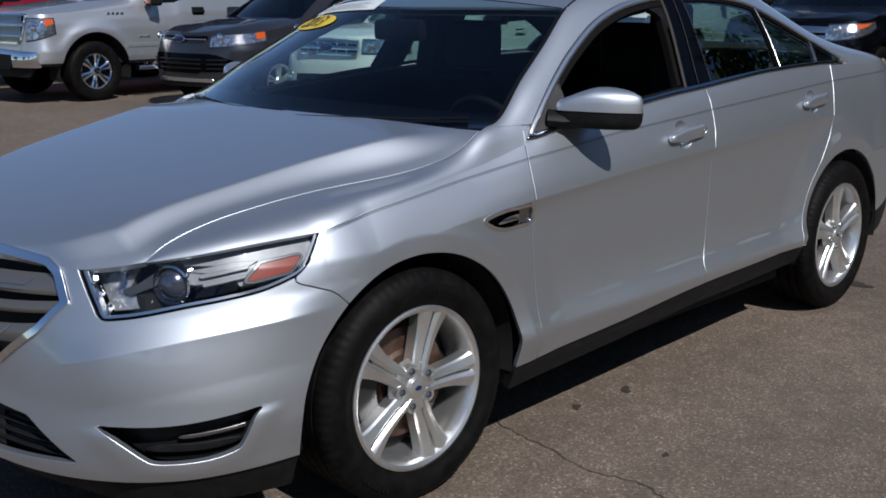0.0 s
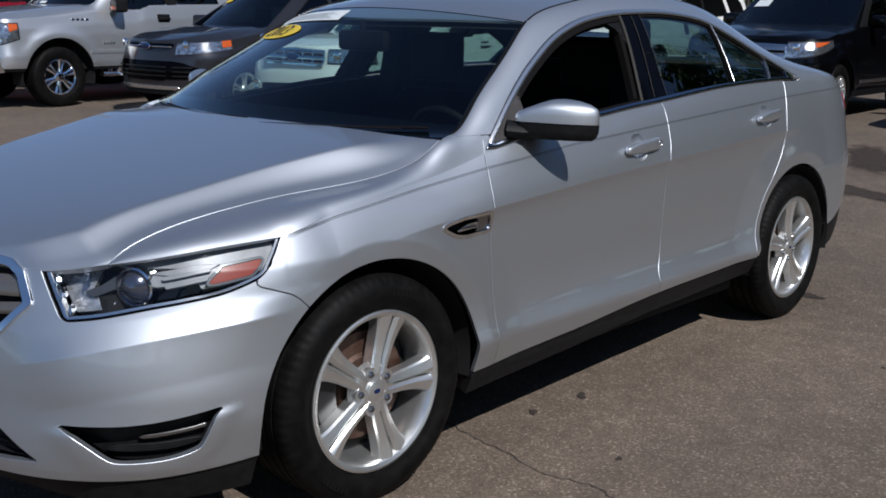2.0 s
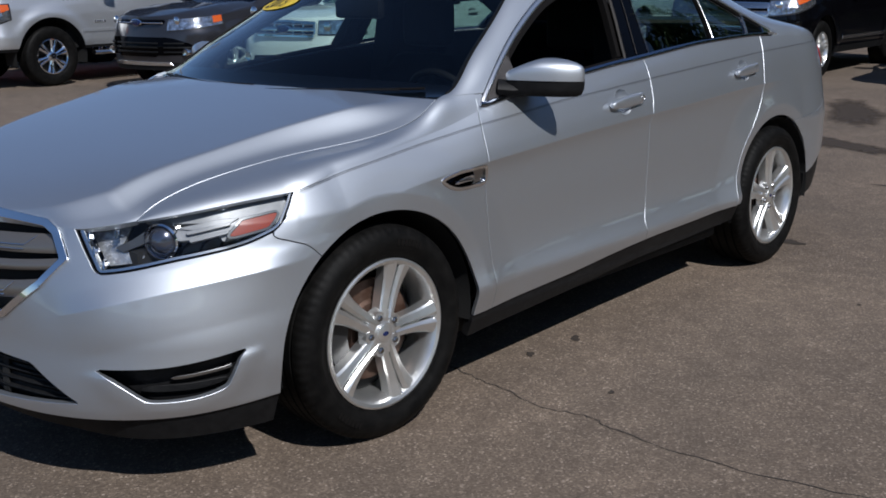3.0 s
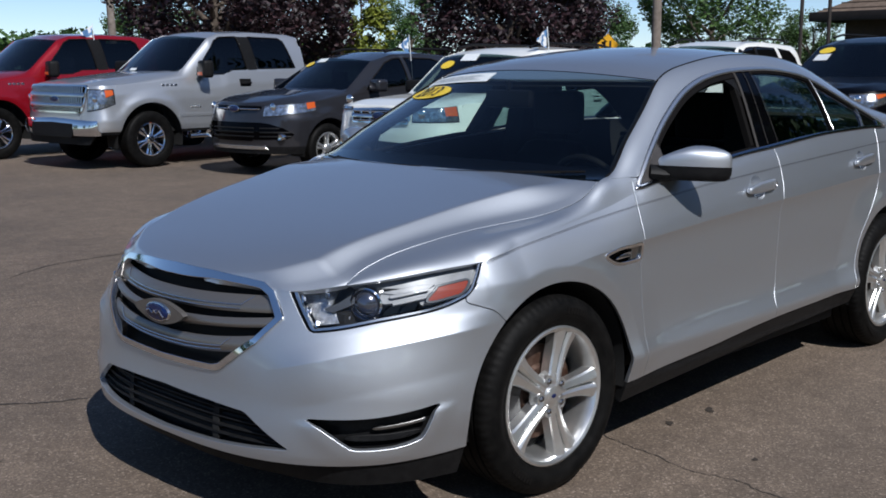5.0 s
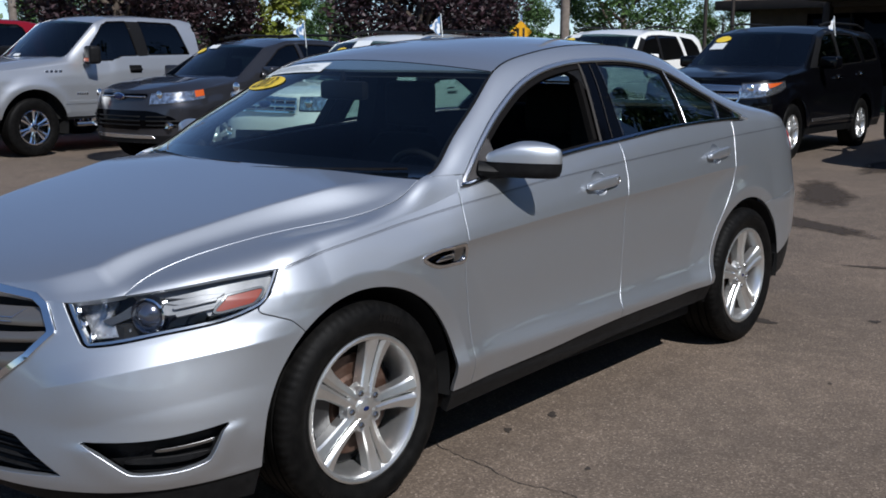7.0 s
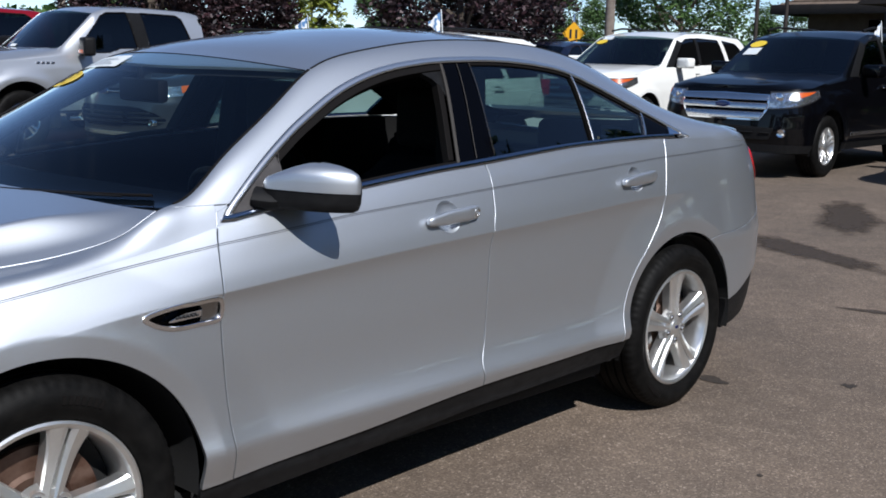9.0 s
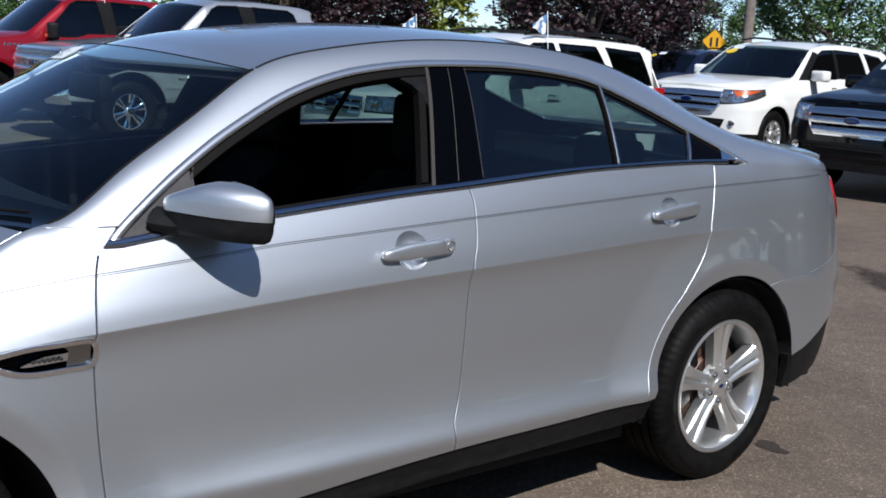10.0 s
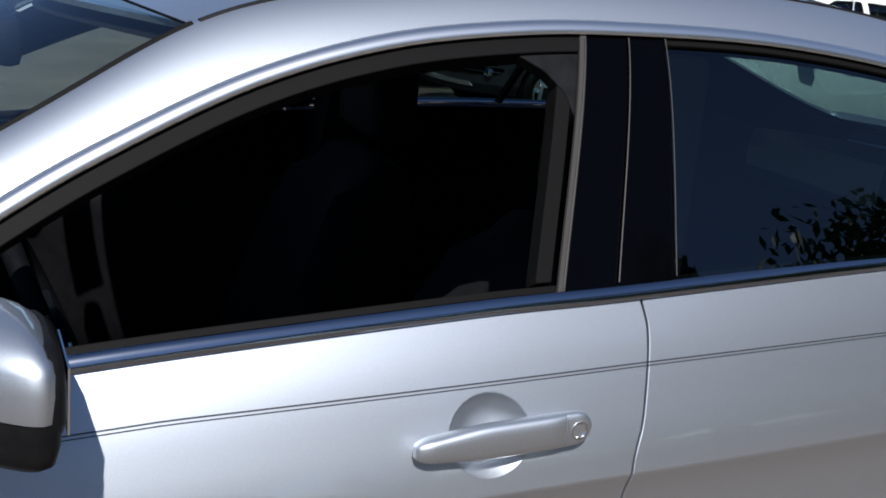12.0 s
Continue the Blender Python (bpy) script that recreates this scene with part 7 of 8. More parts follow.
COMPACT = dict(nose=-0.93, tail=3.60, W=0.915, wb=2.69, R=0.345, rim=0.225, arch=0.42, sill=0.30, skirt=0.40, p=2.5, round=0.72,
               rake=([0.3, 0.6, 0.9, 1.1], [0.02, 0.0, 0.06, 0.14]),
               belt=[(-0.93, 0.93), (-0.2, 0.985), (0.4, 1.06), (1.0, 1.11), (2.6, 1.20), (3.6, 1.24)],
               edge=[(-0.21, 0.88, 0.985), (0.1, 0.79, 1.055), (0.42, 0.79, 1.11), (1.10, 0.62, 1.53), (1.6, 0.585, 1.63), (2.2, 0.575, 1.65), (3.2, 0.59, 1.585), (3.4, 0.62, 1.5)],
               mid=[(-0.93, 0.95), (-0.5, 1.06), (0.0, 1.13), (0.5, 1.16)], screen=(0.42, 1.12, 0.22), roof_end=3.18,
               windows=[[(0.80, 1.13), (1.00, 1.30), (1.32, 1.50), (1.52, 1.56), (1.66, 1.57), (1.68, 1.19)], [(1.77, 1.20), (1.75, 1.575), (2.35, 1.565), (2.58, 1.50), (2.60, 1.25)], [(2.68, 1.27), (2.68, 1.50), (3.0, 1.46), (3.18, 1.34)]],
               seams=[0.55, 1.72, 2.62], lamp=(0.785, 0.940, 0.52, 0.72), lamp_rise=0.09, lamp_rise_top=0.13, amber=0.80, amber_low=0.22,
               grille=[(0.0, 0.865), (0.44, 0.88), (0.48, 0.905), (0.46, 0.93), (0.0, 0.925)], bars=[(0.897, 0.012)], grille_rim=False, emblem=0.895, bar_mat=CHROME,
               fascia=[([(0.0, 0.47), (0.36, 0.47), (0.40, 0.50), (0.44, 0.70), (0.0, 0.715)], GLOSS_BLACK, "lower_grille"), ([(0.48, 0.49), (0.80, 0.50), (0.86, 0.56), (0.78, 0.64), (0.62, 0.70), (0.50, 0.715)], GLOSS_BLACK, "fog_recess"), ([(0.0, 0.36), (0.60, 0.36), (0.56, 0.405), (0.0, 0.405)], CHROME_SOFT, "skid_plate")],
               ribs=[(0.53, 0.84), (0.585, 0.84), (0.64, 0.74)],
               fog=(0.72, 0.530), fog_wide=2.0, mirror=(0.86, 1.19), handles=[(1.55, 1.03), (2.48, 1.09)], handle_mat=GREY_PAINT, mirror_mat=GREY_PAINT,
               rails=[(1.45, 3.1, 0.57, 1.665)], stickers=[(0.86, 0.97, 0.45, 0.12, PAPER_WHITE, False), (0.74, 0.90, 0.86, 0.52, STICKER_YELLOW, True)], flag=[(1.9, 1.62)])
BOXY = dict(COMPACT, ribs=(), amber_low=0.42, fog_wide=1.0, tail=3.56, W=0.895, wb=2.62, R=0.35, p=3.2, round=0.5, nose=-0.88, skirt=0.36,
            rake=([0.3, 0.7, 0.95, 1.1], [0.0, 0.0, 0.03, 0.08]), flare=0.03,
            belt=[(-0.88, 0.985), (-0.2, 1.03), (0.5, 1.075), (1.0, 1.10), (2.6, 1.13), (3.56, 1.15)],
            edge=[(-0.38, 0.86, 0.995), (0.1, 0.78, 1.07), (0.48, 0.78, 1.115), (1.02, 0.655, 1.58), (1.4, 0.625, 1.665), (2.2, 0.615, 1.69), (3.2, 0.62, 1.66), (3.45, 0.63, 1.60)],
            mid=[(-0.88, 1.0), (-0.5, 1.075), (0.0, 1.115), (0.5, 1.14)], screen=(0.48, 1.04, 0.14), roof_end=3.30,
            windows=[[(0.86, 1.14), (0.98, 1.30), (1.20, 1.55), (1.32, 1.60), (1.62, 1.61), (1.64, 1.16)], [(1.74, 1.16), (1.72, 1.61), (2.34, 1.60), (2.55, 1.18)], [(2.66, 1.18), (2.52, 1.60), (3.15, 1.57), (3.28, 1.20)]],
            seams=[0.62, 1.69, 2.6], lamp=(0.84, 0.985, 0.50, 0.40), lamp_rise=0.0, lamp_rise_top=0.02, amber=0.60,
            grille=[(0.0, 0.80), (0.44, 0.80), (0.47, 0.85), (0.46, 0.97), (0.0, 0.985)], bars=[(0.89, 0.05), (0.945, 0.012), (0.84, 0.012)], grille_rim=True, uprights=(-0.30, -0.15, 0.15, 0.30), emblem=0.89,
            fascia=[([(0.0, 0.42), (0.55, 0.42), (0.52, 0.58), (0.0, 0.60)], TRIM_BLACK, "lower_grille")], fog=(0.66, 0.56),
            handles=[(1.48, 1.02), (2.40, 1.04)], handle_mat=WHITE_PAINT, mirror_mat=TRIM_BLACK, mirror=(0.86, 1.20), rails=[(1.25, 3.2, 0.60, 1.70)], tail_lamp=(3.33, 3.51, 0.96, 1.17),
            stickers=[(0.80, 0.97, 0.30, -0.10, PAPER_WHITE, False), (0.62, 0.82, 0.75, 0.40, STICKER_YELLOW, True)], flag=[(1.5, 1.66)])
LARGE = dict(COMPACT, ribs=[(0.56, 0.62)], amber_low=0.42, fog_wide=1.0, nose=-0.93, tail=4.07, W=0.99, wb=2.86, R=0.385, rim=0.235, arch=0.46, sill=0.32, skirt=0.42, p=3.0, round=0.6,
             rake=([0.3, 0.6, 0.95, 1.1], [0.02, 0.0, 0.03, 0.10]),
             belt=[(-0.93, 1.075), (-0.2, 1.125), (0.5, 1.185), (1.0, 1.22), (2.8, 1.285), (4.07, 1.32)],
             edge=[(-0.33, 0.95, 1.13), (0.1, 0.88, 1.20), (0.52, 0.88, 1.25), (1.22, 0.73, 1.72), (1.7, 0.695, 1.81), (2.4, 0.685, 1.84), (3.7, 0.70, 1.785), (3.9, 0.72, 1.70)],
             mid=[(-0.93, 1.10), (-0.5, 1.19), (0.0, 1.245), (0.55, 1.28)], screen=(0.52, 1.24, 0.20), roof_end=3.66,
             windows=[[(0.93, 1.255), (1.08, 1.42), (1.36, 1.65), (1.54, 1.715), (1.82, 1.735), (1.84, 1.29)], [(1.94, 1.295), (1.92, 1.74), (2.72, 1.725), (2.86, 1.33)], [(3.02, 1.34), (2.90, 1.72), (3.42, 1.675), (3.58, 1.55), (3.62, 1.38)]],
             pillars=[[(1.845, 1.285), (1.825, 1.745), (1.915, 1.745), (1.935, 1.29)], [(0.66, 1.245), (1.24, 1.70), (1.35, 1.665), (1.07, 1.43), (0.915, 1.25)]],
             seams=[0.68, 1.89, 2.92], lamp=(0.835, 1.035, 0.575, 0.62), lamp_rise=0.17, lamp_rise_top=0.035, amber=0.42,
             grille=[(0.0, 0.705), (0.48, 0.705), (0.56, 0.82), (0.585, 0.90), (0.575, 1.02), (0.0, 1.035)], bars=[(0.985, 0.070), (0.880, 0.072), (0.765, 0.080)], grille_rim=True, emblem=0.885, bar_mat=CHROME_SOFT,
             fascia=[([(0.0, 0.48), (0.60, 0.48), (0.66, 0.62), (0.0, 0.64)], TRIM_BLACK, "lower_grille")], fog=(0.74, 0.56),
             handles=[(1.72, 1.11), (2.72, 1.15)], handle_mat=CHROME, mirror_mat=BLACK_PAINT, mirror=(1.02, 1.32), mirror_size=(0.09, 0.14, 0.085), rails=[(1.55, 3.55, 0.685, 1.85)], mould=(0.7, 2.4, 0.52), mould_mat=CHROME_SOFT,
             stickers=[(0.70, 0.88, 0.90, 0.55, STICKER_YELLOW, True), (0.50, 0.68, 0.86, 0.55, PAPER_WHITE, False)], flag=[(2.0, 1.70)])


def lot_z(x, y):
    """The lot rises gently away from the sedan, and falls to the street past the row of pickups."""
    fall = min(1.3, 0.045 * max(0.0, y - 15.5)) * (1.0 - float(step01(x, 5.0, 12.0)))
    dip = -0.014 * (1.0 - float(step01(x, 0.3, 2.6)))
    return 0.011 * max(0.0, x - 4.2) + 0.003 * max(0.0, y - 3.0) - fall + dip


def stand(x, y, turn):
    return pose(x, y, lot_z(x, y), 0, 0, turn)


parked("pickup", "red crew-cab pickup with chrome bumper", "pickup", stand(4.61, 14.79, 3), dict(PICKUP, flag=[(1.9, 1.88)], mould_mat=RED_PAINT), RED_PAINT, None)
parked("pickup", "silver crew-cab pickup with chrome grille and bumper", "pickup", stand(5.57, 11.87, 3), PICKUP, SILVER_TRUCK, None)
parked("compact_suv", "dark grey compact sport utility with sloping bonnet", "suv", stand(6.68, 9.12, 3), COMPACT, GREY_PAINT, None)
parked("boxy_suv", "white boxy sport utility with yellow windscreen sticker", "suv", stand(6.65, 6.23, 3), BOXY, WHITE_PAINT, None)
parked("large_suv", "black large sport utility with triple chrome grille", "suv", stand(11.99, 3.54, 1.5), LARGE, BLACK_PAINT, None)
parked("large_suv", "black large sport utility at the end of the row", "suv", stand(12.45, 0.35, 1.5), dict(LARGE, flag=(), stickers=()), BLACK_PAINT, None)
parked("large_suv", "white large sport utility with dark windows", "suv", stand(13.85, 7.45, 3.7), dict(LARGE, amber=0.25, stickers=[(0.72, 0.87, 0.92, 0.58, STICKER_YELLOW, True), (0.86, 0.97, 0.80, 0.48, PAPER_WHITE, False)], handle_mat=WHITE_PAINT, mirror_mat=WHITE_PAINT, flag=()), WHITE_PAINT, None)
parked("compact_suv", "navy compact sport utility far across the lot", "suv", stand(18.6, 13.2, 4), dict(COMPACT, handle_mat=NAVY_PAINT, mirror_mat=NAVY_PAINT, flag=()), NAVY_PAINT, None)
parked("compact_suv", "navy compact sport utility parked tail first", "suv", stand(3.0, 29.0, 262), dict(COMPACT, handle_mat=NAVY_PAINT, mirror_mat=NAVY_PAINT, flag=()), NAVY_PAINT, None)


# ---- the lot ----
def asphalt_material():
    m = material("worn_asphalt", (0.12, 0.10, 0.09), 0.86)
    nt, b, add, link = tools_of(m)
    tc = add("ShaderNodeTexCoord")
    stones = add("ShaderNodeTexVoronoi")
    stones.inputs["Scale"].default_value = 150.0
    link(tc.outputs["Object"], stones.inputs["Vector"])
    sep = add("ShaderNodeSeparateColor")
    link(stones.outputs["Color"], sep.inputs[0])
    tone = ramp_node(m, sep.outputs[0], [(0.0, (0.078, 0.059, 0.044)), (0.45, (0.109, 0.084, 0.063)), (0.80, (0.135, 0.105, 0.079)), (0.95, (0.178, 0.142, 0.110)), (1.0, (0.29, 0.24, 0.195))])
    patchy = noise_node(m, 0.55, 6.0, 0.65)
    patchy2 = noise_node(m, 7.0, 5.0, 0.7)
    p1 = ramp_node(m, patchy.outputs["Fac"], [(0.32, (0.78, 0.77, 0.76)), (0.68, (1.27, 1.23, 1.19))])
    p2 = ramp_node(m, patchy2.outputs["Fac"], [(0.30, (0.78, 0.77, 0.77)), (0.72, (1.16, 1.16, 1.16))])
    mul1, mul2 = add("ShaderNodeMix"), add("ShaderNodeMix")
    for mm in (mul1, mul2):
        mm.data_type, mm.blend_type = "RGBA", "MULTIPLY"
        mm.inputs[0].default_value = 1.0
    link(tone.outputs[0], mul1.inputs[6])
    link(p1.outputs[0], mul1.inputs[7])
    link(mul1.outputs[2], mul2.inputs[6])
    link(p2.outputs[0], mul2.inputs[7])
    link(mul2.outputs[2], b.inputs["Base Color"])
    bump_node(m, stones.outputs["Distance"], 0.35, 0.003)
    return m


ASPHALT = asphalt_material()
gx = np.unique(np.concatenate([[-900, -300, -80, -30], np.arange(-12, 40, 0.8), [50, 70, 100, 200, 400, 900]]))
gy = np.unique(np.concatenate([[-900, -300, -80, -30], np.arange(-12, 40, 0.8), [50, 70, 100, 200, 400, 900]]))
V = [(x, y, min(lot_z(x, y), 0.011 * 26 + 0.003 * 30)) for x in gx for y in gy]
m = len(gy)
F = [[i * m + j, (i + 1) * m + j, (i + 1) * m + j + 1, i * m + j + 1] for i in range(len(gx) - 1) for j in range(m - 1)]
tagged(piece("ground", (np.array(V), F), ASPHALT), "worn brown-grey asphalt of a car lot", "asphalt", kind="structure")
rng = random.Random(7)


def blot(name, cx, cy, a, b, turn, mat, label, category, lift=0.003, n=44, rough=0.25, kind=""):
    """An irregular flat patch on the ground."""
    ph = [rng.uniform(0, 6.28) for _ in range(6)]
    pts = []
    for i in range(n):
        t = 2 * math.pi * i / n
        r = 1 + rough * (0.5 * math.sin(2 * t + ph[0]) + 0.35 * math.sin(3 * t + ph[1]) + 0.3 * math.sin(5 * t + ph[2]) + 0.2 * math.sin(9 * t + ph[3]) + 0.12 * math.sin(14 * t + ph[4]))
        x, y = a * r * math.cos(t), b * r * math.sin(t)
        c, s = math.cos(turn), math.sin(turn)
        px, py = cx + x * c - y * s, cy + x * s + y * c
        pts.append((px, py, lot_z(px, py) + lift))
    cz = lot_z(cx, cy) + lift
    V = np.array(pts + [(cx, cy, cz)])
    ob = piece(name, (V, [[i, (i + 1) % n, n] for i in range(n)]), mat, smooth=False)
    soak = ob.data.color_attributes.new("soak", "FLOAT_COLOR", "POINT")
    for i, dot in enumerate(soak.data):
        dot.color = (1, 1, 1, 1) if (ob.data.vertices[i].co - Vector((cx, cy, cz))).length < 1e-3 else (0, 0, 0, 1)
    return tagged(ob, label, category, kind=kind)


DAMP = mottled("damp_asphalt", (0.036, 0.028, 0.022), (0.066, 0.051, 0.040), 40.0, 0.75, 0.0, 0.3, 220, 0.0, 0.2)


def fade_edges(m):
    """Lets a flat stain thin out raggedly towards its rim."""
    nt, b, add, link = tools_of(m)
    rim = add("ShaderNodeVertexColor")
    rim.layer_name = "soak"
    wisp = noise_node(m, 9.0, 6.0, 0.7)
    both_ = add("ShaderNodeMath")
    both_.operation = "MULTIPLY_ADD"
    link(wisp.outputs["Fac"], both_.inputs[0])
    both_.inputs[1].default_value = 0.9
    link(rim.outputs["Color"], both_.inputs[2])
    cover = add("ShaderNodeMapRange")
    cover.inputs["From Min"].default_value, cover.inputs["From Max"].default_value = 0.50, 0.95
    cover.inputs["To Max"].default_value = 0.92
    link(both_.outputs[0], cover.inputs["Value"])
    link(cover.outputs[0], b.inputs["Alpha"])


fade_edges(DAMP)
DIRT = mottled("dried_dirt", (0.020, 0.015, 0.012), (0.040, 0.030, 0.022), 60.0, 0.9)
# cracks are flat ribbons; this dark tone paints the shade down in them
CRACK_SHADE = mottled("crack_shadow", (0.014, 0.012, 0.011), (0.030, 0.026, 0.022), 50.0, 0.95)
for cx, cy, a, b, t in ((9.0, 0.95, 1.15, 0.36, 0.45), (6.95, 0.42, 0.98, 0.27, 1.05), (5.33, -0.80, 0.20, 0.055, -1.2), (12.3, 1.3, 1.6, 0.28, 0.1)):
    blot("damp_stain", cx, cy, a, b, t, DAMP, "dark damp stain spread on the asphalt", "stain", kind="structure")
for cx, cy, r in ((1.216, -0.858, 0.022), (0.944, -0.826, 0.018), (0.80, -1.30, 0.012), (3.35, -0.86, 0.05), (3.75, -1.35, 0.03), (1.9, -2.1, 0.012), (-0.9, 2.9, 0.10), (2.4, -1.6, 0.010)):
    blot("dirt_spot", cx, cy, r * 1.5, r, rng.uniform(0, 3), DIRT, "small dried clump of dirt on asphalt", "dirt", 0.003, 14, 0.5)


def crack(points, width):
    path = curve2(points, 9)
    V, F = [], []
    for i, p in enumerate(path):
        d = path[min(i + 1, len(path) - 1)] - path[max(i - 1, 0)]
        d = d / (np.linalg.norm(d) + 1e-9)
        nrm = np.array([-d[1], d[0]])
        c = p + nrm * rng.uniform(-0.008, 0.008)
        w = width * rng.uniform(0.25, 1.0) * min(1, (i + 0.4) / 4, (len(path) - i - 0.4) / 4)
        for sg in (-1, 1):
            q = c + nrm * w * sg
            V.append((q[0], q[1], lot_z(q[0], q[1]) + 0.0028))
    F = [[2 * i, 2 * i + 1, 2 * i + 3, 2 * i + 2] for i in range(len(path) - 1)]
    tagged(piece("crack", (np.array(V), F), CRACK_SHADE, smooth=False), "thin dark crack running through the asphalt", "crack", kind="structure")


crack([(0.66, -0.55), (0.61, -0.79), (0.57, -1.0), (0.53, -1.2), (0.56, -1.36), (0.52, -1.5), (0.50, -1.9), (0.58, -2.4)], 0.0034)
crack([(-1.6, 1.85), (-1.2, 1.62), (-0.92, 1.49), (-0.74, 1.36), (-0.57, 1.28)], 0.008)
crack([(0.4, 4.3), (0.9, 4.6), (1.7, 4.7), (2.3, 5.2)], 0.010)
crack([(-2.4, 0.2), (-2.0, 0.45), (-1.5, 0.5), (-1.2, 0.8)], 0.006)

# ---- lawn, poles, sign, building, house ----
GRASS = mottled("mown_grass", (0.035, 0.075, 0.018), (0.075, 0.130, 0.030), 3.0, 0.9, 0.0, 0.6, 60)


def lawn(x0, x1, y0, y1):
    xs, ys = np.linspace(x0, x1, 12), np.linspace(y0, y1, 12)
    V = [(x, y, min(lot_z(x, y), 0.376) + 0.05) for x in xs for y in ys]
    F = [[i * 12 + j, (i + 1) * 12 + j, (i + 1) * 12 + j + 1, i * 12 + j + 1] for i in range(11) for j in range(11)]
    tagged(piece("lawn", rimmed(np.array(V), F, 0.06, (0, 0, -50)), GRASS), "strip of mown green grass beyond the lot", "grass", kind="structure")


lawn(23.5, 400, -60, 24)
lawn(-200, 400, 50, 400)
lawn(-200, 400, -400, -24)
lawn(-400, -26, -24, 27)

BARK = mottled("grey_brown_bark", (0.045, 0.034, 0.026), (0.11, 0.085, 0.065), 6.0, 0.9, 0.0, 0.8, 30)
POLE_WOOD = mottled("weathered_pole_wood", (0.13, 0.105, 0.085), (0.25, 0.21, 0.175), 5.0, 0.85, 0.0, 0.5, 40)
for px, py, h, r, lean in ((21.6, 12.7, 9.5, 0.13, -0.10), (18.8, 35.0, 10.0, 0.16, -0.7)):
    z0 = min(lot_z(px, py), 0.37)
    pole = thing("utility_pole", "weathered grey-brown wooden utility pole", "pole", "utility poles", Matrix.Translation((px, py, z0)))
    piece("post", tube([(0, 0, 0), (lean * 0.2, 0, h * 0.4), (lean * 0.5, 0, h)], [r, r * 0.88, r * 0.7], 14), POLE_WOOD, pole)
    piece("cross_arm", box(lean * 0.5 - 1.1, lean * 0.5 + 1.1, -0.06, 0.06, h - 0.9, h - 0.75, 0.01), POLE_WOOD, pole)
    for dx in (-0.95, -0.4, 0.4, 0.95):
        ins = lathe([(0.0, h - 0.58), (0.03, h - 0.6), (0.05, h - 0.68), (0.03, h - 0.75)], 10, "z")
        piece("insulator", (ins[0] + [lean * 0.5 + dx, 0, 0], ins[1]), GLOSS_BLACK, pole)

sign = thing("warning_sign", "yellow diamond road sign with black shapes on a steel post", "sign", "", Matrix.Translation((31.68, 21.4, 0.05)) @ pose(0, 0, 0, 0, 0, -53))
piece("sign_post", box(-0.035, 0.035, -0.03, 0.03, 0, 3.0, 0.005), CHROME_SOFT, sign)
SIGN_YELLOW = mottled("sign_yellow", (0.70, 0.34, 0.01), (0.80, 0.42, 0.015), 8.0, 0.4)
dia = [(0, 1.88), (0.42, 2.30), (0, 2.72), (-0.42, 2.30)]
piece("sign_plate", fan([(x, -0.05, z) for x, z in dia], (0, 0.012, 0)), SIGN_YELLOW, sign, smooth=False)
for dx in (-0.11, 0.10):
    piece("sign_shape", box(dx - 0.04, dx + 0.04, -0.058, -0.051, 2.12, 2.44, 0.0), INK, sign, smooth=False)

WALL_BROWN = mottled("brown_siding", (0.050, 0.036, 0.028), (0.075, 0.056, 0.044), 4.0, 0.85, 0.0, 0.4, 30)
SHINGLE = mottled("brown_shingles", (0.10, 0.070, 0.050), (0.17, 0.125, 0.092), 6.0, 0.9, 0.0, 0.5, 25)
FASCIA_DARK = mottled("dark_fascia_board", (0.020, 0.015, 0.012), (0.035, 0.027, 0.022), 5.0, 0.7)
hall = thing("showroom_building", "low brown building with a wide overhanging shingled roof", "building", "", Matrix.Translation((25.3, 10.3, 0.28)) @ pose(0, 0, 0, 0, 0, -6))
piece("wall", box(0.9, 15, -22, -0.5, 0, 2.75, 0.02), WALL_BROWN, hall)
V = [(0, 0, 2.62), (16, 0, 2.62), (16, -23, 2.62), (0, -23, 2.62), (5.5, -5.5, 5.3), (10.5, -5.5, 5.3), (10.5, -17.5, 5.3), (5.5, -17.5, 5.3)]
piece("roof", (np.array(V), [[0, 1, 5, 4], [1, 2, 6, 5], [2, 3, 7, 6], [3, 0, 4, 7], [4, 5, 6, 7], [3, 2, 1, 0]]), SHINGLE, hall, smooth=False)
for i, zc in enumerate(np.linspace(0.05, 0.95, 16)):
    ins = 5.5 * zc
    for x0, x1, y0, y1 in ((ins, ins + 0.02, -23 + ins, -ins), (ins, 16 - ins, -ins - 0.02, -ins)):
        piece("shingle_course", box(x0 - 0.05, x1, y0, y1 + 0.05, 2.62 + 2.68 * zc - 0.02, 2.62 + 2.68 * zc + 0.012, 0.0), SHINGLE, hall, smooth=False)
for x0, x1, y0, y1 in ((-0.03, 0.03, -23, 0.03), (0, 16, -0.03, 0.03)):
    piece("fascia_board", box(x0, x1, y0, y1, 2.42, 2.66, 0.01), FASCIA_DARK, hall)
piece("entrance_gable", (np.array([(-1.6, -3.2, 2.55), (-1.6, -9.5, 2.55), (-1.6, -6.35, 4.9), (6, -3.2, 2.55), (6, -9.5, 2.55), (6, -6.35, 4.9)]), [[0, 1, 2], [3, 5, 4], [0, 2, 5, 3], [1, 4, 5, 2], [0, 3, 4, 1]]), FASCIA_DARK, hall, smooth=False)
for i in range(5):
    y0 = -2.2 - i * 3.6
    win = piece("window", box(0.86, 0.90, y0 - 2.4, y0, 0.5, 2.3, 0.01), GLOSS_BLACK, hall)
    piece("window_bar", box(0.84, 0.87, y0 - 1.22, y0 - 1.18, 0.5, 2.3, 0.005), FASCIA_DARK, win)
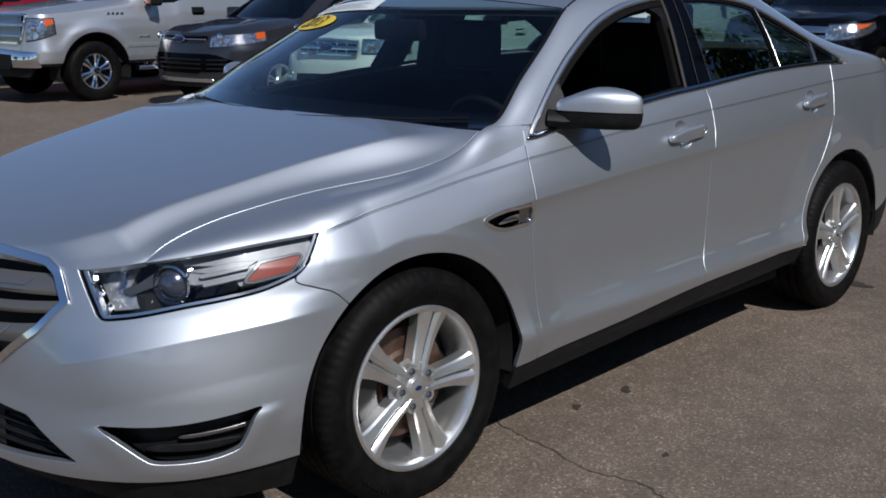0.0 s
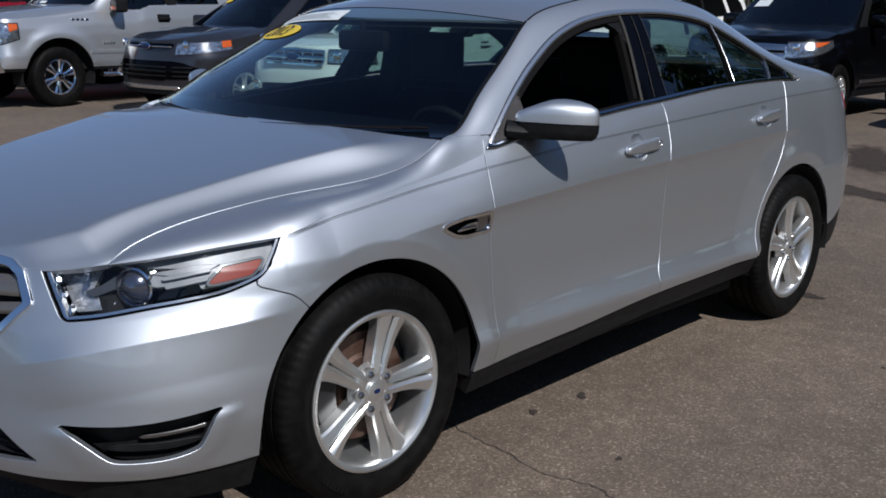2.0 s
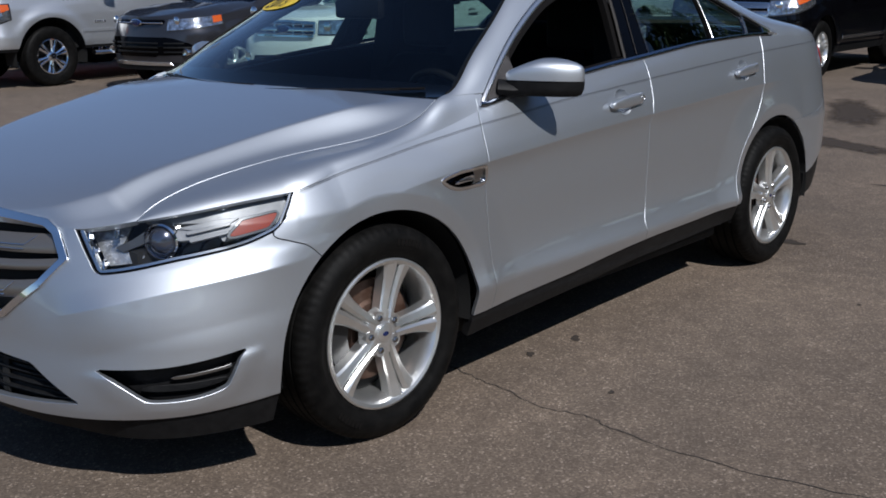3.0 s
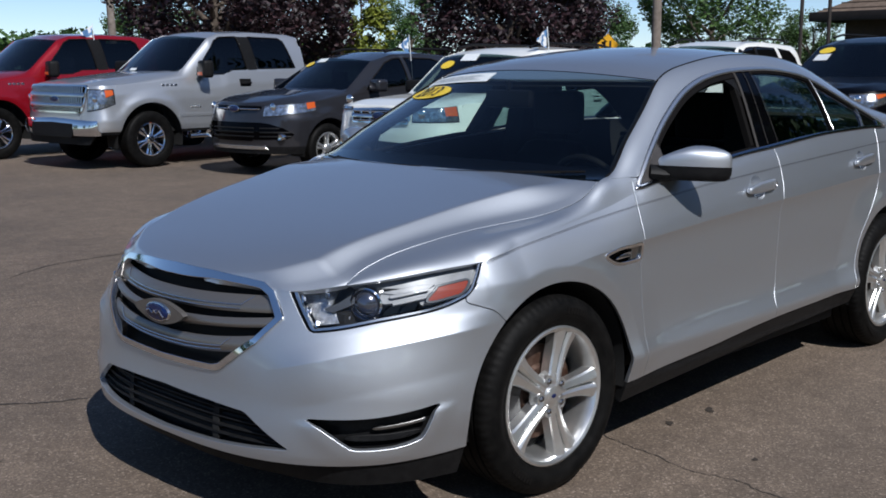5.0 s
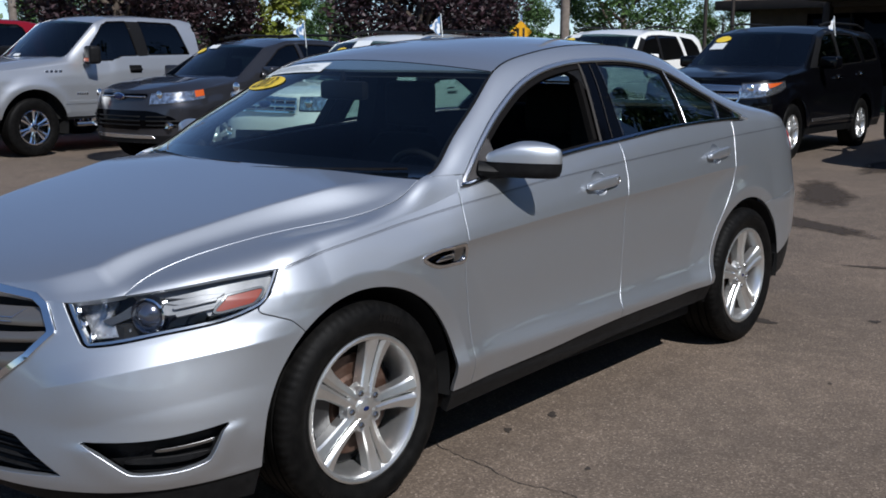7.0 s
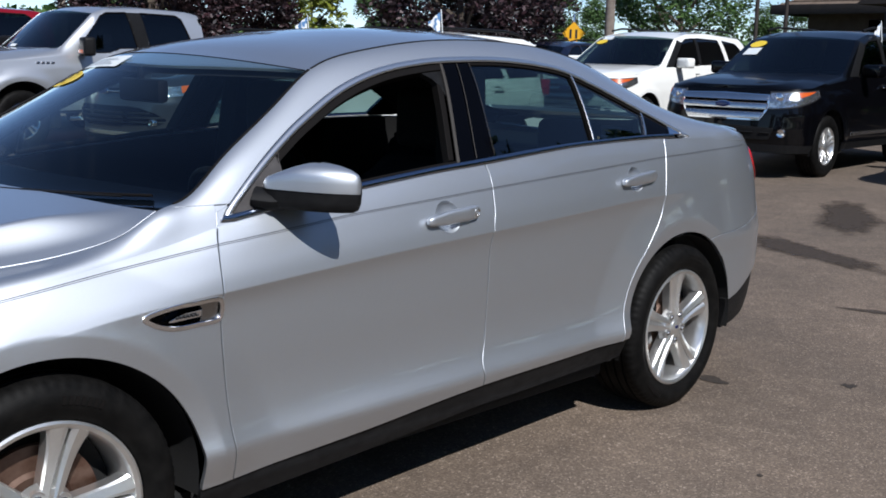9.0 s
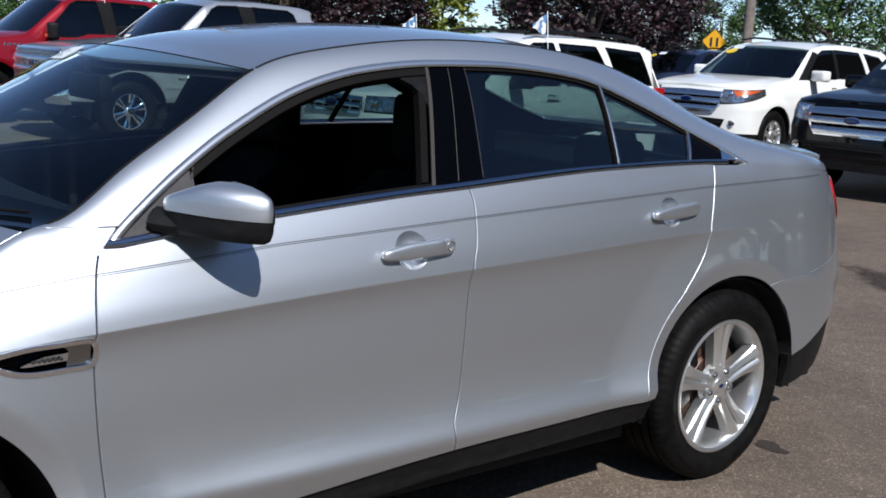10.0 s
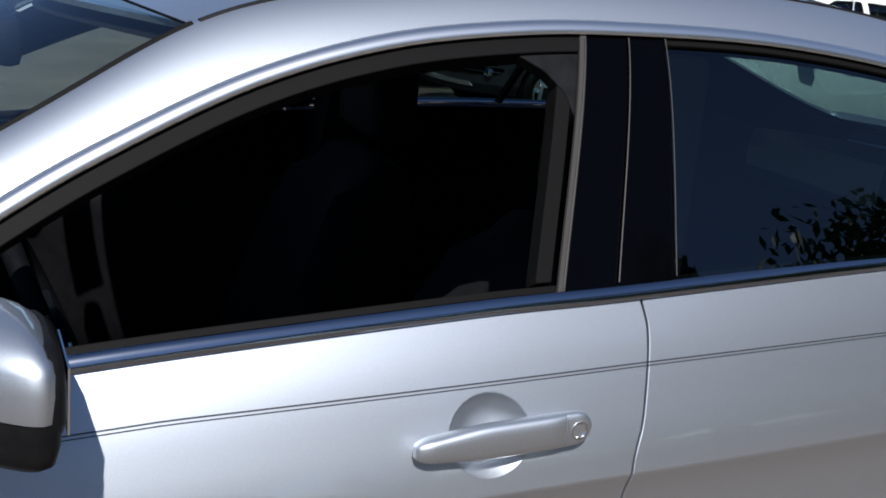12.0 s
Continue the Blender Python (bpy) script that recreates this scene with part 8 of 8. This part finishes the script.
for y0 in (-3.2, -9.4):
    piece("porch_post", box(-0.10, 0.10, y0 - 0.1, y0 + 0.1, 0, 2.6, 0.02), FASCIA_DARK, hall)
for lx, ly in ((21.6, 8.75), (22.2, 8.35)):
    lp = thing("lamp_post", "slim dark metal lamp post beside the lot", "lamp post", "lamp posts", Matrix.Translation((lx, ly, lot_z(lx, ly))))
    piece("post", tube([(0, 0, 0), (0, 0, 6.0)], [0.048, 0.04], 10), FASCIA_DARK, lp)
    piece("foot_plate", box(-0.16, 0.16, -0.16, 0.16, 0, 0.05, 0.01), FASCIA_DARK, lp)
    piece("lamp_head", box(-0.35, 0.35, -0.16, 0.16, 5.9, 6.08, 0.03), FASCIA_DARK, lp)

WHITE_SIDING = mottled("white_siding", (0.62, 0.62, 0.60), (0.72, 0.72, 0.70), 3.0, 0.7)
house = thing("house", "white two-storey house behind trees", "house", "", Matrix.Translation((8.5, 74, -1.0)))
piece("wall", box(-4.5, 4.5, 0, 8, 0, 5.6, 0.02), WHITE_SIDING, house)
piece("roof", (np.array([(-5, -0.6, 5.5), (5, -0.6, 5.5), (5, 8.6, 5.5), (-5, 8.6, 5.5), (-5, 4, 8.4), (5, 4, 8.4)]), [[0, 1, 5, 4], [2, 3, 4, 5], [0, 4, 3], [1, 2, 5], [3, 2, 1, 0]]), SHINGLE, house, smooth=False)
for wx in (-3, 0, 3):
    for wz in (1.2, 3.7):
        wnd = piece("window", box(wx - 0.5, wx + 0.5, -0.04, 0.02, wz, wz + 1.3, 0.01), GLOSS_BLACK, house)
        piece("window_frame", box(wx - 0.58, wx + 0.58, -0.06, -0.035, wz - 0.1, wz, 0.01), WHITE_SIDING, wnd)


# ---- trees ----
def leaf_material(name, dark, mid, light):
    m = material(name, mid, 0.55)
    nt, b, add, link = tools_of(m)
    geo = add("ShaderNodeNewGeometry")
    r = ramp_node(m, geo.outputs["Random Per Island"], [(0.0, dark), (0.5, mid), (1.0, light)])
    link(r.outputs[0], b.inputs["Base Color"])
    b.inputs["Subsurface Weight"].default_value = 0.0
    return m


GREEN_LEAF = leaf_material("green_leaves", (0.018, 0.045, 0.010), (0.045, 0.095, 0.020), (0.085, 0.15, 0.035))
LIME_LEAF = leaf_material("yellow_green_leaves", (0.09, 0.12, 0.012), (0.16, 0.19, 0.02), (0.24, 0.26, 0.035))
PLUM_LEAF = leaf_material("plum_leaves", (0.008, 0.004, 0.005), (0.019, 0.008, 0.011), (0.044, 0.017, 0.021))


def tree_at(where, label, height, radius, low, leaf, seed, count=5200, size=0.17):
    """A tree: tapered trunk, limbs, and a crown of leaf clumps with gaps."""
    rg = random.Random(seed)
    tr = thing("tree", label, "tree", "trees round the lot", where)
    th = low + (height - low) * 0.45
    limbs = [tube([(0, 0, -0.1), (0.04, 0.02, low * 0.6), (0.02, -0.05, low + 0.2), (0.1, 0.05, th), (0.05, 0.0, height * 0.82)], [radius * 0.075, radius * 0.062, radius * 0.05, radius * 0.03, 0.02], 12)]
    piece("trunk", limbs[0], BARK, tr)
    centres = []
    for i in range(9):
        a = i * 2.4 + rg.uniform(-0.3, 0.3)
        z0 = low * 0.8 + (th - low * 0.6) * i / 9
        up = rg.uniform(0.10, 0.42) * height
        r1 = radius * rg.uniform(0.55, 0.95)
        tip = (r1 * math.cos(a), r1 * math.sin(a), min(z0 + up, height * 0.92))
        piece("limb", tube([(0, 0, z0), (tip[0] * 0.4, tip[1] * 0.4, z0 + up * 0.35), (tip[0] * 0.75, tip[1] * 0.75, z0 + up * 0.75), tip], [radius * 0.03, radius * 0.022, radius * 0.014, 0.01], 7), BARK, tr)
    for i in range(64):
        u = rg.uniform(-1, 1)
        a = rg.uniform(0, 2 * math.pi)
        rr = rg.uniform(0.45, 1.0) ** 0.6
        zz = low + (height - low) * (0.5 + 0.5 * u * rr)
        k = math.sqrt(max(0.05, 1 - (u * rr) ** 2)) * rr
        centres.append((radius * k * math.cos(a), radius * k * math.sin(a), zz, radius * rg.uniform(0.16, 0.32)))
    V, F = [], []
    per = count // len(centres)
    for cx, cy, cz, cr in centres:
        for _ in range(per):
            d = Vector((rg.gauss(0, 1), rg.gauss(0, 1), rg.gauss(0, 0.75)))
            d = d.normalized() * cr * rg.random() ** 0.4
            c = Vector((cx, cy, cz)) + d
            ax = Vector((rg.uniform(-1, 1), rg.uniform(-1, 1), rg.uniform(-0.6, 0.6))).normalized()
            n2 = ax.cross(Vector((rg.uniform(-1, 1), rg.uniform(-1, 1), rg.uniform(-1, 1)))).normalized()
            s = size * rg.uniform(0.6, 1.3)
            i0 = len(V)
            V += [c - ax * s, c + n2 * s * 0.45, c + ax * s, c - n2 * s * 0.45]
            F.append([i0, i0 + 1, i0 + 2, i0 + 3])
    piece("crown", (np.array([v[:] for v in V]), F), leaf, tr, smooth=False)
    return tr


def ground_m(x, y, turn=0, scale=1.0):
    return Matrix.Translation((x, y, min(lot_z(x, y), 0.376) + 0.03)) @ pose(0, 0, 0, 0, 0, turn) @ Matrix.Scale(scale, 4)


plum = tree_at(ground_m(14.5, 22.2), "purple-leaved plum tree with a dense low crown", 5.6, 2.5, 0.9, PLUM_LEAF, 3, 20000, 0.085)
copy_thing(plum, ground_m(17.0, 22.8, 120))
copy_thing(plum, ground_m(20.7, 16.9, 200))
copy_thing(plum, ground_m(24.3, 19.0, 40, 0.9))
green = tree_at(ground_m(33.5, 18.0, 30, 0.6), "broad green-leaved tree with a full crown", 8.5, 4.2, 1.6, GREEN_LEAF, 5, 13000, 0.15)
tree_at(ground_m(20.2, 22.6), "small yellow-green tree in full leaf", 4.2, 1.1, 1.0, LIME_LEAF, 9, 5200, 0.09)
tree_b = tree_at(ground_m(66, 67, 0, 0.85), "green-leaved tree with an open uneven crown", 9.0, 3.6, 2.0, GREEN_LEAF, 11, 12000, 0.15)
for x, y, s, t in ((36.5, 15.5, 0.42, 10), (37.4, 24.3, 0.34, 150), (31.0, 24.0, 0.30, 70), (46, 32, 0.6, 200), (33, 57, 0.68, 60), (9.0, 60, 0.38, 20), (12.6, 61, 0.60, 130), (16.4, 63, 0.66, 240), (20.5, 60, 0.62, 310), (5.0, 64, 0.5, 100), (29, 47, 0.55, 90), (4, 47, 0.9, 30),
                   (-6, 52, 1.0, 80), (-16, 48, 1.1, 10), (-26, 42, 1.0, 300), (-36, 30, 1.1, 40), (-40, 14, 1.0, 90), (-42, -4, 1.1, 170), (-38, -20, 1.0, 220)):
    copy_thing(tree_b if (x + y) % 2 < 1 else green, ground_m(x, y, t, s))
# a far belt of woods along the horizon
rg = random.Random(21)
V, F = [], []
for i in range(420):
    a = 1.36 - 1.06 * i / 420 + rg.uniform(-0.01, 0.01)
    d = rg.uniform(150, 180)
    top = 3.5 + 1.3 * math.sin(7 * a) + 1.0 * math.sin(23 * a + 1) + rg.uniform(-0.8, 0.8)
    cx, cy, cz = -2.9 + d * math.cos(a), -3.1 + d * math.sin(a), 0.4 + top * rg.uniform(0.25, 0.85)
    for _ in range(70):
        c = Vector((cx + rg.gauss(0, 1.3), cy + rg.gauss(0, 1.3), max(0.5, cz + rg.gauss(0, 0.7))))
        ax = Vector((rg.uniform(-1, 1), rg.uniform(-1, 1), rg.uniform(-0.6, 0.6))).normalized()
        n2 = ax.cross(Vector((rg.uniform(-1, 1), rg.uniform(-1, 1), rg.uniform(-1, 1)))).normalized()
        s = rg.uniform(0.40, 0.85)
        i0 = len(V)
        V += [c - ax * s, c + n2 * s * 0.5, c + ax * s, c - n2 * s * 0.5]
        F.append([i0, i0 + 1, i0 + 2, i0 + 3])
tagged(piece("far_woods", (np.array([v[:] for v in V]), F), GREEN_LEAF, smooth=False), "low belt of green woods along the horizon", "woods", kind="stuff")
for i in range(15):
    x = -34 + i * 5.4 + rng.uniform(-1.5, 1.5)
    y = -38 - rng.uniform(0, 9)
    copy_thing(green if i % 2 else tree_b, ground_m(x, y, i * 47, rng.uniform(0.8, 1.15)))
# tall trees along the near side of the lot, behind the walk
for i in range(10):
    x = -24 + i * 5.2 + rng.uniform(-0.8, 0.8)
    copy_thing(green if i % 3 else tree_b, ground_m(x, -16.5 - rng.uniform(0, 1.5), i * 77, rng.uniform(1.10, 1.28)))
# a stand of tall trees on the lot's far near-side corner
for x, y, k, turn in ((19.5, -4.0, 1.25, 15), (18.0, -8.0, 1.40, 95), (16.5, -12.0, 1.45, 160), (13.0, -15.0, 1.50, 230), (23.0, -6.0, 1.45, 310), (20.5, -11.5, 1.45, 50), (25.0, -1.5, 1.3, 200), (15.0, -13.3, 1.42, 60), (17.6, -10.2, 1.38, 20)):
    copy_thing(green if turn < 120 else tree_b, ground_m(x, y, turn, k))
